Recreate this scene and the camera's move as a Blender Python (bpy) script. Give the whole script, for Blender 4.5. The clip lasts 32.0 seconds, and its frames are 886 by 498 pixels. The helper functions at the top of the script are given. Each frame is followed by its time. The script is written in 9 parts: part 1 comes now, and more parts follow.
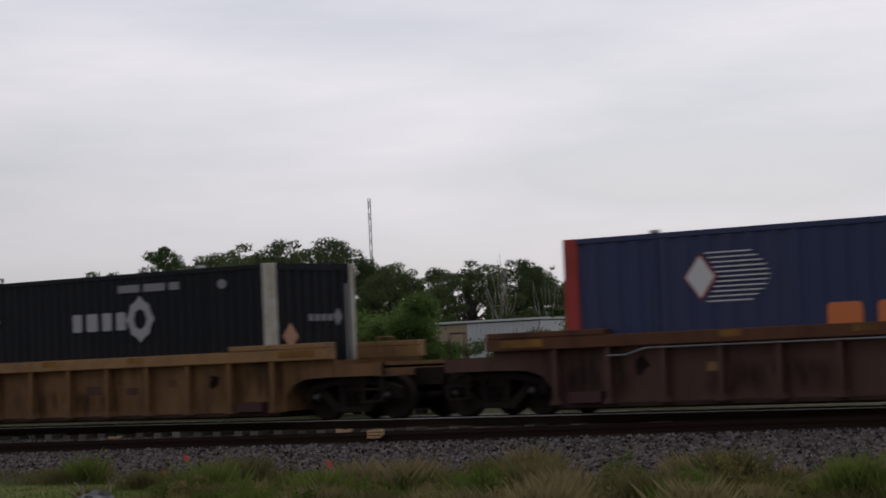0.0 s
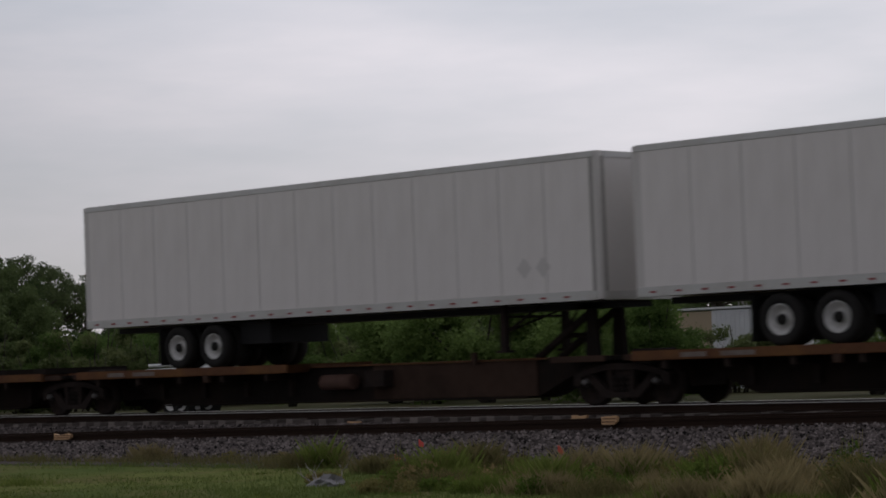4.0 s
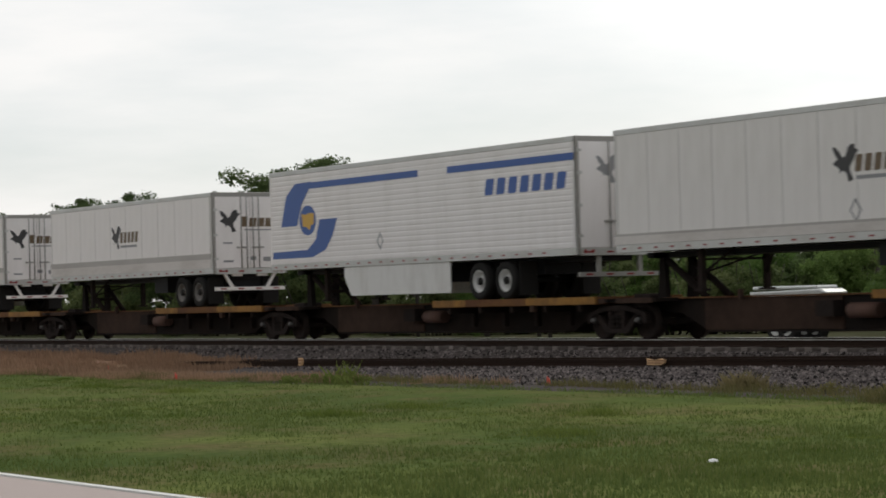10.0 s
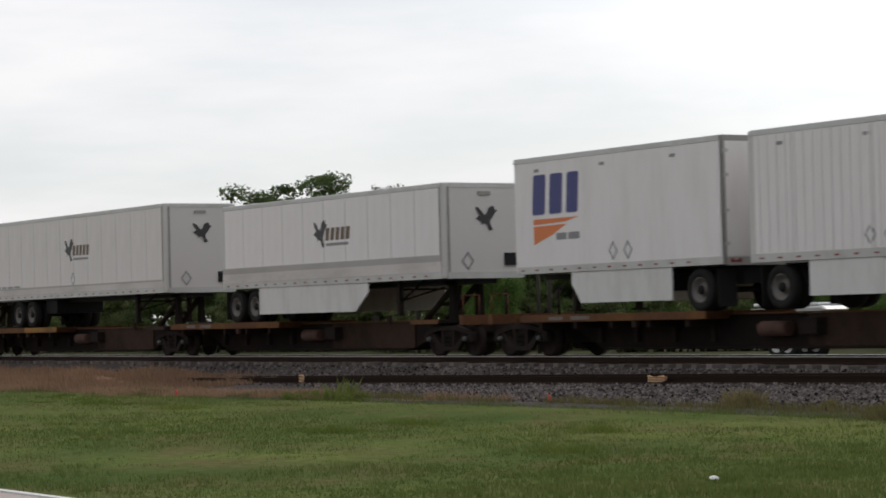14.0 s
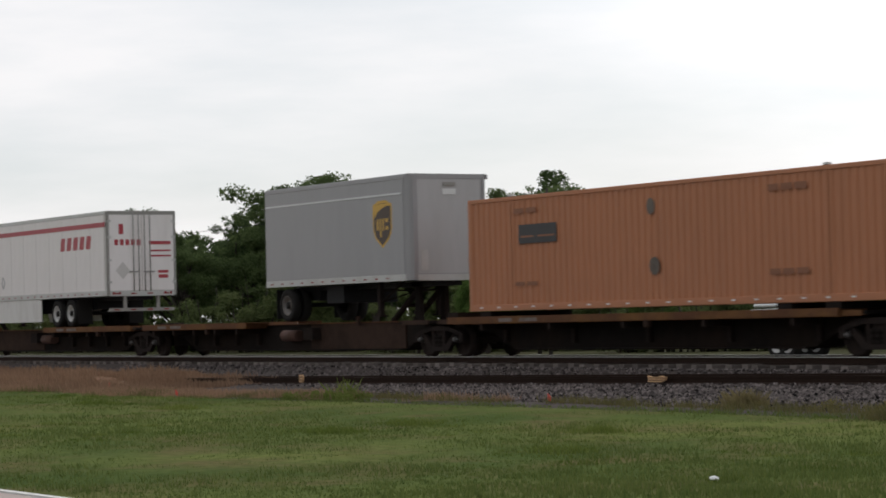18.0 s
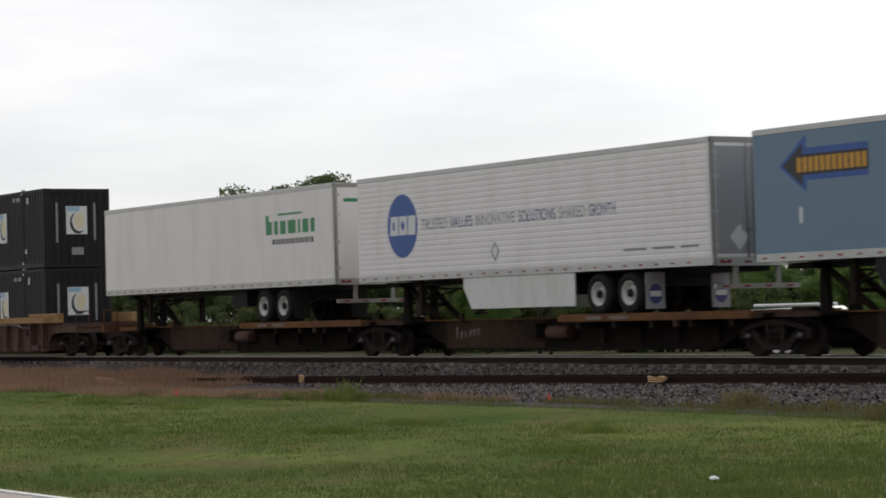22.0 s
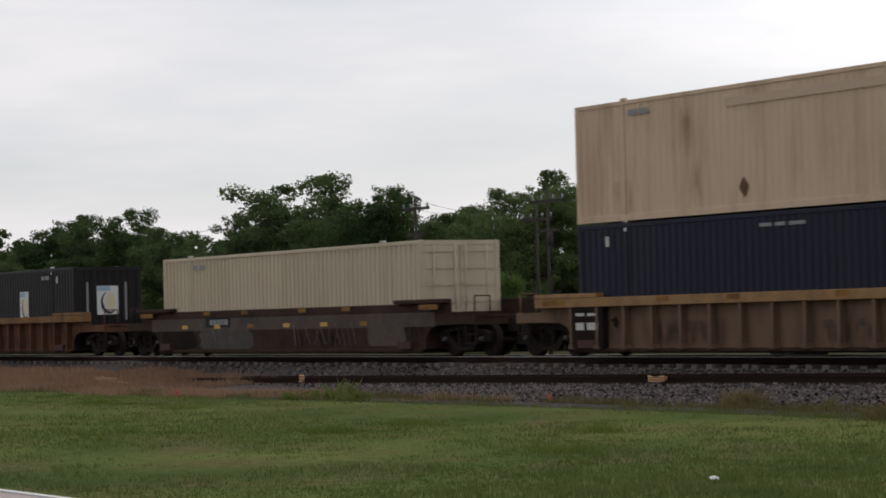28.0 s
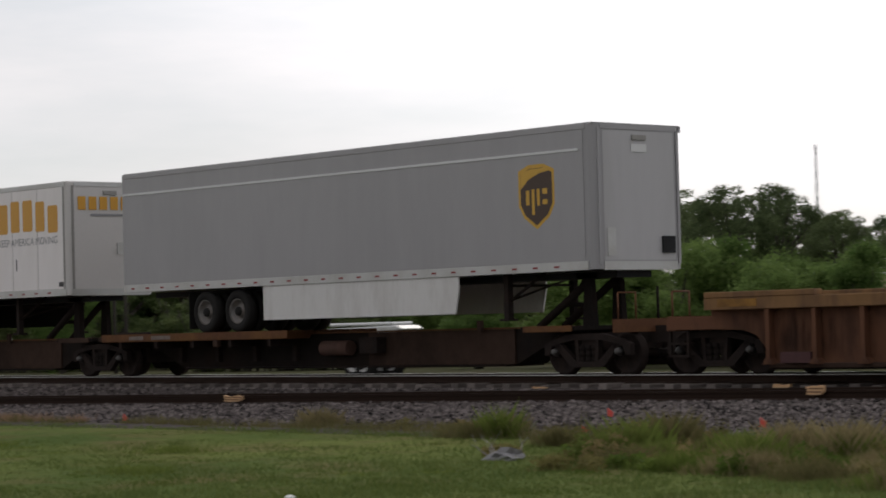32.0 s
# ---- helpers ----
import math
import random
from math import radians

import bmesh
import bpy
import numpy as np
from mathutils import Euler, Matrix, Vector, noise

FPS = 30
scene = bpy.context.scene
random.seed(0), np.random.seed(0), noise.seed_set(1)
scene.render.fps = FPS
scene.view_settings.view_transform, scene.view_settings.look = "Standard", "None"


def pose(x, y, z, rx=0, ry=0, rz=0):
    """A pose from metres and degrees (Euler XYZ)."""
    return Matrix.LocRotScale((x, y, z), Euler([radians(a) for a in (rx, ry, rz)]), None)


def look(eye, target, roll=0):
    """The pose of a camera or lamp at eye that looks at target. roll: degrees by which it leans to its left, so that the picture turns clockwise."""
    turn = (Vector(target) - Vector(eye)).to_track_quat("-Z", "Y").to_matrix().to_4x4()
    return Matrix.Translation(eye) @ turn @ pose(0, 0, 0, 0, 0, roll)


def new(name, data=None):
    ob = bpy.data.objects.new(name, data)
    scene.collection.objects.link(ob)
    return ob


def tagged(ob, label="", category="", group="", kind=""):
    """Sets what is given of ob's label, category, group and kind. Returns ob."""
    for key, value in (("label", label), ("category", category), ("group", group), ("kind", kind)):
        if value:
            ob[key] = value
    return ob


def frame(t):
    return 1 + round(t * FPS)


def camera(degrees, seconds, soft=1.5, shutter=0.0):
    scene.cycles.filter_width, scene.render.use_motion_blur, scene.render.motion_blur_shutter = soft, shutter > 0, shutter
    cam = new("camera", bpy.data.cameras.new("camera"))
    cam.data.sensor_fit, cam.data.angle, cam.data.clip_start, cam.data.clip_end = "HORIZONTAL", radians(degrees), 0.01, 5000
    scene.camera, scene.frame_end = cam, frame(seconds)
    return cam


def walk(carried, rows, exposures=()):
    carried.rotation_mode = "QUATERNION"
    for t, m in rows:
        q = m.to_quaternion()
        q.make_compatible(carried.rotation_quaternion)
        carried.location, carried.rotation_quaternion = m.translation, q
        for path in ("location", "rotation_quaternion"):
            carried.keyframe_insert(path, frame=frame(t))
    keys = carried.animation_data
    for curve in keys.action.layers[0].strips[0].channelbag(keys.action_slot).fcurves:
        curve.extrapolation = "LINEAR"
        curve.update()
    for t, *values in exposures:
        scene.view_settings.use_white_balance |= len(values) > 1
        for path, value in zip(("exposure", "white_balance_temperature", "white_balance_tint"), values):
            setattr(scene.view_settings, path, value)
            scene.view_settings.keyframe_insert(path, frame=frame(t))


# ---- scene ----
# Axes: x runs along the railway (the train goes towards +x), y away from the camera, z up from the main track's railhead.
EYE_Z = 1.05          # camera over the railhead
TRACK_Y = 35.39       # centre of the main track
SIDING_X, SIDING_Y, SIDING_Z = -41.6, 31.85, -0.31   # a point of the nearer track, which climbs and closes on the main
SIDING_DY, SIDING_DZ = 0.054, 0.0079
GROUND_Z = -0.60
DECK_Z = 1.04         # tyres stand at this height on the spine cars

cam = camera(20.65, 32.0, soft=1.74, shutter=0.12)


def aim(t, yaw, pitch, roll, back=0.0):
    """A row of the pan: degrees to the left of +y, degrees up, lean, metres backed away along the view."""
    a, b = radians(yaw), radians(pitch)
    level = Vector((-math.sin(a), math.cos(a), 0))
    eye = Vector((0, 0, EYE_Z)) - level * back
    way = level * math.cos(b) + Vector((0, 0, math.sin(b)))
    return t, look(eye, eye + way * 10, roll)


PATH = [
    aim(0.0, 37.74, 2.68, -2.38, 3.05), aim(0.5, 40.06, 2.57, -2.40, 3.10), aim(1.0, 42.80, 2.55, -2.34, 3.12),
    aim(1.5, 43.36, 2.47, -2.18, 3.15), aim(2.0, 43.41, 2.47, -2.18, 3.15), aim(2.5, 43.41, 2.47, -2.17, 3.15),
    aim(4.5, 44.06, 2.73, -2.22, 3.18), aim(5.0, 45.43, 2.57, -2.12, 3.30), aim(5.5, 47.36, 1.91, -2.07, 3.30),
    aim(6.0, 48.83, 1.25, -1.95, 2.15), aim(6.5, 50.11, 1.28, -1.90, 0.60), aim(7.0, 52.10, 1.40, -1.81, 0.05),
    aim(7.5, 53.67, 1.40, -1.72), aim(8.0, 55.23, 1.40, -1.65), aim(8.5, 56.61, 1.39, -1.60), aim(9.0, 57.23, 1.42, -1.52),
    aim(9.5, 57.69, 1.35, -1.52), aim(10.0, 58.19, 1.22, -1.50), aim(10.5, 58.21, 1.55, -1.42), aim(11.0, 58.20, 1.59, -1.44),
    aim(13.0, 58.20, 1.61, -1.44), aim(20.0, 58.20, 1.62, -1.44), aim(26.0, 58.20, 1.62, -1.44), aim(26.5, 58.23, 1.63, -1.42), aim(28.5, 58.20, 1.61, -1.44),
    aim(30.5, 58.23, 1.60, -1.44), aim(31.0, 58.15, 1.63, -1.40), aim(31.5, 55.62, 1.76, -1.40), aim(32.0, 48.25, 1.82, -1.52)]
EXPOSURES = [(0.0, -0.9, 6350, 13.5), (3.0, -0.94, 6350, 13.5), (5.2, -1.03, 6350, 13.5), (5.7, -0.1, 6600, 11.5), (6.9, 0.06, 6700, 11), (8.0, -0.15, 6700, 5.5),
             (9.5, -0.09, 6650, 5.5), (11.0, -0.22, 6650, 5.5), (12.0, -0.24, 6600, 7.5), (13.5, -0.12, 6520, 7.5), (18.0, -0.14, 6520, 7.5), (20.0, 0.11, 6600, 7.5),
             (21.0, 0.05, 6600, 7.5), (22.2, -0.06, 6520, 7.5), (23.0, 0.25, 6650, 10), (24.0, 0.92, 6700, 12), (25.0, 0.72, 6700, 12), (26.5, 0.78, 6700, 12),
             (28.5, -0.5, 6480, 9.5), (29.5, -0.4, 6480, 9.5), (31.0, -0.26, 6500, 9.5), (32.0, -0.26, 6600, 10)]
walk(cam, PATH, EXPOSURES)

# ---- light: an overcast afternoon, the sun veiled behind the train ----
SUN_WAY = Vector((-0.41, 0.71, 0.57))
world = bpy.data.worlds.new("overcast_sky")
scene.world = world
world.use_nodes = True
wn, wl = world.node_tree.nodes, world.node_tree.links
wn.clear()
w_out = wn.new("ShaderNodeOutputWorld")
w_mix = wn.new("ShaderNodeMixShader")
w_sky = wn.new("ShaderNodeTexSky")
w_sky.sky_type = "NISHITA"
w_sky.sun_disc = False
w_sky.sun_elevation, w_sky.sun_rotation = radians(35), radians(-30)
w_clear = wn.new("ShaderNodeBackground")
w_clear.inputs["Strength"].default_value = 0.13
w_cloud = wn.new("ShaderNodeBackground")
w_co = wn.new("ShaderNodeTexCoord")
w_map = wn.new("ShaderNodeMapping")
w_map.inputs["Scale"].default_value = (1.0, 1.0, 5.0)
w_no = wn.new("ShaderNodeTexNoise")
w_no.inputs["Scale"].default_value, w_no.inputs["Detail"].default_value, w_no.inputs["Roughness"].default_value = 4.2, 6, 0.55
w_ra = wn.new("ShaderNodeValToRGB")
w_ra.color_ramp.elements[0].position, w_ra.color_ramp.elements[0].color = 0.34, (0.79, 0.81, 0.865, 1)
w_ra.color_ramp.elements[1].position, w_ra.color_ramp.elements[1].color = 0.64, (1.045, 1.015, 1.045, 1)
w_r2 = wn.new("ShaderNodeValToRGB")
w_r2.color_ramp.elements[0].position, w_r2.color_ramp.elements[0].color = 0.25, (0.80, 0.80, 0.80, 1)
w_r2.color_ramp.elements[1].position, w_r2.color_ramp.elements[1].color = 0.70, (0.97, 0.97, 0.97, 1)
wl.new(w_co.outputs["Generated"], w_map.inputs["Vector"])
wl.new(w_map.outputs["Vector"], w_no.inputs["Vector"])
wl.new(w_no.outputs["Fac"], w_ra.inputs["Fac"])
wl.new(w_no.outputs["Fac"], w_r2.inputs["Fac"])
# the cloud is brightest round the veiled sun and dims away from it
w_dot = wn.new("ShaderNodeVectorMath")
w_dot.operation = "DOT_PRODUCT"
w_dot.inputs[1].default_value = SUN_WAY
w_fall = wn.new("ShaderNodeMapRange")
w_fall.inputs["From Min"].default_value, w_fall.inputs["From Max"].default_value = -1.0, 1.0
w_fall.inputs["To Min"].default_value, w_fall.inputs["To Max"].default_value = 0.53, 1.09
wl.new(w_co.outputs["Generated"], w_dot.inputs[0])
wl.new(w_dot.outputs["Value"], w_fall.inputs["Value"])
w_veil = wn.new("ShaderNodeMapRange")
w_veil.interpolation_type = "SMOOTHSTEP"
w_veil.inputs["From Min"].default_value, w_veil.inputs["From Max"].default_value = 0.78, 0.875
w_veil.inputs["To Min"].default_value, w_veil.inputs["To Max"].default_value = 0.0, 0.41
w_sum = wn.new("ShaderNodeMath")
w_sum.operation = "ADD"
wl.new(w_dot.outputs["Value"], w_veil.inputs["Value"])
wl.new(w_fall.outputs["Result"], w_sum.inputs[0])
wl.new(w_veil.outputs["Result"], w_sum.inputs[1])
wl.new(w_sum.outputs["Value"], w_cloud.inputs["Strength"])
wl.new(w_ra.outputs["Color"], w_cloud.inputs["Color"])
wl.new(w_sky.outputs["Color"], w_clear.inputs["Color"])
wl.new(w_r2.outputs["Color"], w_mix.inputs["Fac"])
wl.new(w_clear.outputs["Background"], w_mix.inputs[1])
wl.new(w_cloud.outputs["Background"], w_mix.inputs[2])
wl.new(w_mix.outputs["Shader"], w_out.inputs["Surface"])

sun = new("sun", bpy.data.lights.new("sun", "SUN"))
sun.data.energy, sun.data.angle, sun.data.color = 0.5, radians(14), (1.0, 0.95, 0.88)
sun.matrix_world = look(SUN_WAY * 80, (0, 0, 0))


# ---- materials ----
def paint(name, color, rough=0.55, metal=0.0, vary=0.10, grain=18.0, bump=0.0, dirt=None, dirt_amount=0.0, dirt_scale=1.2, stretch=(1, 1, 1), coords="Object", spread=0.0, island=False):
    """A surface with two scales of uneven colour, optional dirt in patches of its own, and fine relief."""
    m = bpy.data.materials.new(name)
    m.use_nodes = True
    n, l = m.node_tree.nodes, m.node_tree.links
    b = n["Principled BSDF"]
    b.inputs["Roughness"].default_value, b.inputs["Metallic"].default_value = rough, metal
    co = n.new("ShaderNodeTexCoord")
    mp = n.new("ShaderNodeMapping")
    mp.inputs["Scale"].default_value = stretch
    l.new(co.outputs[coords], mp.inputs["Vector"])
    fine, broad = n.new("ShaderNodeTexNoise"), n.new("ShaderNodeTexNoise")
    fine.inputs["Scale"].default_value, fine.inputs["Detail"].default_value = grain, 5
    broad.inputs["Scale"].default_value, broad.inputs["Detail"].default_value = dirt_scale, 6
    broad.inputs["Roughness"].default_value = 0.65
    for x in (fine, broad):
        l.new(mp.outputs["Vector"], x.inputs["Vector"])
    mx = n.new("ShaderNodeMix")
    mx.data_type, mx.blend_type = "RGBA", "MIX"
    mx.inputs["A"].default_value = (*[c * (1 - vary) for c in color], 1)
    mx.inputs["B"].default_value = (*[min(1, c * (1 + vary)) for c in color], 1)
    l.new(fine.outputs["Fac"], mx.inputs["Factor"])
    last = mx.outputs["Result"]
    if spread:
        info = n.new("ShaderNodeObjectInfo")
        hs = n.new("ShaderNodeHueSaturation")
        mr = n.new("ShaderNodeMapRange")
        mr.inputs["To Min"].default_value, mr.inputs["To Max"].default_value = 1 - spread, 1 + spread
        if island:
            info = n.new("ShaderNodeNewGeometry")
        l.new(info.outputs["Random Per Island" if island else "Random"], mr.inputs["Value"])
        l.new(mr.outputs["Result"], hs.inputs["Value"])
        l.new(last, hs.inputs["Color"])
        last = hs.outputs["Color"]
    if dirt:
        ra = n.new("ShaderNodeValToRGB")
        ra.color_ramp.elements[0].position, ra.color_ramp.elements[1].position = 0.46, 0.72
        mu = n.new("ShaderNodeMath")
        mu.operation = "MULTIPLY"
        mu.inputs[1].default_value = dirt_amount
        d = n.new("ShaderNodeMix")
        d.data_type = "RGBA"
        d.inputs["B"].default_value = (*dirt, 1)
        l.new(broad.outputs["Fac"], ra.inputs["Fac"])
        l.new(ra.outputs["Color"], mu.inputs[0])
        l.new(mu.outputs["Value"], d.inputs["Factor"])
        l.new(last, d.inputs["A"])
        last = d.outputs["Result"]
    l.new(last, b.inputs["Base Color"])
    if bump:
        bp = n.new("ShaderNodeBump")
        bp.inputs["Strength"].default_value, bp.inputs["Distance"].default_value = bump, 0.02
        l.new(fine.outputs["Fac"], bp.inputs["Height"])
        l.new(bp.outputs["Normal"], b.inputs["Normal"])
    return m


STREAK = (0.9, 0.9, 0.18)   # dirt that runs down the walls
WHITE = paint("white_trailer_paint", (0.83, 0.795, 0.785), 0.45, vary=0.03, grain=6, dirt=(0.56, 0.53, 0.49), dirt_amount=0.28, dirt_scale=1.6, stretch=STREAK)
WHITE2 = paint("aged_white_paint", (0.75, 0.72, 0.70), 0.5, vary=0.04, grain=6, dirt=(0.47, 0.44, 0.40), dirt_amount=0.35, dirt_scale=1.3, stretch=STREAK)
SEAM = paint("wall_seam", (0.60, 0.58, 0.56), 0.5, vary=0.05)
RAILING = paint("aluminium_rail", (0.52, 0.52, 0.51), 0.4, 0.5, vary=0.06, dirt=(0.30, 0.27, 0.23), dirt_amount=0.4)
GREYPOST = paint("steel_corner_post", (0.30, 0.29, 0.27), 0.5, 0.3, vary=0.08)
UPSGREY = paint("grey_aluminium_paint", (0.350, 0.344, 0.350), 0.42, 0.25, vary=0.04, grain=5, dirt=(0.27, 0.27, 0.27), dirt_amount=0.3, dirt_scale=0.9, stretch=STREAK)
# NOSEGREY: the side grey painted paler, for the stronger light on the nose
NOSEGREY = paint("lit_nose_skin", (0.46, 0.455, 0.46), 0.42, 0.15, vary=0.05, grain=5, dirt=(0.34, 0.33, 0.32), dirt_amount=0.4, dirt_scale=0.9, stretch=STREAK)
SLATE = paint("slate_blue_paint", (0.150, 0.235, 0.320), 0.45, vary=0.04, grain=4, dirt=(0.19, 0.25, 0.31), dirt_amount=0.4, dirt_scale=0.7)
SKIRT = paint("side_skirt", (0.70, 0.69, 0.67), 0.5, vary=0.04, dirt=(0.42, 0.39, 0.35), dirt_amount=0.5, dirt_scale=1.6, stretch=(1, 1, 0.3))
DARK = paint("dark_underframe", (0.027, 0.021, 0.019), 0.85, vary=0.25, grain=9, dirt=(0.052, 0.034, 0.026), dirt_amount=0.5, dirt_scale=2.5)
BLACK = paint("black_steel", (0.018, 0.018, 0.02), 0.6, vary=0.2, grain=10)
TYRE = paint("tyre_rubber", (0.022, 0.021, 0.020), 0.85, vary=0.2, grain=30, bump=0.2)
FLAPGREY = paint("pale_grey_mud_flap", (0.34, 0.34, 0.36), 0.7, vary=0.1, dirt=(0.2, 0.19, 0.18), dirt_amount=0.5, dirt_scale=3)
RIM = paint("white_steel_rim", (0.50, 0.495, 0.48), 0.4, 0.1, vary=0.1, dirt=(0.22, 0.20, 0.18), dirt_amount=0.6, dirt_scale=5)
RIMDARK = paint("dirty_rim", (0.13, 0.122, 0.115), 0.5, 0.2, vary=0.2, dirt=(0.20, 0.15, 0.11), dirt_amount=0.7, dirt_scale=6)
GRAFDULL = paint("faded_grey_graffiti", (0.058, 0.050, 0.043), 0.75, vary=0.45, grain=3, dirt=(0.04, 0.034, 0.03), dirt_amount=0.9, dirt_scale=1.8)
GRAFPALE = paint("pale_worn_graffiti", (0.16, 0.135, 0.11), 0.75, vary=0.4, grain=4, dirt=(0.06, 0.045, 0.038), dirt_amount=0.9, dirt_scale=2.5)
GRAFTAN = paint("faded_tan_graffiti", (0.085, 0.062, 0.047), 0.75, vary=0.4, grain=4, dirt=(0.05, 0.036, 0.03), dirt_amount=0.9, dirt_scale=1.8)
WELLDARK = paint("dark_brown_car_paint", (0.062, 0.038, 0.029), 0.8, vary=0.2, grain=5, dirt=(0.025, 0.018, 0.015), dirt_amount=0.8, dirt_scale=0.9)
SCUFF = paint("scuffed_grey_strip", (0.43, 0.405, 0.385), 0.5, 0.2, vary=0.08, dirt=(0.28, 0.25, 0.23), dirt_amount=0.5, dirt_scale=1.2, stretch=(0.3, 1, 1))
KICKBAND = paint("scuffed_kick_band", (0.62, 0.585, 0.56), 0.5, 0.2, vary=0.08, dirt=(0.36, 0.32, 0.29), dirt_amount=0.5, dirt_scale=1.2, stretch=(0.3, 1, 1))
GRIMEBROWN = paint("grimy_brown_plate", (0.058, 0.036, 0.027), 0.85, vary=0.25, grain=5, dirt=(0.018, 0.013, 0.011), dirt_amount=0.7, dirt_scale=1.0)
RED = paint("red_reflector", (0.24, 0.024, 0.024), 0.5, vary=0.05)
PALEMARK = paint("worn_pale_lettering", (0.40, 0.40, 0.41), 0.5, vary=0.12, grain=25)
DULLPALE = paint("worn_stencil_paint", (0.17, 0.14, 0.12), 0.7, vary=0.4, grain=14, dirt=(0.10, 0.06, 0.04), dirt_amount=0.8, dirt_scale=5)
PAINTOUT = paint("painted_out_band", (0.58, 0.43, 0.30), 0.55, vary=0.1)
WHITEMARK = paint("white_lettering", (0.70, 0.71, 0.70), 0.5, vary=0.06, grain=25)
GREYMARK = paint("grey_lettering", (0.26, 0.26, 0.27), 0.5, vary=0.08)
DARKMARK = paint("dark_lettering", (0.035, 0.033, 0.035), 0.5, vary=0.1)
NAVYMARK = paint("navy_lettering", (0.045, 0.05, 0.20), 0.45, vary=0.05)
BLUEMARK = paint("blue_decal", (0.035, 0.10, 0.34), 0.45, vary=0.06)
ORANGEMARK = paint("orange_decal", (0.72, 0.20, 0.05), 0.45, vary=0.05)
AMBERMARK = paint("amber_lettering", (0.62, 0.31, 0.03), 0.45, vary=0.06)
REDMARK = paint("crimson_decal", (0.40, 0.045, 0.06), 0.45, vary=0.05)
GREENMARK = paint("green_lettering", (0.03, 0.24, 0.09), 0.45, vary=0.05)
BROWNMARK = paint("brown_shield", (0.055, 0.028, 0.015), 0.4, vary=0.06)
GOLDMARK = paint("gold_shield", (0.62, 0.36, 0.04), 0.4, vary=0.08)
YELLOWMARK = paint("yellow_placard", (0.75, 0.60, 0.04), 0.5, vary=0.04)
LIMEMARK = paint("lime_placard", (0.16, 0.72, 0.05), 0.5, vary=0.03)
CREAMMARK = paint("cream_disc", (0.72, 0.64, 0.44), 0.5, vary=0.05)
SKYMARK = paint("pale_blue_decal", (0.30, 0.48, 0.62), 0.5, vary=0.05)
CBLACK = paint("black_container", (0.0165, 0.0145, 0.0160), 0.5, vary=0.12, grain=7, dirt=(0.024, 0.022, 0.024), dirt_amount=0.5, dirt_scale=0.9, stretch=STREAK)
CNAVY = paint("navy_container", (0.0112, 0.0135, 0.0330), 0.5, vary=0.12, grain=7, dirt=(0.022, 0.022, 0.029), dirt_amount=0.5, dirt_scale=0.9, stretch=STREAK)
CUMAX = paint("blue_black_container", (0.0115, 0.0130, 0.0175), 0.6, vary=0.12, grain=7, dirt=(0.024, 0.025, 0.030), dirt_amount=0.5, stretch=STREAK)
CBLUE = paint("faded_blue_container", (0.062, 0.102, 0.225), 0.55, vary=0.08, grain=6, dirt=(0.105, 0.130, 0.205), dirt_amount=0.7, dirt_scale=0.9, stretch=STREAK)
CBLUEPOST = paint("dark_blue_post", (0.026, 0.036, 0.072), 0.6, vary=0.12, grain=6, dirt=(0.05, 0.055, 0.075), dirt_amount=0.6, dirt_scale=1.2)
CBLUE2 = paint("repainted_blue_panel", (0.022, 0.036, 0.125), 0.5, vary=0.06)
CPACER = paint("royal_blue_container", (0.025, 0.037, 0.112), 0.55, vary=0.1, grain=6, dirt=(0.042, 0.048, 0.098), dirt_amount=0.6, stretch=STREAK)
CREDPOST = paint("red_corner_post", (0.40, 0.036, 0.028), 0.55, vary=0.1, dirt=(0.16, 0.03, 0.02), dirt_amount=0.5)
CORANGE = paint("orange_container", (0.48, 0.192, 0.090), 0.55, vary=0.07, grain=6, dirt=(0.38, 0.16, 0.08), dirt_amount=0.5, stretch=STREAK)
FADEDORANGE = paint("faded_orange_patch", (0.50, 0.27, 0.16), 0.6, vary=0.1)
CBEIGE = paint("beige_container", (0.68, 0.510, 0.355), 0.55, vary=0.05, grain=6, dirt=(0.36, 0.23, 0.13), dirt_amount=0.6, dirt_scale=1.4, stretch=STREAK)
CCREAM = paint("cream_container", (0.60, 0.52, 0.375), 0.55, vary=0.05, grain=6, dirt=(0.36, 0.30, 0.19), dirt_amount=0.4, stretch=STREAK)
DULLRUST = paint("faded_brown_stencil", (0.27, 0.115, 0.062), 0.7, vary=0.2)
RUSTSTAIN = paint("rust_stain", (0.13, 0.065, 0.03), 0.8, vary=0.3, grain=20)
BEARING = paint("worn_bearing_cap", (0.10, 0.095, 0.09), 0.5, 0.4, vary=0.2)
POSTWHITE = paint("cream_corner_post", (0.56, 0.54, 0.46), 0.55, vary=0.06, dirt=(0.25, 0.16, 0.08), dirt_amount=0.6, dirt_scale=3)
OCHRE = paint("ochre_car_paint", (0.235, 0.130, 0.058), 0.7, vary=0.16, grain=6, dirt=(0.085, 0.052, 0.038), dirt_amount=0.9, dirt_scale=1.8, stretch=(1, 1, 0.3))
TANCAR = paint("dusty_tan_car_paint", (0.205, 0.128, 0.082), 0.75, vary=0.15, grain=6, dirt=(0.080, 0.050, 0.038), dirt_amount=0.85, dirt_scale=1.5, stretch=(1, 1, 0.35))
MAROONPAD = paint("maroon_jacking_pad", (0.070, 0.026, 0.026), 0.8, vary=0.3, grain=8)
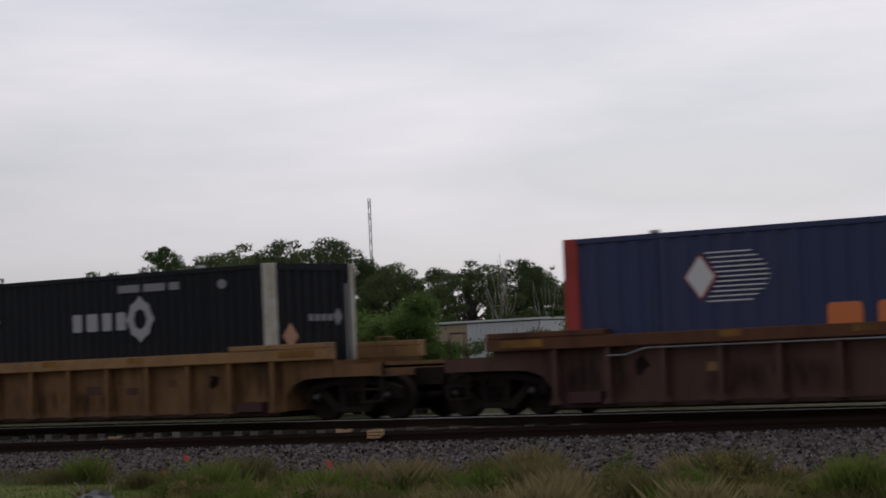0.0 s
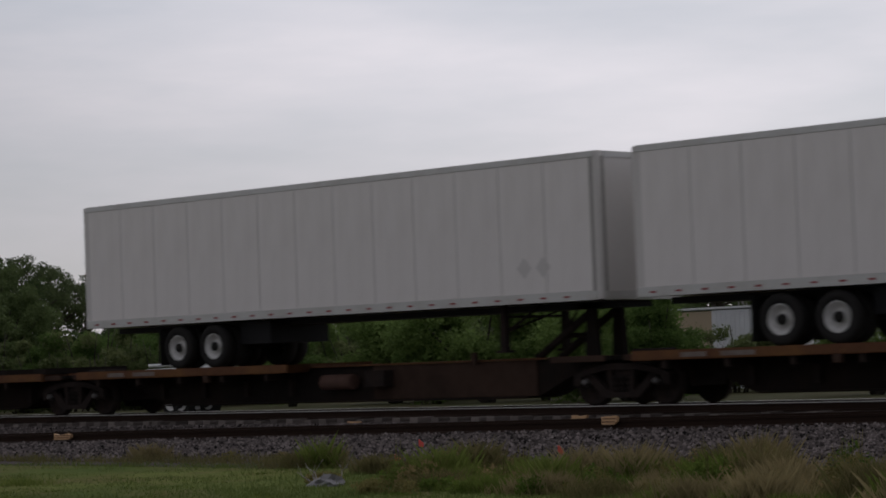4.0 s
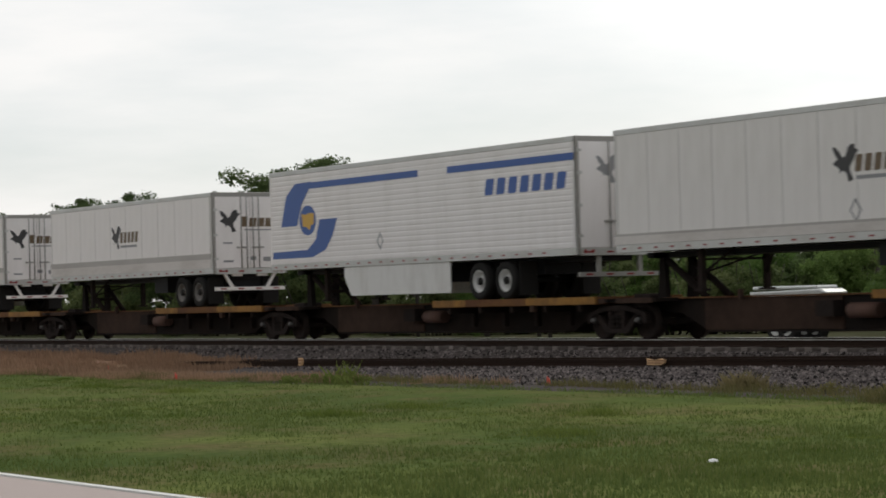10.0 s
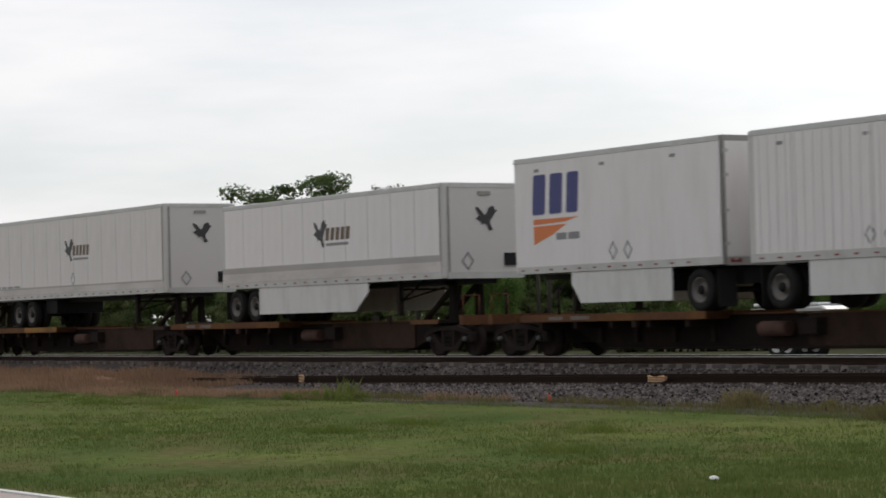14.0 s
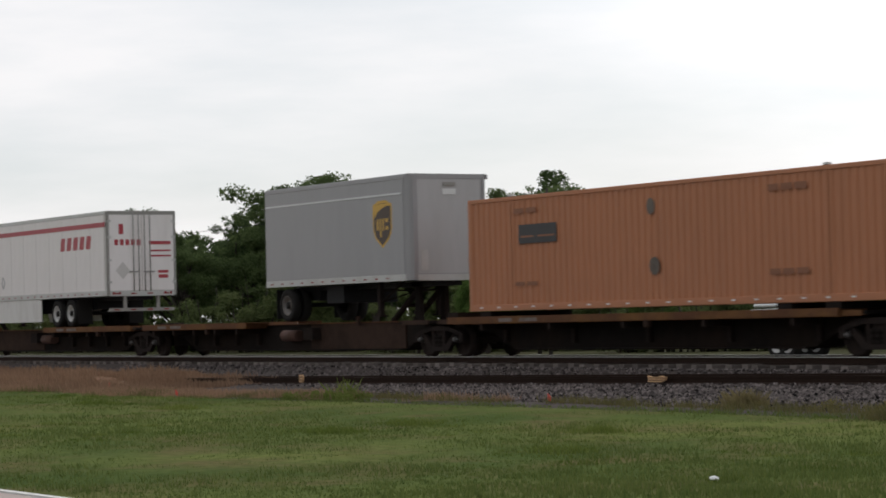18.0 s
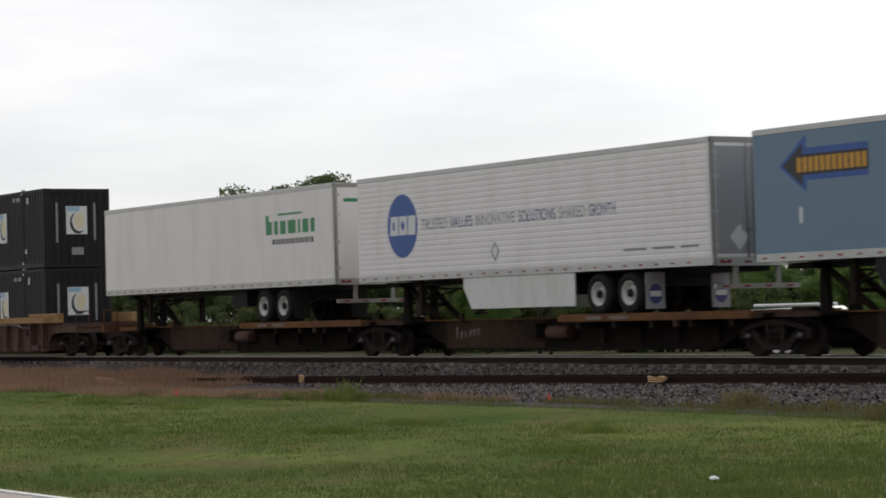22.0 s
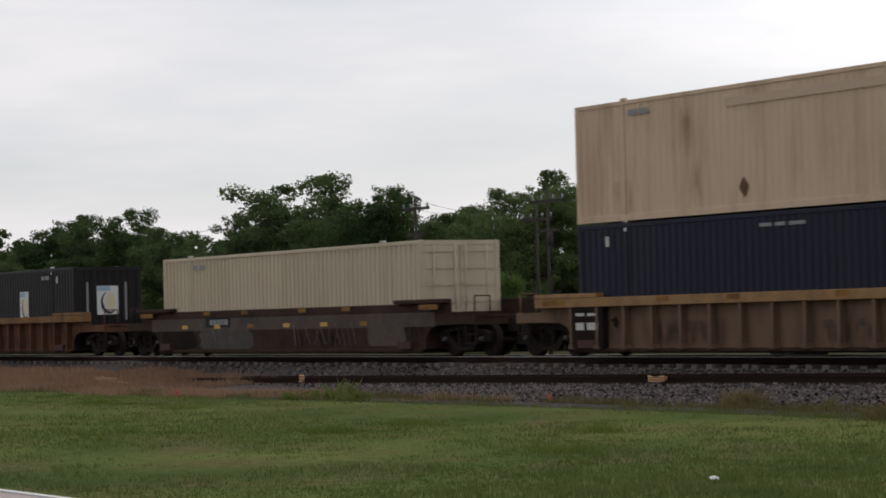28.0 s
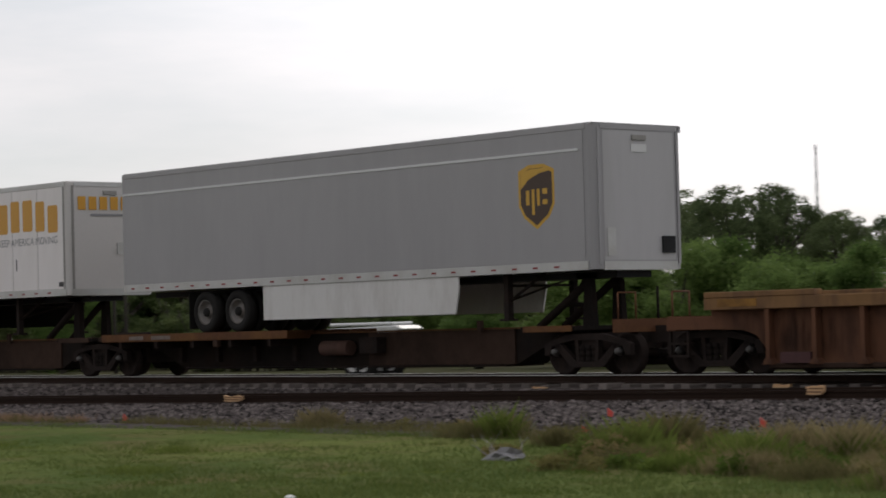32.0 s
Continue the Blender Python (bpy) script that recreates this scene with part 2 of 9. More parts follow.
BROWNCAR = paint("faded_brown_car_paint", (0.122, 0.070, 0.055), 0.75, vary=0.12, grain=6, dirt=(0.055, 0.034, 0.028), dirt_amount=0.75, dirt_scale=1.2, stretch=(1, 1, 0.4))
RUSTCAR = paint("rusty_orange_car_paint", (0.140, 0.064, 0.036), 0.75, vary=0.14, grain=6, dirt=(0.050, 0.026, 0.018), dirt_amount=0.9, dirt_scale=1.5, stretch=(1, 1, 0.35))
TANTOP = paint("worn_tan_edge", (0.34, 0.190, 0.070), 0.7, vary=0.18, grain=7, dirt=(0.13, 0.075, 0.045), dirt_amount=0.7, dirt_scale=1.4)
YELLOWEDGE = paint("worn_yellow_edge", (0.30, 0.150, 0.034), 0.65, vary=0.25, grain=8, dirt=(0.085, 0.045, 0.024), dirt_amount=0.95, dirt_scale=1.1)
RUSTEDGE = paint("rusty_deck_edge", (0.115, 0.052, 0.026), 0.75, vary=0.2, grain=10, dirt=(0.26, 0.13, 0.035), dirt_amount=0.55, dirt_scale=0.9)
# SILL: base darkened for the shade under the decks; the brown patches are grime
SILL = paint("shaded_grimy_sill", (0.018, 0.0145, 0.013), 0.85, vary=0.25, grain=6, dirt=(0.040, 0.025, 0.018), dirt_amount=0.55, dirt_scale=0.6)
TARPGREEN = paint("green_tarpaulin", (0.032, 0.072, 0.052), 0.42, vary=0.25, grain=2.5, dirt=(0.06, 0.085, 0.075), dirt_amount=0.6, stretch=(2.5, 1, 0.5))
TARPBLACK = paint("black_tarpaulin", (0.019, 0.018, 0.020), 0.42, vary=0.2, grain=4, dirt=(0.030, 0.027, 0.027), dirt_amount=0.3)
TARPNAVY = paint("navy_tarpaulin", (0.010, 0.011, 0.018), 0.6, vary=0.3, grain=4)
STRAP = paint("strap_webbing", (0.075, 0.072, 0.066), 0.8, vary=0.15)
FLATRED = paint("maroon_flatbed", (0.115, 0.018, 0.018), 0.6, vary=0.15, dirt=(0.05, 0.02, 0.018), dirt_amount=0.7)
FLATRUST = paint("rusty_flatbed", (0.19, 0.085, 0.035), 0.7, vary=0.15, dirt=(0.35, 0.17, 0.06), dirt_amount=0.5)
BULKWHITE = paint("white_bulkhead", (0.60, 0.60, 0.57), 0.5, vary=0.06, dirt=(0.35, 0.30, 0.24), dirt_amount=0.5, dirt_scale=2)
LUMBER = paint("pale_lumber", (0.34, 0.25, 0.15), 0.8, vary=0.2, grain=25, stretch=(0.2, 2, 2))
RAILSTEEL = paint("rusty_rail", (0.032, 0.020, 0.015), 0.8, 0.2, vary=0.2, grain=10)
RAILTOP = paint("polished_railhead", (0.62, 0.60, 0.58), 0.40, 0.6, vary=0.08)
TIE = paint("weathered_tie", (0.16, 0.138, 0.125), 0.9, vary=0.25, grain=22, bump=0.4, stretch=(3, 0.5, 3), spread=0.35)
TIEDARK = paint("dark_tie", (0.045, 0.038, 0.032), 0.9, vary=0.25, grain=22, bump=0.4, spread=0.3)
TIEPLATE = paint("pale_tie_marker", (0.60, 0.37, 0.19), 0.7, vary=0.2, grain=9, dirt=(0.2, 0.12, 0.07), dirt_amount=0.6, dirt_scale=5)
STONE = paint("ballast_stone", (0.080, 0.066, 0.061), 0.9, vary=0.7, grain=16, bump=0.5, dirt=(0.030, 0.025, 0.022), dirt_amount=0.8, dirt_scale=2.2)
LOOSESTONE = paint("loose_ballast_stone", (0.118, 0.101, 0.096), 0.9, vary=0.35, grain=14, bump=0.3, spread=0.95, island=True)
CONCRETE = paint("pale_shoulder", (0.42, 0.345, 0.315), 0.9, vary=0.1, grain=40, bump=0.1)
ROADLINE = paint("road_line_paint", (0.72, 0.71, 0.68), 0.6, vary=0.06)
BARK = paint("bark", (0.060, 0.050, 0.040), 0.95, vary=0.3, grain=12, bump=0.6, stretch=(2, 2, 0.4))
DEADWOOD = paint("bare_grey_wood", (0.30, 0.28, 0.26), 0.9, vary=0.2, grain=12)
POLEWOOD = paint("utility_pole_wood", (0.050, 0.042, 0.036), 0.9, vary=0.2)
GALV = paint("galvanised_steel", (0.30, 0.31, 0.32), 0.5, 0.6, vary=0.1)
TANWALL = paint("tan_stucco", (0.40, 0.32, 0.22), 0.9, vary=0.05, grain=20)
WHITEWALL = paint("white_metal_cladding", (0.66, 0.67, 0.68), 0.6, vary=0.04, dirt=(0.5, 0.5, 0.5), dirt_amount=0.4)
GLASS = paint("dark_window", (0.02, 0.022, 0.025), 0.08, vary=0.05)
FLAGRED = paint("red_marker_flag", (0.62, 0.07, 0.05), 0.6, vary=0.05)
DEADTURF = paint("dead_grass_turf", (0.23, 0.135, 0.088), 0.95, vary=0.6, grain=5, bump=0.8, dirt=(0.10, 0.10, 0.045), dirt_amount=0.8, dirt_scale=0.9)
LITTER = paint("white_litter", (0.75, 0.75, 0.74), 0.6, vary=0.03)
ROUGHGROUND = paint("rough_grass_ground", (0.050, 0.054, 0.022), 0.95, vary=0.5, grain=3, bump=0.6, dirt=(0.075, 0.055, 0.034), dirt_amount=0.8, dirt_scale=0.5)
# grimy and rusty surfaces hardly shine
for dull, level in ((DARK, 0.06), (SILL, 0.06), (TYRE, 0.12), (RAILSTEEL, 0.08), (TIEDARK, 0.08), (STONE, 0.1), (LOOSESTONE, 0.1), (OCHRE, 0.15), (TANCAR, 0.15), (BROWNCAR, 0.15), (RUSTCAR, 0.15), (RUSTEDGE, 0.15),
                    (CBLACK, 0.22), (CNAVY, 0.22), (CUMAX, 0.2), (BLACK, 0.15), (WELLDARK, 0.1), (GRIMEBROWN, 0.08), (RED, 0.3), (DEADTURF, 0.05), (ROUGHGROUND, 0.05), (TIE, 0.1), (YELLOWEDGE, 0.2)):
    dull.node_tree.nodes["Principled BSDF"].inputs["Specular IOR Level"].default_value = level


def stain(name, color, axis, amount):
    """A thin film of rust or dirt that fades out towards its ragged edges."""
    m = bpy.data.materials.new(name)
    m.use_nodes = True
    n, l = m.node_tree.nodes, m.node_tree.links
    p = n["Principled BSDF"]
    p.inputs["Base Color"].default_value, p.inputs["Roughness"].default_value, p.inputs["Specular IOR Level"].default_value = (*color, 1), 0.9, 0.1
    co, sp = n.new("ShaderNodeTexCoord"), n.new("ShaderNodeSeparateXYZ")
    l.new(co.outputs["Generated"], sp.inputs[0])

    def fade(socket, power):
        last = socket
        for op, second in (("SUBTRACT", 0.5), ("ABSOLUTE", None), ("MULTIPLY", 2.0), ("POWER", power)):
            q = n.new("ShaderNodeMath")
            q.operation = op
            l.new(last, q.inputs[0])
            if second is not None:
                q.inputs[1].default_value = second
            last = q.outputs[0]
        q = n.new("ShaderNodeMath")
        q.operation, q.use_clamp = "SUBTRACT", True
        q.inputs[0].default_value = 1.0
        l.new(last, q.inputs[1])
        return q.outputs[0]
    mp, no, ra = n.new("ShaderNodeMapping"), n.new("ShaderNodeTexNoise"), n.new("ShaderNodeMapRange")
    mp.inputs["Scale"].default_value = (7, 7, 1.3)
    no.inputs["Scale"].default_value, no.inputs["Detail"].default_value = 1.0, 6
    ra.inputs["From Min"].default_value, ra.inputs["From Max"].default_value, ra.inputs["To Max"].default_value = 0.36, 0.66, amount
    l.new(co.outputs["Object"], mp.inputs["Vector"])
    l.new(mp.outputs["Vector"], no.inputs["Vector"])
    l.new(no.outputs["Fac"], ra.inputs["Value"])
    last = ra.outputs["Result"]
    for f in (fade(sp.outputs[axis], 1.6), fade(sp.outputs["Z"], 2.2)):
        q = n.new("ShaderNodeMath")
        q.operation = "MULTIPLY"
        l.new(last, q.inputs[0])
        l.new(f, q.inputs[1])
        last = q.outputs[0]
    tr, mx = n.new("ShaderNodeBsdfTransparent"), n.new("ShaderNodeMixShader")
    l.new(last, mx.inputs[0])
    l.new(tr.outputs["BSDF"], mx.inputs[1])
    l.new(p.outputs["BSDF"], mx.inputs[2])
    l.new(mx.outputs["Shader"], n["Material Output"].inputs["Surface"])
    return m


SIDESTAIN = stain("brown_dirt_film", (0.26, 0.16, 0.09), "X", 0.45)
SIDESOOT = stain("grey_dirt_film", (0.24, 0.20, 0.16), "X", 0.4)
ENDSTAIN = stain("rust_film", (0.17, 0.080, 0.034), "Y", 0.85)
ENDSOOT = stain("dark_rust_film", (0.045, 0.027, 0.018), "Y", 0.8)
CARSTAIN = stain("black_oil_film", (0.016, 0.013, 0.012), "X", 0.6)


def foliage(name, a, b, trans=0.35):
    """Leaves: colour from leaf to leaf, some light through them."""
    m = bpy.data.materials.new(name)
    m.use_nodes = True
    n, l = m.node_tree.nodes, m.node_tree.links
    p = n["Principled BSDF"]
    p.inputs["Roughness"].default_value = 0.65
    p.inputs["Specular IOR Level"].default_value = 0.04
    geo, obj = n.new("ShaderNodeNewGeometry"), n.new("ShaderNodeObjectInfo")
    tc, no = n.new("ShaderNodeTexCoord"), n.new("ShaderNodeTexNoise")
    no.inputs["Scale"].default_value, no.inputs["Detail"].default_value = 0.45, 4
    l.new(tc.outputs["Object"], no.inputs["Vector"])
    add = n.new("ShaderNodeMath")
    add.operation = "ADD"
    l.new(geo.outputs["Random Per Island"], add.inputs[0])
    l.new(no.outputs["Fac"], add.inputs[1])
    add2 = n.new("ShaderNodeMath")
    add2.operation = "MULTIPLY_ADD"
    add2.inputs[1].default_value = 0.5
    l.new(add.outputs["Value"], add2.inputs[0])
    ob2 = n.new("ShaderNodeMath")
    ob2.operation = "MULTIPLY_ADD"
    ob2.inputs[1].default_value, ob2.inputs[2].default_value = 0.5, -0.25
    l.new(obj.outputs["Random"], ob2.inputs[0])
    l.new(ob2.outputs["Value"], add2.inputs[2])
    mx = n.new("ShaderNodeMix")
    mx.data_type = "RGBA"
    mx.inputs["A"].default_value, mx.inputs["B"].default_value = (*a, 1), (*b, 1)
    l.new(add2.outputs["Value"], mx.inputs["Factor"])
    l.new(mx.outputs["Result"], p.inputs["Base Color"])
    tr = n.new("ShaderNodeBsdfTranslucent")
    l.new(mx.outputs["Result"], tr.inputs["Color"])
    ms = n.new("ShaderNodeMixShader")
    ms.inputs["Fac"].default_value = trans
    l.new(p.outputs["BSDF"], ms.inputs[1])
    l.new(tr.outputs["BSDF"], ms.inputs[2])
    l.new(ms.outputs["Shader"], n["Material Output"].inputs["Surface"])
    return m


OAKLEAF = foliage("oak_leaves", (0.034, 0.062, 0.024), (0.150, 0.198, 0.078), 0.42)
PINELEAF = foliage("pine_needles", (0.050, 0.076, 0.035), (0.155, 0.192, 0.086), 0.42)
BUSHLEAF = foliage("bush_leaves", (0.070, 0.126, 0.032), (0.185, 0.262, 0.078), 0.48)
SCRUBLEAF = foliage("scrub_leaves", (0.070, 0.104, 0.036), (0.185, 0.212, 0.088), 0.42)
PALMLEAF = foliage("palm_fronds", (0.025, 0.040, 0.014), (0.065, 0.085, 0.030), 0.25)
GRASSBLADE = foliage("lawn_blades", (0.081, 0.123, 0.034), (0.204, 0.224, 0.071), 0.45)
WEEDBLADE = foliage("weed_blades", (0.105, 0.105, 0.040), (0.240, 0.195, 0.095), 0.45)
STRAWBLADE = foliage("straw_blades", (0.170, 0.145, 0.070), (0.330, 0.270, 0.140), 0.45)
WEEDLEAF = foliage("olive_weed_leaves", (0.090, 0.100, 0.030), (0.270, 0.225, 0.090), 0.45)
GREENLEAF = foliage("green_weed_leaves", (0.060, 0.110, 0.020), (0.170, 0.225, 0.050), 0.45)
LIMELEAF = foliage("yellow_green_weed_leaves", (0.090, 0.130, 0.028), (0.210, 0.245, 0.070), 0.45)
PALELEAF = foliage("pale_weed_leaves", (0.165, 0.140, 0.060), (0.360, 0.270, 0.130), 0.45)
GREENWEED = foliage("green_weed_blades", (0.085, 0.130, 0.022), (0.190, 0.225, 0.060), 0.5)
DARKTUFT = foliage("dark_tuft_blades", (0.048, 0.086, 0.010), (0.110, 0.150, 0.024), 0.35)
DRYBLADE = foliage("dry_grass_blades", (0.170, 0.108, 0.070), (0.39, 0.255, 0.170), 0.45)


def lawn_material():
    m = bpy.data.materials.new("mown_grass")
    m.use_nodes = True
    n, l = m.node_tree.nodes, m.node_tree.links
    p = n["Principled BSDF"]
    p.inputs["Roughness"].default_value = 1.0
    p.inputs["Specular IOR Level"].default_value = 0.02
    tc = n.new("ShaderNodeTexCoord")
    big, mid, fine = (n.new("ShaderNodeTexNoise") for _ in range(3))
    for x, s, d in ((big, 0.16, 5), (mid, 0.75, 8), (fine, 5.0, 9)):
        x.inputs["Scale"].default_value, x.inputs["Detail"].default_value = s, d
        l.new(tc.outputs["Object"], x.inputs["Vector"])
    r1, r2 = n.new("ShaderNodeValToRGB"), n.new("ShaderNodeValToRGB")
    r1.color_ramp.elements[0].position, r1.color_ramp.elements[0].color = 0.38, (0.073, 0.107, 0.028, 1)
    r1.color_ramp.elements[1].position, r1.color_ramp.elements[1].color = 0.62, (0.145, 0.169, 0.048, 1)
    r2.color_ramp.elements[0].position, r2.color_ramp.elements[0].color = 0.46, (0, 0, 0, 1)
    r2.color_ramp.elements[1].position, r2.color_ramp.elements[1].color = 0.68, (0.8, 0.8, 0.8, 1)
    l.new(big.outputs["Fac"], r1.inputs["Fac"])
    l.new(mid.outputs["Fac"], r2.inputs["Fac"])
    dry = n.new("ShaderNodeMix")
    dry.data_type = "RGBA"
    dry.inputs["B"].default_value = (0.145, 0.120, 0.054, 1)
    l.new(r2.outputs["Color"], dry.inputs["Factor"])
    l.new(r1.outputs["Color"], dry.inputs["A"])
    mul = n.new("ShaderNodeMix")
    mul.data_type, mul.blend_type = "RGBA", "MULTIPLY"
    mul.inputs["Factor"].default_value = 0.85
    l.new(dry.outputs["Result"], mul.inputs["A"])
    r3 = n.new("ShaderNodeValToRGB")
    r3.color_ramp.elements[0].position, r3.color_ramp.elements[0].color = 0.40, (0.66, 0.70, 0.62, 1)
    r3.color_ramp.elements[1].position, r3.color_ramp.elements[1].color = 0.58, (1, 1, 1, 1)
    l.new(fine.outputs["Fac"], r3.inputs["Fac"])
    l.new(r3.outputs["Color"], mul.inputs["B"])
    l.new(mul.outputs["Result"], p.inputs["Base Color"])
    bp = n.new("ShaderNodeBump")
    bp.inputs["Strength"].default_value, bp.inputs["Distance"].default_value = 0.3, 0.03
    l.new(fine.outputs["Fac"], bp.inputs["Height"])
    l.new(bp.outputs["Normal"], p.inputs["Normal"])
    return m


LAWN = lawn_material()


# ---- building helpers ----
def box(bm, x0, x1, y0, y1, z0, z1):
    v = [bm.verts.new((x, y, z)) for x in (x0, x1) for y in (y0, y1) for z in (z0, z1)]
    for f in ((0, 1, 3, 2), (4, 6, 7, 5), (0, 4, 5, 1), (2, 3, 7, 6), (0, 2, 6, 4), (1, 5, 7, 3)):
        bm.faces.new([v[i] for i in f])


def prism(bm, pts, y0, y1):
    """An outline in x and z, drawn through from y0 to y1."""
    a, b = [bm.verts.new((x, y0, z)) for x, z in pts], [bm.verts.new((x, y1, z)) for x, z in pts]
    bm.faces.new(a)
    bm.faces.new(b[::-1])
    for i in range(len(pts)):
        j = (i + 1) % len(pts)
        bm.faces.new((a[i], b[i], b[j], a[j]))


def rod(bm, a, b, r, n=8, r2=None):
    """A round bar from a to b."""
    a, b = Vector(a), Vector(b)
    q = (b - a).to_track_quat("Z", "Y").to_matrix()
    rings = []
    for c, s in ((a, r), (b, r if r2 is None else r2)):
        rings.append([bm.verts.new(c + q @ Vector((s * math.cos(6.2832 * i / n), s * math.sin(6.2832 * i / n), 0))) for i in range(n)])
    for i in range(n):
        f = bm.faces.new((rings[0][i], rings[0][(i + 1) % n], rings[1][(i + 1) % n], rings[1][i]))
        f.smooth = True
    bm.faces.new(rings[0][::-1])
    bm.faces.new(rings[1])


def lathe(bm, profile, n=24, hollow=False):
    """A wheel round the y axis from (radius, y) pairs."""
    rings = [[bm.verts.new((r * math.cos(6.2832 * i / n), y, r * math.sin(6.2832 * i / n))) for i in range(n)] for r, y in profile]
    for p, q in zip(rings, rings[1:] + (rings[:1] if hollow else [])):
        for i in range(n):
            f = bm.faces.new((p[i], p[(i + 1) % n], q[(i + 1) % n], q[i]))
            f.smooth = True
    if not hollow:
        bm.faces.new(rings[0][::-1])
        bm.faces.new(rings[-1])


def soft_edges(bm, w):
    bmesh.ops.bevel(bm, geom=bm.edges[:], offset=w, segments=1, affect="EDGES")


def mesh_of(name, bm, material):
    bmesh.ops.recalc_face_normals(bm, faces=bm.faces[:])
    me = bpy.data.meshes.new(name)
    bm.to_mesh(me)
    bm.free()
    me.materials.append(material)
    return me


def part(name, bm, material, parent, label="", at=None):
    """ONE mesh object under a thing or a part."""
    me = bm if isinstance(bm, bpy.types.Mesh) else mesh_of(name, bm, material)
    ob = new(name, me)
    ob.parent = parent
    if at is not None:
        ob.matrix_basis = at
    return tagged(ob, label)


def boxpart(name, dims, material, parent, label="", bevel=0.0):
    bm = bmesh.new()
    box(bm, *dims)
    if bevel:
        soft_edges(bm, bevel)
    return part(name, bm, material, parent, label)


def thing(name, label, category, group="", kind="", at=(0, 0, 0)):
    ob = new(name)
    ob.empty_display_size = 0.5
    ob.location = at
    return tagged(ob, label, category, group, kind)


SHARED = {}


def shared(key, maker):
    if key not in SHARED:
        SHARED[key] = maker()
    return SHARED[key]


def mesh_from(name, verts, faces, material, smooth=False):
    me = bpy.data.meshes.new(name)
    me.from_pydata(verts, [], faces)
    me.materials.append(material)
    if smooth:
        me.polygons.foreach_set("use_smooth", [True] * len(me.polygons))
    return me


# ---- the ground, the railway and the road ----
def ground_height(x, y):
    """Flat verge, a shallow dip under the ballast, a low rise behind it."""
    z = GROUND_Z
    if y > 24.6:
        z -= min(1.0, (y - 24.6) / 1.4) * 0.13 * min(1.0, max(0.0, (39.5 - y) / 1.5))
    if 38 < y < 60:
        z += 0.10 * math.sin((y - 38) / 22 * math.pi)
    return z


def make_ground():
    xs = [-3500, -1500, -600, -300, -200, -150] + list(range(-120, 41, 4)) + [60, 100, 200, 400, 800, 1500, 3500]
    ys = [-1500, -500, -150, -60, -30, -10, 0, 4, 7, 9] + list(range(10, 44, 2)) + [50, 60, 80, 120, 200, 500, 1500, 3500]
    verts = [(x, y, ground_height(x, y) + (0.05 * noise.noise(Vector((x * 0.13, y * 0.2, 0))) if 10 < y < 25 and -130 < x < 40 else 0.0)) for y in ys for x in xs]
    n = len(xs)
    faces = [(j * n + i, j * n + i + 1, (j + 1) * n + i + 1, (j + 1) * n + i) for j in range(len(ys) - 1) for i in range(n - 1)]
    ob = new("ground", mesh_from("ground", verts, faces, LAWN, True))
    tagged(ob, "mown green grass verge with pale worn patches beside the railway", "grass", kind="structure")


make_ground()


def bed_edge(x):
    """Where the crushed stone meets the grass."""
    return float(np.interp(x, [-75, -60, -50, -44, -29, -24, -12], [24.2, 24.3, 24.2, 25.6, 25.4, 24.7, 24.6])) + 0.3 * noise.noise(Vector((x * 0.35, 8.0, 1.0)))


def bed_profile(x):
    """Foot, near shoulder, bench under the siding, step, crown under the main track, far foot."""
    d = min(max(x, -85.0), -2.0) - SIDING_X
    y, z = SIDING_Y + SIDING_DY * d, SIDING_Z + SIDING_DZ * d
    far = min(y + 1.25, 33.98)
    return [(bed_edge(x), GROUND_Z - 0.03), (y - 1.75, z - 0.22), (y - 1.3, z - 0.17), (far, min(z - 0.17, -0.22)), (34.2, -0.235), (36.5, -0.22), (37.4, -0.32), (39.4, GROUND_Z - 0.02)]


def bed_height(x, y):
    p = bed_profile(x)
    return float(np.interp(y, [a for a, b in p], [b for a, b in p]))


def trackbed():
    """Crushed stone under both tracks: crown under the main track, a step down to the siding, a shoulder to the verge."""
    bm = bmesh.new()
    cols = []
    for x in [-1400, -700, -300, -160] + list(range(-120, 31, 2)) + [80, 300, 700, 1400]:
        row = []
        for y, z in bed_profile(x):
            row.append(bm.verts.new((x, y, z + 0.03 * noise.noise(Vector((x * 0.6, y * 0.7, 3.0))))))
        row += [bm.verts.new((x, 39.4, -1.0)), bm.verts.new((x, 24.0, -1.0))]
        cols.append(row)
    for a, b in zip(cols, cols[1:]):
        for i in range(len(a)):
            j = (i + 1) % len(a)
            bm.faces.new((a[i], b[i], b[j], a[j]))
    ob = new("ballast_bed", mesh_of("ballast_bed", bm, STONE))
    tagged(ob, "grey crushed-stone ballast bed under the two tracks", "ballast", kind="structure")


trackbed()


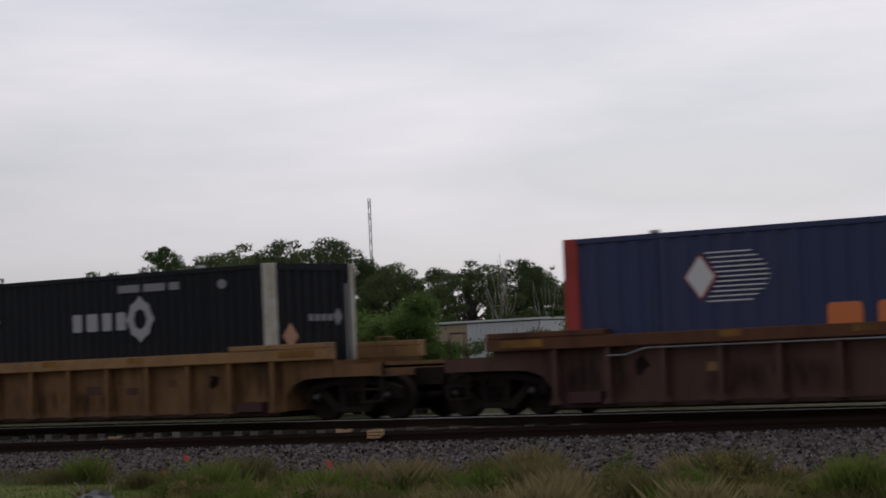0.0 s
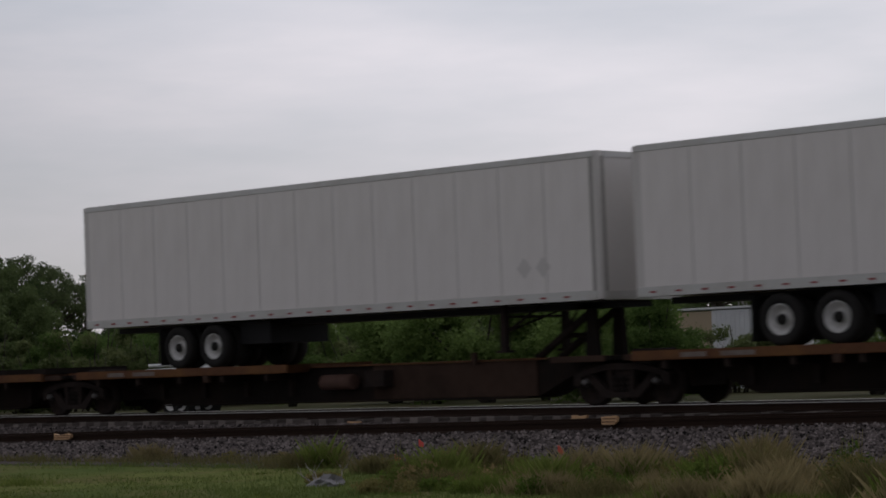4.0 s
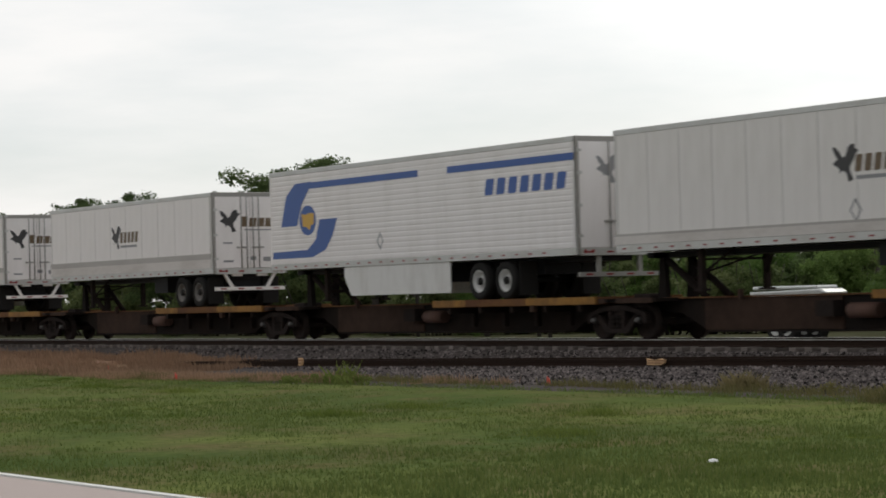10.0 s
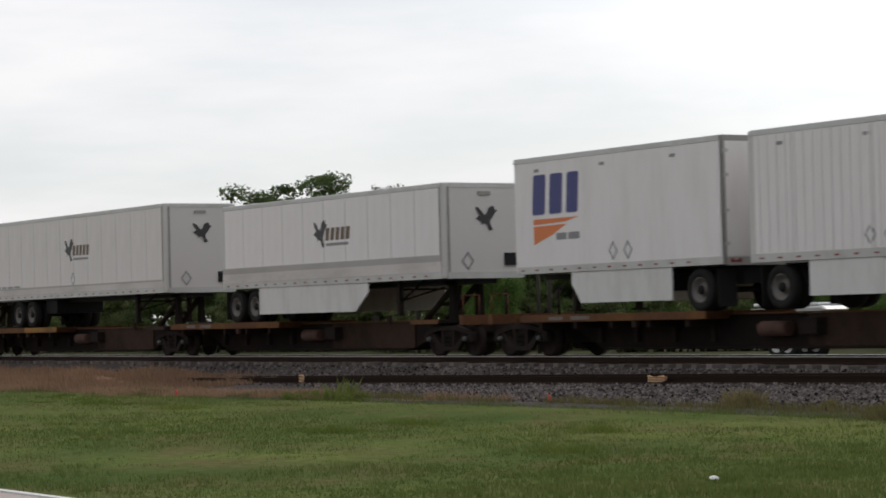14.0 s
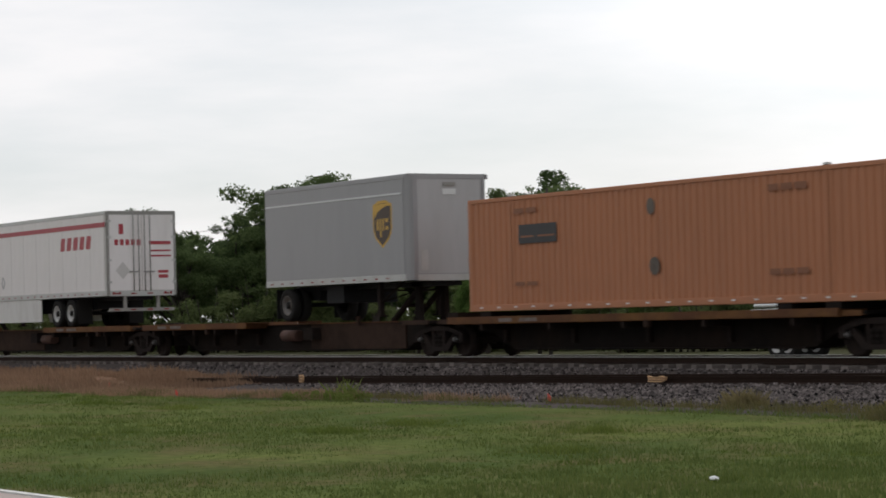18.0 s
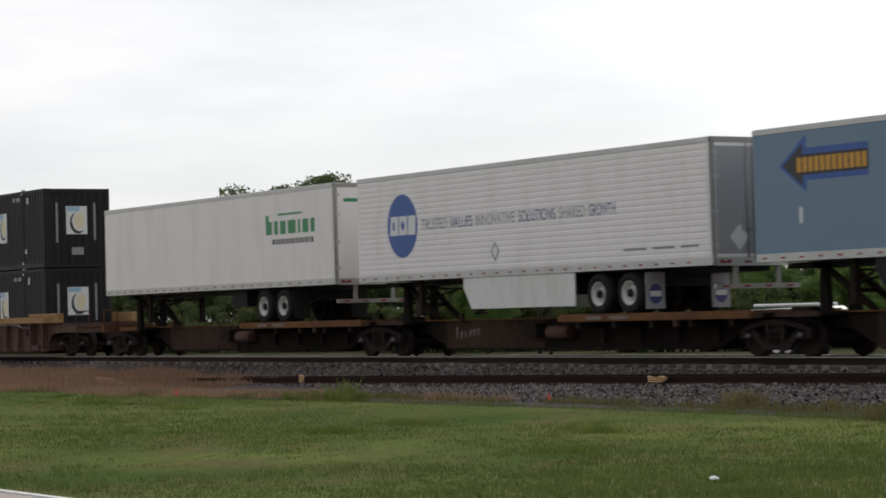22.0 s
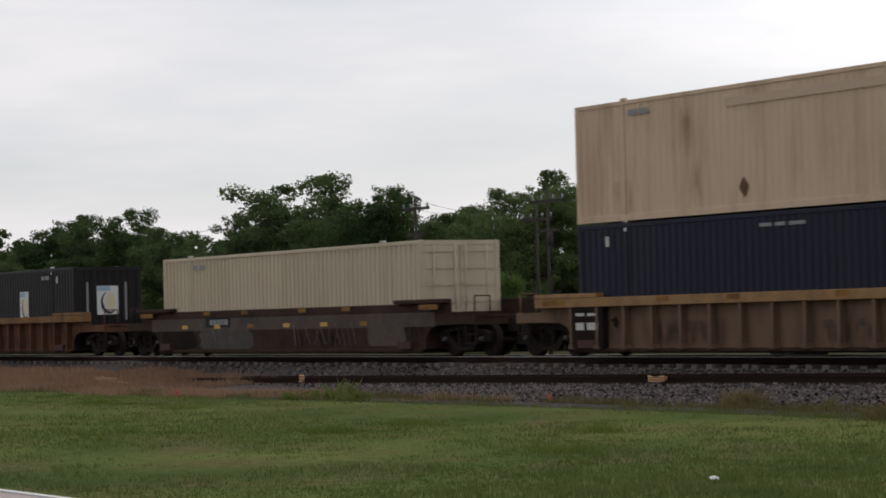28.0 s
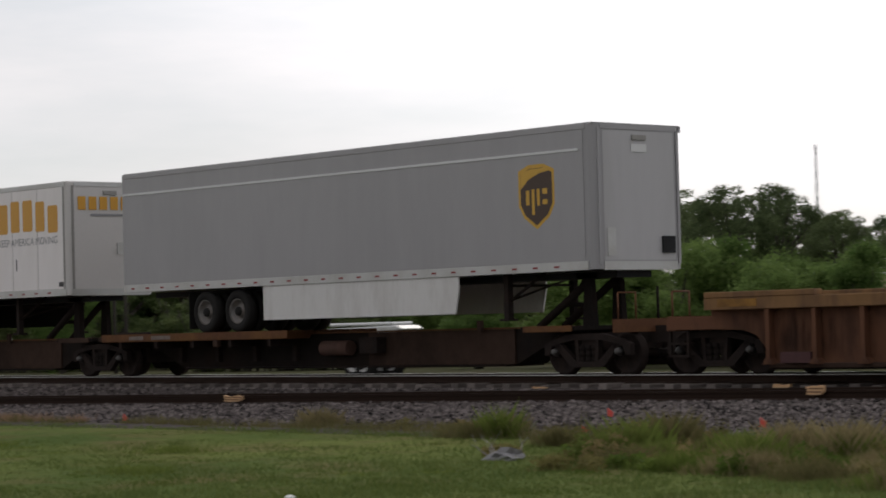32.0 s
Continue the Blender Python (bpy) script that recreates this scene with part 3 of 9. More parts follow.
def stones():
    """Loose ballast stones over the near shoulder and between the rails."""
    rng = np.random.default_rng(5)
    base = np.array([(1, 0, 0), (-0.8, 0.3, 0), (0.1, 0.9, 0.1), (-0.1, -1, 0), (0.1, 0.1, 0.8), (0, 0, -0.7)], float)
    tri = np.array([(0, 2, 4), (2, 1, 4), (1, 3, 4), (3, 0, 4), (2, 0, 5), (1, 2, 5), (3, 1, 5), (0, 3, 5)])
    n = 44000
    x = -12 - 63 * rng.random(n) ** 1.25
    u = rng.random(n)
    mid = SIDING_Y + SIDING_DY * (x - SIDING_X)
    y = np.where(rng.random(n) < 0.72, 24.4 + u * (mid - 25.5), np.minimum(mid + 1.0 + u * (34.1 - mid), 33.95))
    z = np.array([bed_height(a, b) for a, b in zip(x, y)]) + 0.012
    keep = (z > GROUND_Z - 0.005) & ((rng.random(n) < 0.35 + (y - 25.0) * 0.4))
    x, y, z = x[keep], y[keep], z[keep]
    n = len(x)
    s = rng.uniform(0.02, 0.056, n)
    a = rng.uniform(0, 6.28, n)
    p = base[None] * (s[:, None, None] * rng.uniform(0.6, 1.3, (n, 6, 3)))
    c, d = np.cos(a)[:, None], np.sin(a)[:, None]
    q = np.stack([p[..., 0] * c - p[..., 1] * d, p[..., 0] * d + p[..., 1] * c, p[..., 2]], -1) + np.stack([x, y, z], -1)[:, None]
    f = (tri[None] + 6 * np.arange(n)[:, None, None]).reshape(-1, 3)
    ob = new("ballast_stones", mesh_from("ballast_stones", q.reshape(-1, 3).tolist(), f.tolist(), LOOSESTONE))
    tagged(ob, "loose grey ballast stones along the track shoulder", "gravel", kind="stuff")


stones()


def dead_turf():
    """A low mound of dead grass that has grown over the end of the siding."""
    verts, faces = [], []
    xs, ys = np.arange(-150, -60.9, 1.0), np.linspace(24.4, 32.3, 17)
    for x in xs:
        for y in ys:
            e = min(1.0, (y - 24.4) / 2.6) * min(1.0, (32.3 - y) / 0.8) * min(1.0, (-61.0 - x) / 4.0)
            bump = 0.07 * noise.noise(Vector((x * 0.5, y * 0.6, 2.0))) + 0.05 * noise.noise(Vector((x * 1.7, y * 1.9, 5.0)))
            verts.append((float(x), float(y), -0.655 + 0.215 * e + 1.3 * bump * e))
    n = len(ys)
    for i in range(len(xs) - 1):
        for j in range(n - 1):
            faces.append((i * n + j, (i + 1) * n + j, (i + 1) * n + j + 1, i * n + j + 1))
    ob = new("dead_turf", mesh_from("dead_turf", verts, faces, DEADTURF, True))
    tagged(ob, "low mound of reddish dead grass over the siding end", "grass", kind="structure")


dead_turf()


def rail_mesh(name, z, x0, x1):
    bm = bmesh.new()
    prism(bm, [(-0.07, z - 0.17), (0.07, z - 0.17), (0.07, z - 0.155), (0.012, z - 0.13), (0.012, z - 0.045), (0.036, z - 0.035), (0.036, z - 0.006),
               (-0.036, z - 0.006), (-0.036, z - 0.035), (-0.012, z - 0.045), (-0.012, z - 0.13), (-0.07, z - 0.155)], -x1, -x0)
    bmesh.ops.rotate(bm, cent=(0, 0, 0), matrix=Matrix.Rotation(radians(90), 3, "Z"), verts=bm.verts[:])
    return mesh_of(name, bm, RAILSTEEL)


def track(name, label, place, tie_material, polished, x0, x1, first, count):
    t = thing(name, label, "railway track", kind="structure")
    t.matrix_world = place
    rail, head = rail_mesh("rail", 0.0, x0, x1), bmesh.new()
    box(head, x0, x1, -0.037, 0.037, -0.013, 0.001)
    head_me = mesh_of("railhead", head, RAILTOP if polished else RAILSTEEL)
    for side in (-0.755, 0.755):
        r = part("rail", rail, None, t, at=Matrix.Translation((0, side, 0)))
        part("railhead", head_me, None, r, "bright worn railhead" if polished else "dull brown railhead")
    bm = bmesh.new()
    box(bm, -0.115, 0.115, -1.30, 1.30, -0.33, -0.165)
    soft_edges(bm, 0.012)
    tie = mesh_of("tie", bm, tie_material)
    rng = random.Random(count)
    for i in range(count):
        x = first + i * 0.56
        part("tie", tie, None, t, at=pose(x + rng.uniform(-0.03, 0.03), rng.uniform(-0.06, 0.06), rng.uniform(-0.02, 0.012), 0, 0, rng.uniform(-1.2, 1.2)))
    far = bmesh.new()
    for a, b in ((max(x0, -420), first - 0.3), (first + 0.56 * count, min(x1, 200))):
        for i in range(int((b - a) / 0.56)):
            box(far, a + i * 0.56 - 0.115, a + i * 0.56 + 0.115, -1.3, 1.3, -0.33, -0.17)
    tagged(part("far_ties", far, tie_material, t), kind="stuff")
    return t


track("main_track", "main railway track with polished rails on weathered ties", pose(0, TRACK_Y, 0), TIE, True, -1400, 1400, -103, 150)
track("siding_track", "dull rusty siding track on dark sunken ties", pose(SIDING_X, SIDING_Y, SIDING_Z, 0, -math.degrees(SIDING_DZ), math.degrees(SIDING_DY)), TIEDARK, False, -36, 39, -26, 98)


def marker(x, y, z, w, h, label, mat):
    """A pale painted board on the siding's tie ends."""
    t = thing("track_marker", label, "marker", "pale markers along the siding", at=(x, y, z))
    r = random.Random(int(-x * 10))
    bm = bmesh.new()
    top = [(w * (0.5 - i / 9), h * (r.uniform(0.72, 1.0))) for i in range(10)]
    prism(bm, [(-w * 0.5, 0.0), (-w * 0.1, -0.01), (w * 0.3, 0.0), (w * 0.47, h * 0.3)] + top + [(-w * 0.46, h * 0.45)], -0.03, 0.03)
    part("board", bm, mat, t)
    for i in range(2 if h > 0.1 else 0):
        bm = bmesh.new()
        box(bm, -w * (0.44 - 0.05 * i), w * (0.36 + 0.1 * i), -0.036, -0.031, h * (0.22 + 0.36 * i), h * (0.34 + 0.36 * i))
        part("dark_crack", bm, RUSTSTAIN, t)


marker(-41.4, 30.92, -0.42, 0.63, 0.135, "long pale wooden board at the siding rail", TIEPLATE)
marker(-55.7, 30.12, -0.53, 0.20, 0.21, "short pale stake at the siding rail", TIEPLATE)
marker(-35.3, 34.02, -0.275, 0.40, 0.065, "thin pale splintered tie end", TIEPLATE)
marker(-26.35, 31.82, -0.26, 0.38, 0.16, "pale wooden board at the siding rail", TIEPLATE)
marker(-28.95, 34.02, -0.23, 0.42, 0.075, "thin pale splintered tie end", TIEPLATE)


def flag(x, y):
    t = thing("marker_flag", "small red survey flag on a wire in the grass", "flag", "red survey flags", at=(x, y, max(ground_height(x, y), bed_height(x, y) if y > 24.8 else -9)))
    bm = bmesh.new()
    rod(bm, (0, 0, 0), (0, 0, 0.20), 0.004, 6)
    part("wire", bm, GALV, t)
    bm = bmesh.new()
    prism(bm, [(0.0, 0.07), (0.10, 0.05), (0.12, 0.13), (0.0, 0.20)], -0.004, 0.004)
    part("pennant", bm, FLAGRED, t)


for fx, fy in ((-38.0, 25.8), (-60.0, 26.6), (-49.7, 23.65), (-22.9, 26.4), (-24.6, 24.5), (-27.5, 28.0)):
    flag(fx, fy)


def road():
    """The road edge that shows in the near corner, with its white line and pale shoulder."""
    ob = new("road", mesh_from("road", [(-400, -8, GROUND_Z + 0.03), (200, -8, GROUND_Z + 0.03), (200, 8.95, GROUND_Z + 0.03), (-400, 8.95, GROUND_Z + 0.03)], [(0, 1, 2, 3)], CONCRETE))
    tagged(ob, "pale worn road surface along the verge", "road", kind="structure")
    bm = bmesh.new()
    box(bm, -400, 200, 8.97, 9.06, GROUND_Z + 0.01, GROUND_Z + 0.045)
    ob = new("road_edge_line", mesh_of("road_edge_line", bm, ROADLINE))
    tagged(ob, "white painted line on the road edge", "road marking", kind="structure")


road()

# ---- the train ----
TRAIN = []   # (thing, place along the train, height)


def rolling(t, offset, z):
    t.location = (offset, TRACK_Y, z)
    TRAIN.append((t, offset, z))
    return t


W = 1.30     # half width of trailers and containers


def flat_mark(parent, name, polys, mat, label="", y=-W - 0.014):
    """Paint on the near side: outlines in x and z."""
    if len(polys) == 1 and name.endswith(("bars", "shapes", "plates", "spots", "lines")):
        name = name[:-1]
    if name.endswith("s") and len(polys) > 1:
        for pts in polys:
            last = flat_mark(parent, name[:-1], [pts], mat, label, y)
        return last
    bm = bmesh.new()
    for pts in polys:
        bm.faces.new([bm.verts.new((px, y, pz)) for px, pz in pts])
    bmesh.ops.remove_doubles(bm, verts=bm.verts[:], dist=0.0005)
    for f in bm.faces:
        f.normal_update()
        if f.normal.y > 0:
            f.normal_flip()
    me = bpy.data.meshes.new(name)
    bm.to_mesh(me)
    bm.free()
    me.materials.append(mat)
    return part(name, me, None, parent, label)


def end_mark(parent, name, polys, mat, x, label=""):
    """Paint on the end that faces +x: outlines in y and z."""
    if len(polys) == 1 and name.endswith(("bars", "shapes", "plates", "spots", "lines")):
        name = name[:-1]
    if name.endswith("s") and len(polys) > 1:
        for pts in polys:
            last = end_mark(parent, name[:-1], [pts], mat, x, label)
        return last
    bm = bmesh.new()
    for pts in polys:
        bm.faces.new([bm.verts.new((x, py, pz)) for py, pz in pts])
    bmesh.ops.remove_doubles(bm, verts=bm.verts[:], dist=0.0005)
    me = bpy.data.meshes.new(name)
    bm.to_mesh(me)
    bm.free()
    me.materials.append(mat)
    return part(name, me, None, parent, label)


def rect(a, b, c, d, lean=0.0):
    return [(a, c), (b, c), (b + lean, d), (a + lean, d)]


def disc(x, z, rx, rz, n=28):
    return [(x + rx * math.cos(6.2832 * i / n), z + rz * math.sin(6.2832 * i / n)) for i in range(n)]


def diamond(x, z, rx, rz):
    return [(x - rx, z), (x, z - rz), (x + rx, z), (x, z + rz)]


def ring(x, z, ro, ri, sx=1.0, n=24):
    out = []
    for i in range(n):
        a, b = 6.2832 * i / n, 6.2832 * (i + 1) / n
        out.append([(x + sx * ro * math.cos(a), z + ro * math.sin(a)), (x + sx * ro * math.cos(b), z + ro * math.sin(b)),
                    (x + sx * ri * math.cos(b), z + ri * math.sin(b)), (x + sx * ri * math.cos(a), z + ri * math.sin(a))])
    return out


def crescent(x, z, r, sx):
    """A sickle that opens up and to the right."""
    n, out = 18, []
    for i in range(n + 1):
        q = 1.75 + 4.0 * i / n
        out.append((x + sx * r * math.cos(q), z + r * math.sin(q)))
    for i in range(n, -1, -1):
        q, k = 1.75 + 4.0 * i / n, r * (1 - 0.34 * math.sin(math.pi * i / n))
        out.append((x + sx * k * math.cos(q), z + k * math.sin(q)))
    return out


def blocks(x0, x1, z0, z1, widths, gap=0.22, lean=0.0, rise=0.0, low=()):
    """A name drawn as a row of plain slabs with softened corners; no letters."""
    gap += 0.20
    unit = (x1 - x0) / (sum(widths) + gap * (len(widths) - 1))
    out, x = [], x0
    for i, wd in enumerate(widths):
        w = wd * unit
        u = (i / max(1, len(widths) - 1) - 0.5) * 2
        dz = rise * (1 - u * u)
        a, b = z0 + dz * 0.4, z1 + dz
        if i in low:
            b = a + (b - a) * 0.68
        h, q = b - a, min(w, b - a) * 0.09
        pts = [(x, a + q), (x + q, a), (x + w - q, a), (x + w, a + q), (x + w, b - q), (x + w - q, b), (x + q, b), (x, b - q)]
        out.append([(px + lean * (pz - a) / h, pz) for px, pz in pts])
        x += w + gap * unit
    return out


def bars(x0, x1, z0, z1, seed=1, words=4):
    """Writing too small to read, as plain bars."""
    r = random.Random(seed)
    out, x = [], x0
    ws = [r.uniform(0.6, 1.4) for _ in range(words)]
    k = (x1 - x0) / (sum(ws) + 0.25 * (words - 1))
    for w in ws:
        out.append(rect(x, x + w * k, z0, z1))
        x += (w + 0.25) * k
    return out


def words_mark(parent, text, x0, x1, z, h, mat, label="", x_end=None):
    """Readable words on the near side, or on the end when x_end is given."""
    cu = bpy.data.curves.new("words", "FONT")
    cu.body, cu.size = text, h * 1.35
    ob = bpy.data.objects.new("words", cu)
    scene.collection.objects.link(ob)
    me = bpy.data.meshes.new_from_object(ob)
    bpy.data.objects.remove(ob)
    xs = [v.co.x for v in me.vertices]
    lo, k = min(xs), (x1 - x0) / max(1e-6, max(xs) - min(xs))
    for v in me.vertices:
        u = x0 + (v.co.x - lo) * k
        v.co = (u, -W - 0.014, z + v.co.y) if x_end is None else (x_end, u, z + v.co.y)
    me.materials.clear()
    me.materials.append(mat)
    return part("lettering", me, None, parent, label)


def wheel_meshes(rim_mat):
    def tyre():
        bm = bmesh.new()
        lathe(bm, [(0.29, -0.13), (0.43, -0.14), (0.485, -0.11), (0.49, 0.0), (0.485, 0.11), (0.43, 0.14), (0.29, 0.13)], 28, True)
        return mesh_of("tyre", bm, TYRE)

    def rim():
        bm = bmesh.new()
        lathe(bm, [(0.05, -0.06), (0.11, -0.07), (0.12, -0.02), (0.20, 0.0), (0.26, -0.10), (0.295, -0.135), (0.295, 0.0), (0.1, 0.03)], 24)
        return mesh_of("rim", bm, rim_mat)

    return shared("tyre", tyre), shared("rim" + rim_mat.name, rim)


def running_gear(t, xa, rim_mat, spread=1.25, axles=2):
    """Axles at xa and behind it, each with two wheels; z = 0 where the tyres stand."""
    tyre, rim = wheel_meshes(rim_mat)

    def axle_me():
        bm = bmesh.new()
        rod(bm, (0, -1.1, 0), (0, 1.1, 0), 0.07, 10)
        return mesh_of("axle", bm, BLACK)

    def hub_me():
        bm = bmesh.new()
        lathe(bm, [(0.04, -0.13), (0.10, -0.12), (0.115, -0.03), (0.13, 0.0)], 14)
        return mesh_of("hub", bm, TYRE)

    for i in range(axles):
        x = xa + i * spread
        part("axle", shared("axle", axle_me), None, t, at=Matrix.Translation((x, 0, 0.49)))
        for y in (-1.13, 1.13):
            w = part("wheel", tyre, None, t, at=Matrix.Translation((x, y, 0.49)) @ (Matrix.Rotation(math.pi, 4, "Z") if y > 0 else Matrix()))
            part("rim", rim, None, w, "pale steel rim" if rim_mat is RIM else "dirty dark rim")
            part("hub", shared("hub", hub_me), None, w)
            part("inner_wheel", tyre, None, t, at=Matrix.Translation((x, y * 0.70, 0.49)))
    boxpart("bogie_frame", (xa - 0.75, xa + spread * (axles - 1) + 0.75, -0.55, 0.55, 0.62, 0.98), BLACK, t)


def landing_gear(t, x, top):
    for y in (-0.95, 0.95):
        bm = bmesh.new()
        box(bm, x - 0.07, x + 0.07, y - 0.07, y + 0.07, 0.12, top)
        box(bm, x - 0.14, x + 0.14, y - 0.14, y + 0.14, 0.08, 0.13)
        part("landing_leg", bm, DARK, t)
    bm = bmesh.new()
    rod(bm, (x, -0.95, top - 0.25), (x, 0.95, top - 0.25), 0.03, 6)
    rod(bm, (x, -0.95, 0.45), (x + 0.75, -0.6, top), 0.035, 6)
    rod(bm, (x, 0.95, 0.45), (x + 0.75, 0.6, top), 0.035, 6)
    rod(bm, (x, -0.9, 0.5), (x, 0.9, top - 0.1), 0.025, 6)
    part("leg_brace", bm, DARK, t)


def reflectors(t, xs, z, mat=RED):
    def me():
        bm = bmesh.new()
        box(bm, -0.07, 0.07, -0.004, 0.004, -0.019, 0.019)
        return mesh_of("reflector", bm, mat)
    m = shared("reflector" + mat.name, me)
    for x in xs:
        part("reflector", m, None, t, at=Matrix.Translation((x, -W - 0.020, z)))


def trailer(label, right, left, top=5.0, floor=2.10, body=WHITE, wall="plates", doors_right=False, skirt=None, rim=RIM, post=GREYPOST,
            rail=RAILING, skirt_mat=None, axles=2, guard=True, group="highway trailers on the train", toprail=None, wheels_at=3.3, dashes=True, corner=0.10, cut=0.75, band=False, flap=TYRE):
    """A highway box trailer, standing with its tyres at z = 0. right, left: places of its two ends along the train."""
    ln = right - left
    h = ln / 2
    f, tp = floor - DECK_Z, top - DECK_Z
    t = thing("semi_trailer", label, "trailer", group)
    toprail = toprail or rail
    # box body: rounded nose corners
    nose = -1 if doors_right else 1
    c = corner
    bm = bmesh.new()
    outline = []
    for sx, sy in ((-1, -1), (1, -1), (1, 1), (-1, 1)):
        if sx == nose:
            pts = [(sx * (h - c + c * math.sin(q)), sy * (W - c + c * math.cos(q))) for q in (0, 0.39, 0.785, 1.18, 1.571)]
            outline += pts if sx * sy < 0 else pts[::-1]
        else:
            outline.append((sx * h, sy * W))
    lo, hi = [bm.verts.new((x, y, f)) for x, y in outline], [bm.verts.new((x, y, tp - 0.02)) for x, y in outline]
    bm.faces.new(lo[::-1])
    bm.faces.new(hi)
    for i in range(len(lo)):
        j = (i + 1) % len(lo)
        bm.faces.new((lo[i], lo[j], hi[j], hi[i]))
    # grey body in the panel gaps stands in for the shading along the seams
    part("body", bm, body if wall != "plates" else SEAM, t)
    zb, zt = f + 0.17, tp - 0.13
    if wall == "plates":
        n = max(6, round((ln - 0.5) / 1.22))
        w = (ln - 0.36) / n

        def panel():
            b = bmesh.new()
            box(b, -w / 2 + 0.022, w / 2 - 0.022, -0.009, 0.0, zb, zt)
            return mesh_of("side_panel", b, body)
        me = shared(("panel", round(w, 3), round(zb, 2), round(zt, 2), body.name), panel)
        for i in range(n):
            part("side_panel", me, None, t, at=Matrix.Translation((-h + 0.18 + w * (i + 0.5), -W, 0)))
    elif wall == "ribs":
        bm = bmesh.new()
        nr = 18
        step = (zt - zb) / nr
        prof = []
        for i in range(nr):
            z = zb + i * step
            prof += [(-0.004, z), (-0.010, z + step * 0.12), (-0.010, z + step * 0.72), (-0.004, z + step * 0.84)]
        prof.append((-0.004, zt))
        a = [bm.verts.new((-h + 0.12, -W + y, z)) for y, z in prof]
        b = [bm.verts.new((h - 0.12, -W + y, z)) for y, z in prof]
        for i in range(len(prof) - 1):
            bm.faces.new((a[i], b[i], b[i + 1], a[i + 1]))
        part("ribbed_side", bm, body, t)
    else:
        boxpart("side_sheet", (-h + 0.13, h - 0.03 - c, -W - 0.008, -W, zb, zt), body, t)
    # rails, posts, roof
    boxpart("bottom_rail", (-h + (c if nose < 0 else 0), h - (c * 0.8 if nose > 0 else 0), -W - 0.016, -W + 0.05, f - 0.02, f + 0.165), rail, t, bevel=0.008)
    boxpart("top_rail", (-h + 0.05, h - (c * 0.8 if nose > 0 else 0.05), -W - 0.014, -W + 0.05, tp - 0.125, tp), toprail, t, bevel=0.008)
    boxpart("top_rail", (-h + 0.05, h - 0.05, W - 0.05, W + 0.014, tp - 0.125, tp), toprail, t)
    boxpart("roof", (-h + 0.04, h - 0.04, -W + 0.04, W - 0.04, tp - 0.02, tp + 0.012), body, t)
    if dashes:
        reflectors(t, [-h + 0.40 + 0.62 * i for i in range(int((ln - 0.6) / 0.62))], f + 0.070)
    if band:
        low = top < 4.8
        boxpart("kick_band", (-h + 0.02, h - c - 0.02, -W - 0.017, -W - 0.001, f + 0.167, f + (0.44 if low else 0.36)), KICKBAND, t, "scuffed grey kick band")
        boxpart("scuff_strip", (-h + 0.02, h - c - 0.02, -W - 0.015, -W - 0.001, f + (0.442 if low else 0.362), f + (0.62 if low else 0.42)), SCUFF, t, "darker grey scuffed strip")
    # nose and rear
    rear = -nose * h
    if doors_right:
        for k, (y0, y1) in enumerate(((-W + 0.09, -0.012), (0.012, W - 0.09))):
            d = boxpart("door", (h + 0.002, h + 0.032, y0, y1, f + 0.16, tp - 0.13), body, t, bevel=0.006)
            for yr in ((y1 - 0.10, y1 - 0.30) if k == 0 else (y0 + 0.10, y0 + 0.30)):
                bm = bmesh.new()
                rod(bm, (h + 0.055, yr, f + 0.14), (h + 0.055, yr, tp - 0.12), 0.017, 6)
                box(bm, h + 0.03, h + 0.075, yr - 0.05, yr + 0.16 * (1 if k else -1), f + 0.78, f + 0.83)
                part("lock_rod", bm, GREYPOST, d)
            for zz in (0.45, 1.2, 2.0, 2.55):
                yy = y0 if k == 0 else y1
                bm = bmesh.new()
                box(bm, h + 0.028, h + 0.050, yy - 0.07, yy + 0.07, f + zz - 0.035, f + zz + 0.035)
                part("hinge", bm, RAILING, d)
        bm = bmesh.new()
        box(bm, h - 0.04, h + 0.03, -W, -W + 0.085, f, tp)
        part("rear_post", bm, post, t)
        bm = bmesh.new()
        box(bm, h - 0.04, h + 0.03, W - 0.085, W, f, tp)
        part("rear_post", bm, post, t)
        boxpart("rear_header", (h - 0.02, h + 0.034, -W + 0.086, W - 0.086, tp - 0.125, tp - 0.002), post, t)
        boxpart("rear_sill", (h - 0.02, h + 0.036, -W + 0.086, W - 0.086, f - 0.03, f + 0.15), RAILING, t)
        def dash():
            q = bmesh.new()
            box(q, 0.001, 0.006, -0.10, 0.10, -0.022, 0.022)
            return mesh_of("tape_dash", q, RED)
        for i in range(4):
            part("tail_tape", shared("tape_dash", dash), None, t, at=Matrix.Translation((h + 0.037, -0.95 + i * 0.62, f + 0.055)))
        for y in (-1, 1):
            bm = bmesh.new()
            for yy in (0.86, 1.08):
                rod(bm, (h + 0.03, y * yy, f + 0.07), (h + 0.05, y * yy, f + 0.07), 0.048, 10)
            part("tail_lamp_pair", bm, RED, t, "round red tail lamps")
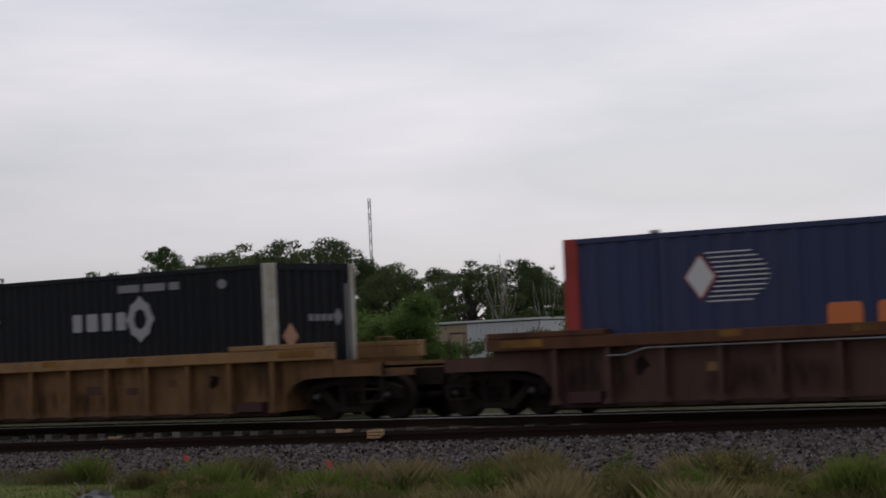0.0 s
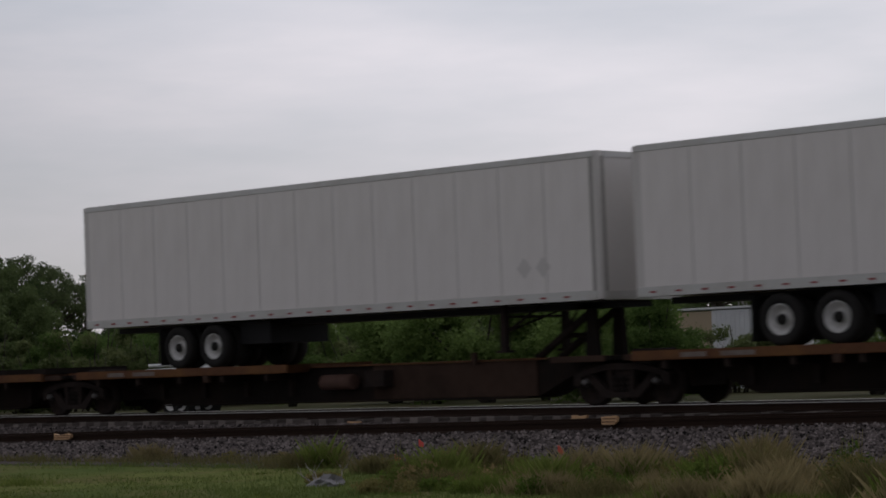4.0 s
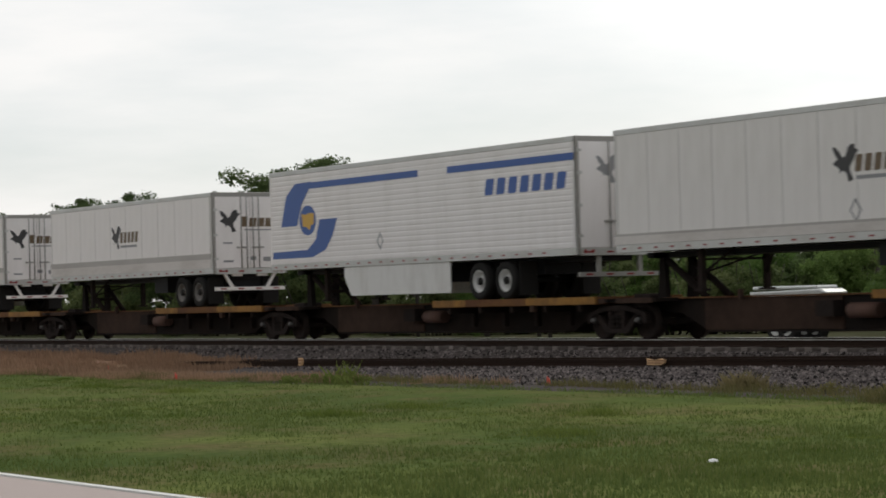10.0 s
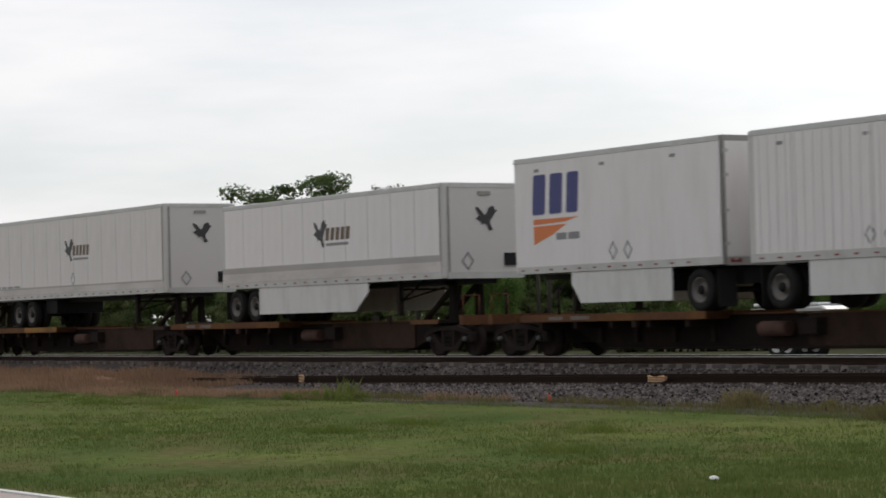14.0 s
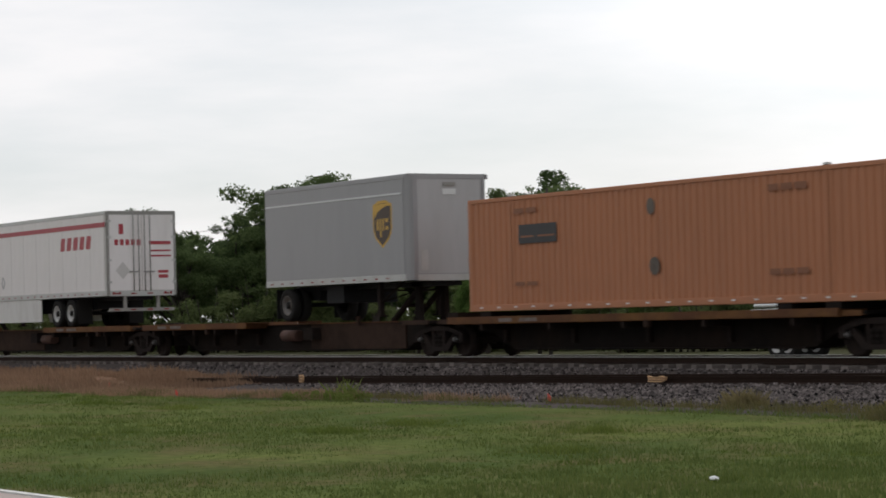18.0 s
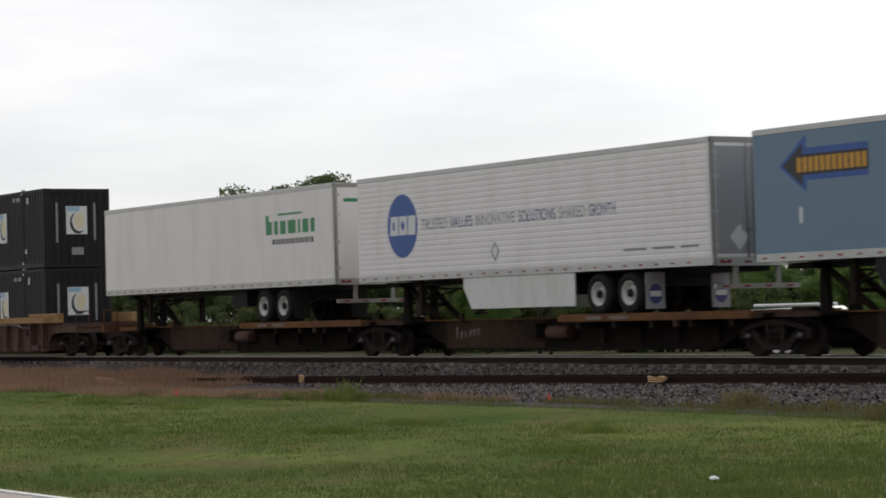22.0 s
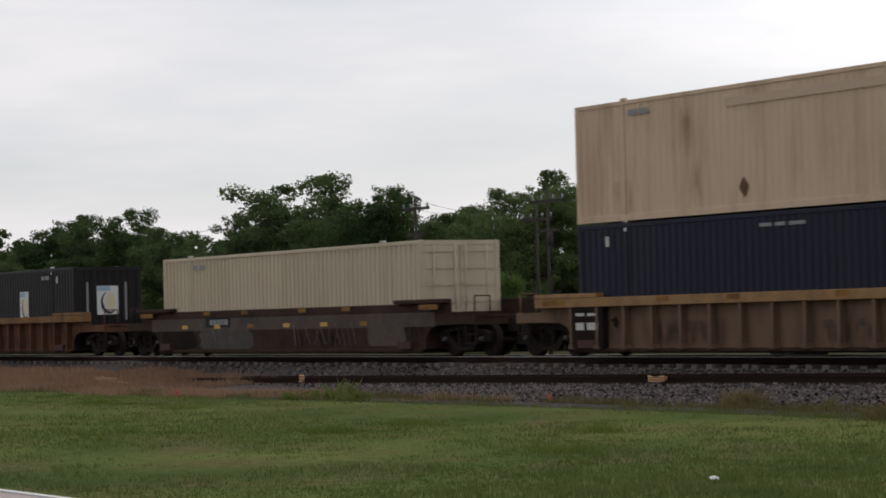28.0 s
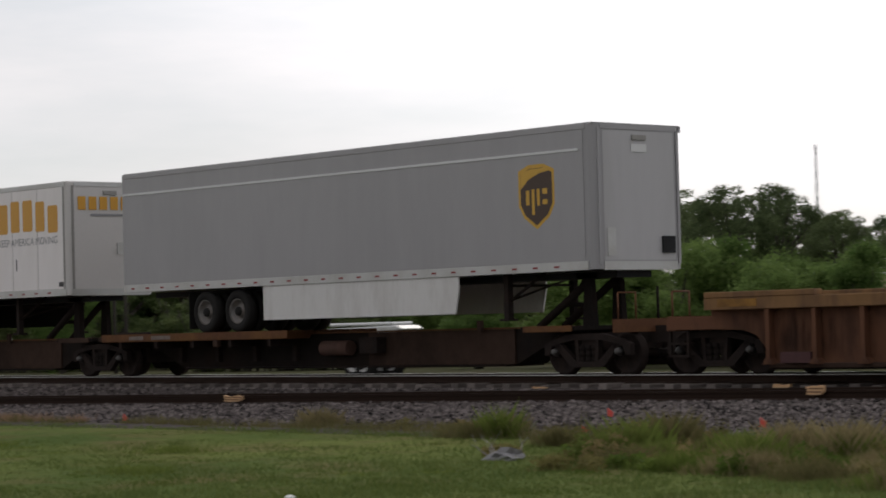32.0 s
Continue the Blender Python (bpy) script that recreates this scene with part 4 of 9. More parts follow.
        if guard:
            bm = bmesh.new()
            box(bm, h - 0.10, h, -1.22, 1.22, f - 0.55, f - 0.44)
            part("underride_guard", bm, WHITE2 if top < 4.8 else GREYPOST, t)
            vee = top < 4.8
            for y in (-0.62, 0.62):
                bm = bmesh.new()
                k = 0.26 * (1 if y > 0 else -1) if vee else 0.0
                q = [bm.verts.new((xx, yy + dy, zz)) for xx in (h - 0.10, h - 0.02) for yy, zz in ((y + k, f - 0.03), (y, f - 0.44)) for dy in (-0.055, 0.055)]
                for fc in ((0, 1, 3, 2), (4, 6, 7, 5), (0, 2, 6, 4), (1, 5, 7, 3), (0, 4, 5, 1), (2, 3, 7, 6)):
                    bm.faces.new([q[v] for v in fc])
                part("guard_strut", bm, WHITE2 if vee else GREYPOST, t)
                if vee:
                    boxpart("guard_strut", (h - 0.10, h - 0.02, min(y, y * 0.42), max(y, y * 0.42), f - 0.10, f - 0.03), WHITE2, t)
            for i in range(4):
                part("guard_tape", shared("tape_dash", dash), None, t, at=Matrix.Translation((h, -0.95 + i * 0.62, f - 0.495)))
    else:
        bm = bmesh.new()
        box(bm, h - 0.015, h + 0.016, -W + 0.13, -W + 0.20, f + 0.1, tp - 0.1)
        part("nose_post", bm, post, t)
        bm = bmesh.new()
        box(bm, h - 0.015, h + 0.016, W - 0.20, W - 0.13, f + 0.1, tp - 0.1)
        part("nose_post", bm, post, t)
        bm = bmesh.new()
        box(bm, h - c - 0.09, h - c - 0.02, -W - 0.012, -W + 0.01, f + 0.16, tp - 0.12)
        part("nose_edge", bm, post, t)
        boxpart("nose_header", (h - 0.03, h + 0.014, -W + 0.21, W - 0.21, tp - 0.12, tp - 0.01), toprail, t)
        boxpart("nose_sill", (h - 0.03, h + 0.018, -W + c, W - c, f - 0.02, f + 0.15), rail, t)
        boxpart("gladhand_box", (h + 0.002, h + 0.05, 0.62, 0.98, f + 0.32, f + 0.66), BLACK, t)
        boxpart("marker_lamp", (h + 0.002, h + 0.04, -0.2, 0.2, tp - 0.32, tp - 0.22), GREYPOST, t)
    # under the floor
    boxpart("floor_frame", (-h + 0.2, h - 0.2, -0.5, 0.5, f - 0.16, f - 0.03), BLACK, t)
    if doors_right:
        xa = h - wheels_at - 1.25 * (axles - 1)
    else:
        xa = -h + wheels_at
    running_gear(t, xa, rim, axles=axles)
    lx = nose * (h - 2.9 if ln > 10 else h - 2.2)
    landing_gear(t, lx, f)
    xf = xa + 1.25 * (axles - 1) + 0.66 if doors_right else xa - 0.66
    for y0, y1 in ((-1.25, -0.70), (0.70, 1.25)):
        fl = boxpart("mud_flap", (xf - 0.01, xf + 0.01, y0, y1, 0.10, f - 0.10), flap, t)
        if flap is not TYRE:
            end_mark(fl, "flap_disc", [disc((y0 + y1) / 2, 0.45, 0.20, 0.24, 20)], NAVYMARK, xf + 0.013, "dark blue disc")
            end_mark(fl, "flap_bar", [rect((y0 + y1) / 2 - 0.17, (y0 + y1) / 2 + 0.17, 0.39, 0.52)], WHITEMARK, xf + 0.016)
    if skirt:
        a, b, drop = skirt
        x0, x1 = sorted((rear + nose * a, rear + nose * b))
        bm = bmesh.new()
        if nose > 0:
            pts = [(x0, f - 0.02), (x0, f - drop), (x1 - cut, f - drop), (x1, f - 0.30), (x1, f - 0.02)]
        else:
            pts = [(x0, f - 0.02), (x0, f - 0.30), (x0 + cut * 0.5, f - drop), (x1, f - drop), (x1, f - 0.02)]
        prism(bm, pts, -W + 0.01, -W + 0.05)
        part("side_skirt", bm, skirt_mat or SKIRT, t)
        bm = bmesh.new()
        prism(bm, pts, W - 0.05, W - 0.01)
        part("side_skirt", bm, skirt_mat or SKIRT, t)
    # a dark slider box behind the wheels
    boxpart("spare_carrier", (xa + nose * 2.3 - 0.5, xa + nose * 2.3 + 0.5, -0.9, 0.9, f - 0.55, f - 0.05), BLACK, t)
    t["half"] = h
    rolling(t, (right + left) / 2, DECK_Z)
    return t


def corrugated(x0, x1, z0, z1, y, pitch=0.278, depth=0.036):
    """A side wall of pressed trapezoid waves."""
    verts, faces = [], []
    n = max(2, round((x1 - x0) / pitch))
    p = (x1 - x0) / n
    xs = []
    for i in range(n):
        a = x0 + i * p
        xs += [(a, 0), (a + p * 0.36, 0), (a + p * 0.5, depth), (a + p * 0.86, depth)]
    xs.append((x1, 0))
    for x, d in xs:
        verts += [(x, y + d, z0), (x, y + d, z1)]
    for i in range(len(xs) - 1):
        faces.append((2 * i, 2 * i + 2, 2 * i + 3, 2 * i + 1))
    return verts, faces


def container(label, right, left, base, height=2.90, body=CBLACK, posts=None, doors_right=False, patch=None, fine=True, group="containers on the train", rail=None, inner_mat=None, inner_w=0.052, wave=0.024):
    """A steel box 53 feet long; z = 0 at its floor. Its inner corner posts stand where 40 foot posts would."""
    ln = right - left
    h = ln / 2
    t = thing("shipping_container", label, "container", group)
    posts, rail, inner_mat = posts or body, rail or body, inner_mat or body
    inner = 1.98
    pitch = 0.25 if fine else 0.44
    for name, y, dep in (("near_wall", -W + 0.012, wave if fine else 0.036), ("far_wall", W - 0.012, -0.036)):
        spans = ((-h + 0.10, -h + inner - 0.07), (-h + inner + 0.07, h - inner - 0.07), (h - inner + 0.07, h - 0.10))
        for i, (a, b) in enumerate(spans):
            me = shared((name, i, round(ln, 1), height, body.name, pitch, wave), lambda: mesh_from(name, *corrugated(a, b, 0.16, height - 0.09, y, pitch, dep), body))
            part("wall_panel", me, None, t)
    boxpart("floor_tray", (-h + 0.05, h - 0.05, -W + 0.06, W - 0.06, 0.03, 0.20), BLACK, t)
    boxpart("roof", (-h + 0.03, h - 0.03, -W + 0.03, W - 0.03, height - 0.05, height - 0.012), body, t)
    for y in (-1, 1):
        ya, yb = sorted((y * W, y * (W - 0.09)))
        boxpart("bottom_rail", (-h + 0.05, h - 0.05, ya, yb, 0.0, 0.165), rail, t, bevel=0.008)
        boxpart("top_rail", (-h + 0.05, h - 0.05, ya, yb, height - 0.10, height), rail, t, bevel=0.008)
        for x in (-h + inner, h - inner):
            boxpart("inner_post", (x - inner_w, x + inner_w, min(y * (W + 0.010), y * (W - 0.07)), max(y * (W + 0.010), y * (W - 0.07)), 0.166, height - 0.101), inner_mat, t, bevel=0.01)
            boxpart("lift_casting", (x - 0.09, x + 0.09, min(y * (W + 0.008), y * (W - 0.1)), max(y * (W + 0.008), y * (W - 0.1)), height + 0.002, height + 0.06), RAILING if body is not CBEIGE else body, t, bevel=0.012)
        for x in (-h, h):
            s = 1 if x > 0 else -1
            pw = 0.26 if posts is POSTWHITE else 0.31 if posts is CREDPOST else 0.16
            x0, x1 = sorted((x + s * 0.004, x - s * pw))
            boxpart("corner_post", (x0, x1, min(y * (W + 0.004), y * (W - 0.16)), max(y * (W + 0.004), y * (W - 0.16)), 0.0, height + 0.004), posts, t, bevel=0.015)
            boxpart("corner_casting", (min(x + s * 0.008, x - s * 0.17), max(x + s * 0.008, x - s * 0.17), min(y * (W + 0.008), y * (W - 0.17)), max(y * (W + 0.008), y * (W - 0.17)), -0.005, 0.10), rail, t, bevel=0.012)
    boxpart("rear_wall", (-h + 0.02, -h + 0.06, -W + 0.16, W - 0.16, 0.05, height - 0.05), body, t)
    if doors_right:
        for k, (y0, y1) in enumerate(((-W + 0.165, -0.01), (0.01, W - 0.165))):
            d = boxpart("door", (h - 0.05, h - 0.012, y0, y1, 0.16, height - 0.14), body, t)
            for i in range(6):
                z = 0.28 + i * (height - 0.6) / 5
                boxpart("door_rib", (h - 0.012, h + 0.012, y0 + 0.05, y1 - 0.05, z, z + 0.14), body, d)
            for yr in ((y0 + 0.28, y1 - 0.16) if k == 0 else (y0 + 0.16, y1 - 0.28)):
                bm = bmesh.new()
                rod(bm, (h + 0.035, yr, 0.10), (h + 0.035, yr, height - 0.08), 0.02, 6)
                box(bm, h + 0.012, h + 0.06, yr - 0.04, yr + 0.20 * (1 if k == 0 else -1) * -1, 0.95, 1.01)
                part("lock_rod", bm, BLACK if body is CBLACK else rail, d)
    else:
        me = []
        n = 8
        v, fcs = corrugated(-W + 0.165, W - 0.165, 0.15, height - 0.10, 0, (2 * W - 0.33) / n, 0.04)
        v = [(h - 0.01 - y, x, z) for x, y, z in v]
        part("end_wall", mesh_from("end_wall", v, fcs, body), None, t)
    boxpart("end_header", (h - 0.06, h + 0.001, -W + 0.165, W - 0.165, height - 0.135, height), rail, t)
    boxpart("end_sill", (h - 0.06, h + 0.001, -W + 0.165, W - 0.165, 0.0, 0.14), rail, t)
    if patch:
        a, b, mat = patch
        v, fcs = corrugated(h - b, h - a, 0.17, height - 0.105, -W + 0.006, pitch, 0.036)
        part("repaint_panel", mesh_from("repaint_panel", v, fcs, mat), None, t, "darker repainted wall section")
    t["half"] = h
    rolling(t, (right + left) / 2, base)
    return t


# railway trucks and cars
def truck_meshes():
    def frame_me():
        # cast side frame: top beam, two sloping legs, spring seat, pedestals over the bearings; open between them
        bm = bmesh.new()
        for pts in ([(-0.98, 0.60), (-0.40, 0.70), (0.40, 0.70), (0.98, 0.60), (1.0, 0.70), (0.42, 0.83), (-0.42, 0.83), (-1.0, 0.70)],
                    [(-0.45, 0.16), (0.45, 0.16), (0.40, 0.27), (-0.40, 0.27)]):
            prism(bm, pts, -0.07, 0.07)
        for s in (-1, 1):
            for pts in ([(s * 0.92, 0.60), (s * 0.74, 0.62), (s * 0.30, 0.27), (s * 0.45, 0.16)], [(s * 0.30, 0.27), (s * 0.22, 0.27), (s * 0.24, 0.70), (s * 0.33, 0.70)],
                        [(s * 1.20, 0.40), (s * 1.20, 0.62), (s * 0.99, 0.70), (s * 0.76, 0.63), (s * 0.72, 0.46), (s * 0.79, 0.58), (s * 0.99, 0.58), (s * 1.06, 0.40)]):
                prism(bm, pts if s > 0 else pts[::-1], -0.065, 0.065)
        return mesh_of("side_frame", bm, DARK)

    def wheel_me():
        bm = bmesh.new()
        lathe(bm, [(0.10, -0.09), (0.12, -0.04), (0.34, -0.02), (0.37, -0.07), (0.42, -0.07), (0.425, 0.04), (0.45, 0.065), (0.44, 0.08), (0.36, 0.08), (0.12, 0.05), (0.1, 0.09)], 30)
        return mesh_of("railway_wheel", bm, DARK)

    def cap_me():
        bm = bmesh.new()
        lathe(bm, [(0.02, -0.05), (0.05, -0.045), (0.07, 0.0), (0.09, 0.08)], 16)
        return mesh_of("bearing_cap", bm, BEARING)

    def spring_me():
        bm = bmesh.new()
        for i, x in enumerate((-0.17, 0.0, 0.17)):
            lathe_b = [(0.055, 0.24), (0.075, 0.30), (0.055, 0.36), (0.075, 0.42), (0.055, 0.48), (0.075, 0.54), (0.055, 0.60)]
            n, rings = 10, []
            for r, z in lathe_b:
                rings.append([bm.verts.new((x + r * math.cos(6.2832 * k / n), r * math.sin(6.2832 * k / n), z)) for k in range(n)])
            for p, q in zip(rings, rings[1:]):
                for k in range(n):
                    bm.faces.new((p[k], p[(k + 1) % n], q[(k + 1) % n], q[k]))
        return mesh_of("spring_nest", bm, SILL)

    def axle_me():
        bm = bmesh.new()
        rod(bm, (0, -0.98, 0), (0, 0.98, 0), 0.08, 10)
        return mesh_of("axle", bm, DARK)

    return [shared("tr" + n, m) for n, m in (("f", frame_me), ("w", wheel_me), ("c", cap_me), ("s", spring_me), ("a", axle_me))]


def truck(parent, x):
    """A two-axle freight truck: bolster, side frames, wheels, springs and bearing caps."""
    frame_me, wheel_me, cap_me, spring_me, axle_me = truck_meshes()

    def bolster():
        bm = bmesh.new()
        box(bm, -0.19, 0.19, -1.0, 1.0, 0.50, 0.74)
        box(bm, -0.45, 0.45, -0.35, 0.35, 0.70, 0.84)
        return mesh_of("truck", bm, DARK)
    tr = part("truck", shared("bolster", bolster), None, parent, at=Matrix.Translation((x, 0, 0)))
    for y in (-1.0, 1.0):
        part("side_frame", frame_me, None, tr, at=Matrix.Translation((0, y, 0)))
        part("spring_nest", spring_me, None, tr, at=Matrix.Translation((0, y, 0)))
    for dx in (-0.89, 0.89):
        part("axle", axle_me, None, tr, at=Matrix.Translation((dx, 0, 0.425)))
        for y in (-0.755, 0.755):
            part("railway_wheel", wheel_me, None, tr, at=Matrix.Translation((dx, y, 0.427)) @ (Matrix.Rotation(math.pi, 4, "Z") if y > 0 else Matrix()))
        for y in (-1.1, 1.1):
            part("bearing_cap", cap_me, None, tr, at=Matrix.Translation((dx, y, 0.47)) @ (Matrix.Rotation(math.pi, 4, "Z") if y > 0 else Matrix()))


def spine_unit(right, left, load="nose_right", edge=None, first=False, last=False, hitch_at=None, label="low spine car platform with rusty deck"):
    """One platform of an articulated spine car between two trucks. load: which way the trailer on it points, or 'box'."""
    xc, h = (right + left) / 2, (right - left) / 2
    edge = edge or YELLOWEDGE
    t = thing("spine_car", label, "railway car", "spine car platforms")
    a, b = -h, h
    bm = bmesh.new()
    prism(bm, [(a + 0.45, 0.95), (a + 0.45, 0.66), (a + 1.75, 0.62), (a + 2.7, 0.21), (b - 2.7, 0.21), (b - 1.75, 0.62), (b - 0.45, 0.66), (b - 0.45, 0.95)], -0.42, 0.42)
    part("centre_sill", bm, SILL, t)
    boxpart("sill_flange", (a + 1.2, b - 1.2, -0.52, 0.52, 0.955, 0.99), RUSTEDGE, t)
    bm = bmesh.new()
    box(bm, a + 2.9, b - 2.9, -0.56, 0.56, 0.17, 0.206)
    part("lower_flange", bm, SILL, t)
    s = 1 if load == "nose_right" else -1
    if load == "box":
        spans = [(a + 0.9, b - 0.9)]
    elif s > 0:
        spans = [(a + 0.5, a + 8.0)]
    else:
        spans = [(b - 8.0, b - 0.5)]
    for x0, x1 in spans:
        for y in (-1, 1):
            ya, yb = sorted((y * 0.52, y * 1.30))
            bm = bmesh.new()
            pts = [(x0, DECK_Z), (x0, 0.86), (x1 - 0.2, 0.86), (x1, DECK_Z)] if s > 0 else [(x0, DECK_Z), (x0 + 0.2, 0.86), (x1, 0.86), (x1, DECK_Z)]
            prism(bm, pts, ya, yb)
            part("wheel_deck", bm, RUSTEDGE, t)
            ya, yb = sorted((y * 1.302, y * 1.335))
            cuts = [x0, x0 + (x1 - x0) * 0.22, x0 + (x1 - x0) * 0.60, x1]
            for i, (p, q) in enumerate(zip(cuts, cuts[1:])):
                boxpart("edge_beam", (p + 0.004, q - 0.004, ya, yb, 0.875, DECK_Z + 0.012), edge if i != 1 or edge is RUSTEDGE else RUSTEDGE, t)
        
        if edge is RUSTEDGE:
            n0 = x0 + (x1 - x0) * 0.16
            flat_mark(t, "stencil_marks", [rect(n0, n0 + 0.62, 0.91, 1.0), rect(n0 + 0.95, n0 + 1.75, 0.91, 1.0)], DULLPALE, "worn pale stencil", -1.338)

        def arm():
            bm = bmesh.new()
            prism(bm, [(-0.07, 0.70), (0.07, 0.70), (0.07, 0.34), (-0.07, 0.34)], -0.55, 0.55)
            box(bm, -0.06, 0.06, -1.28, 1.28, 0.70, 0.855)
            return mesh_of("cross_arm", bm, DARK)
        n = 5
        for i in range(n):
            part("cross_arm", shared("cross_arm", arm), None, t, at=Matrix.Translation((x0 + (x1 - x0) * (i + 0.5) / n, 0, 0)))
        boxpart("side_bracket", ((x0 + x1) / 2 + 0.9, (x0 + x1) / 2 + 1.08, -1.335, -1.20, 0.70, 0.874), GRIMEBROWN, t, bevel=0.02)
    if load == "box":
        for x in (-7.6, -6.0, 6.0, 7.6):
            boxpart("pedestal", (x - 0.25, x + 0.25, -1.28, 1.28, DECK_Z - 0.01, DECK_Z + 0.14), SILL, t)
    else:
        # the hitch that carries the trailer's kingpin
        xk = hitch_at - xc if hitch_at is not None else s * (h - 1.6)
        bm = bmesh.new()
        for y in (-0.42, 0.42):
            prism(bm, [(xk - 0.16, 0.96), (xk + 0.16, 0.96), (xk + 0.09, 1.98), (xk - 0.09, 1.98)], y - 0.07, y + 0.07)
        box(bm, xk - 0.30, xk + 0.30, -0.50, 0.50, 1.94, 2.05)
        part("hitch_stand", bm, SILL, t)
        bm = bmesh.new()
        for y in (-0.36, 0.36):
            rod(bm, (xk - s * 1.55, y, 0.98), (xk - s * 0.05, y, 1.90), 0.085, 8)
        rod(bm, (xk - s * 0.8, -0.4, 1.42), (xk - s * 0.8, 0.4, 1.42), 0.05, 8)
        part("hitch_strut", bm, DARK, t)
        boxpart("hitch_lamp_post", (xk - s * 3.1 - 0.05, xk - s * 3.1 + 0.05, -0.66, -0.56, 0.90, 1.15), GRIMEBROWN, t)
        bm = bmesh.new()
        rod(bm, (-s * 0.2, -0.62, 0.62), (s * 0.75, -0.62, 0.62), 0.17, 12)
        part("brake_cylinder", bm, BROWNCAR, t, "rusty brake cylinder under the sill")
        boxpart("valve_box", (s * 1.5 - 0.3, s * 1.5 + 0.3, -0.75, -0.44, 0.5, 0.85), DARK, t)
        boxpart("side_plate", (min(s * 1.2, s * (h - 2.7)), max(s * 1.2, s * (h - 2.7)), -0.47, -0.422, 0.22, 0.952), GRIMEBROWN, t, "brown grimy side plate")
    for x, is_end in ((b, first), (a, last)):
        sg = 1 if x > 0 else -1
        x0, x1 = sorted((x - sg * 1.75, x - sg * 0.15))
        boxpart("end_platform", (x0, x1, -1.20, 1.20, 0.90, 0.985), SILL, t)
        boxpart("platform_edge", (x0 + 0.1, x1 - 0.1, -1.232, -1.202, 0.88, 1.0), edge if is_end else GRIMEBROWN, t)
        if is_end:
            x0, x1 = sorted((x + sg * 0.1, x + sg * 1.55))
            boxpart("draft_sill", (x0, x1, -0.28, 0.28, 0.62, 0.96), DARK, t)
            x0, x1 = sorted((x + sg * 0.95, x + sg * 1.15))
            boxpart("end_beam", (x0, x1, -1.28, 1.28, 0.84, 1.10), edge, t)
            bm = bmesh.new()
            for y in (-1.22, -0.72):
                rod(bm, (x + sg * 1.05, y, 1.10), (x + sg * 1.05, y, 1.62), 0.018, 6)
            rod(bm, (x + sg * 1.05, -1.22, 1.62), (x + sg * 1.05, -0.72, 1.62), 0.018, 6)
            part("grab_rail", bm, edge, t)
            bm = bmesh.new()
            rod(bm, (x + sg * 0.5, 0.5, 1.0), (x + sg * 0.5, 0.5, 1.75), 0.03, 6)
            part("brake_mast", bm, SILL, t)
        else:
            x0, x1 = sorted((x - sg * 0.35, x + sg * 0.02))
            boxpart("joint_casting", (x0, x1, -0.30, 0.30, 0.84, 1.10), DARK, t, bevel=0.03)
    truck(t, b)
    if last:
        truck(t, a)
    rolling(t, xc, 0.0)
    return t


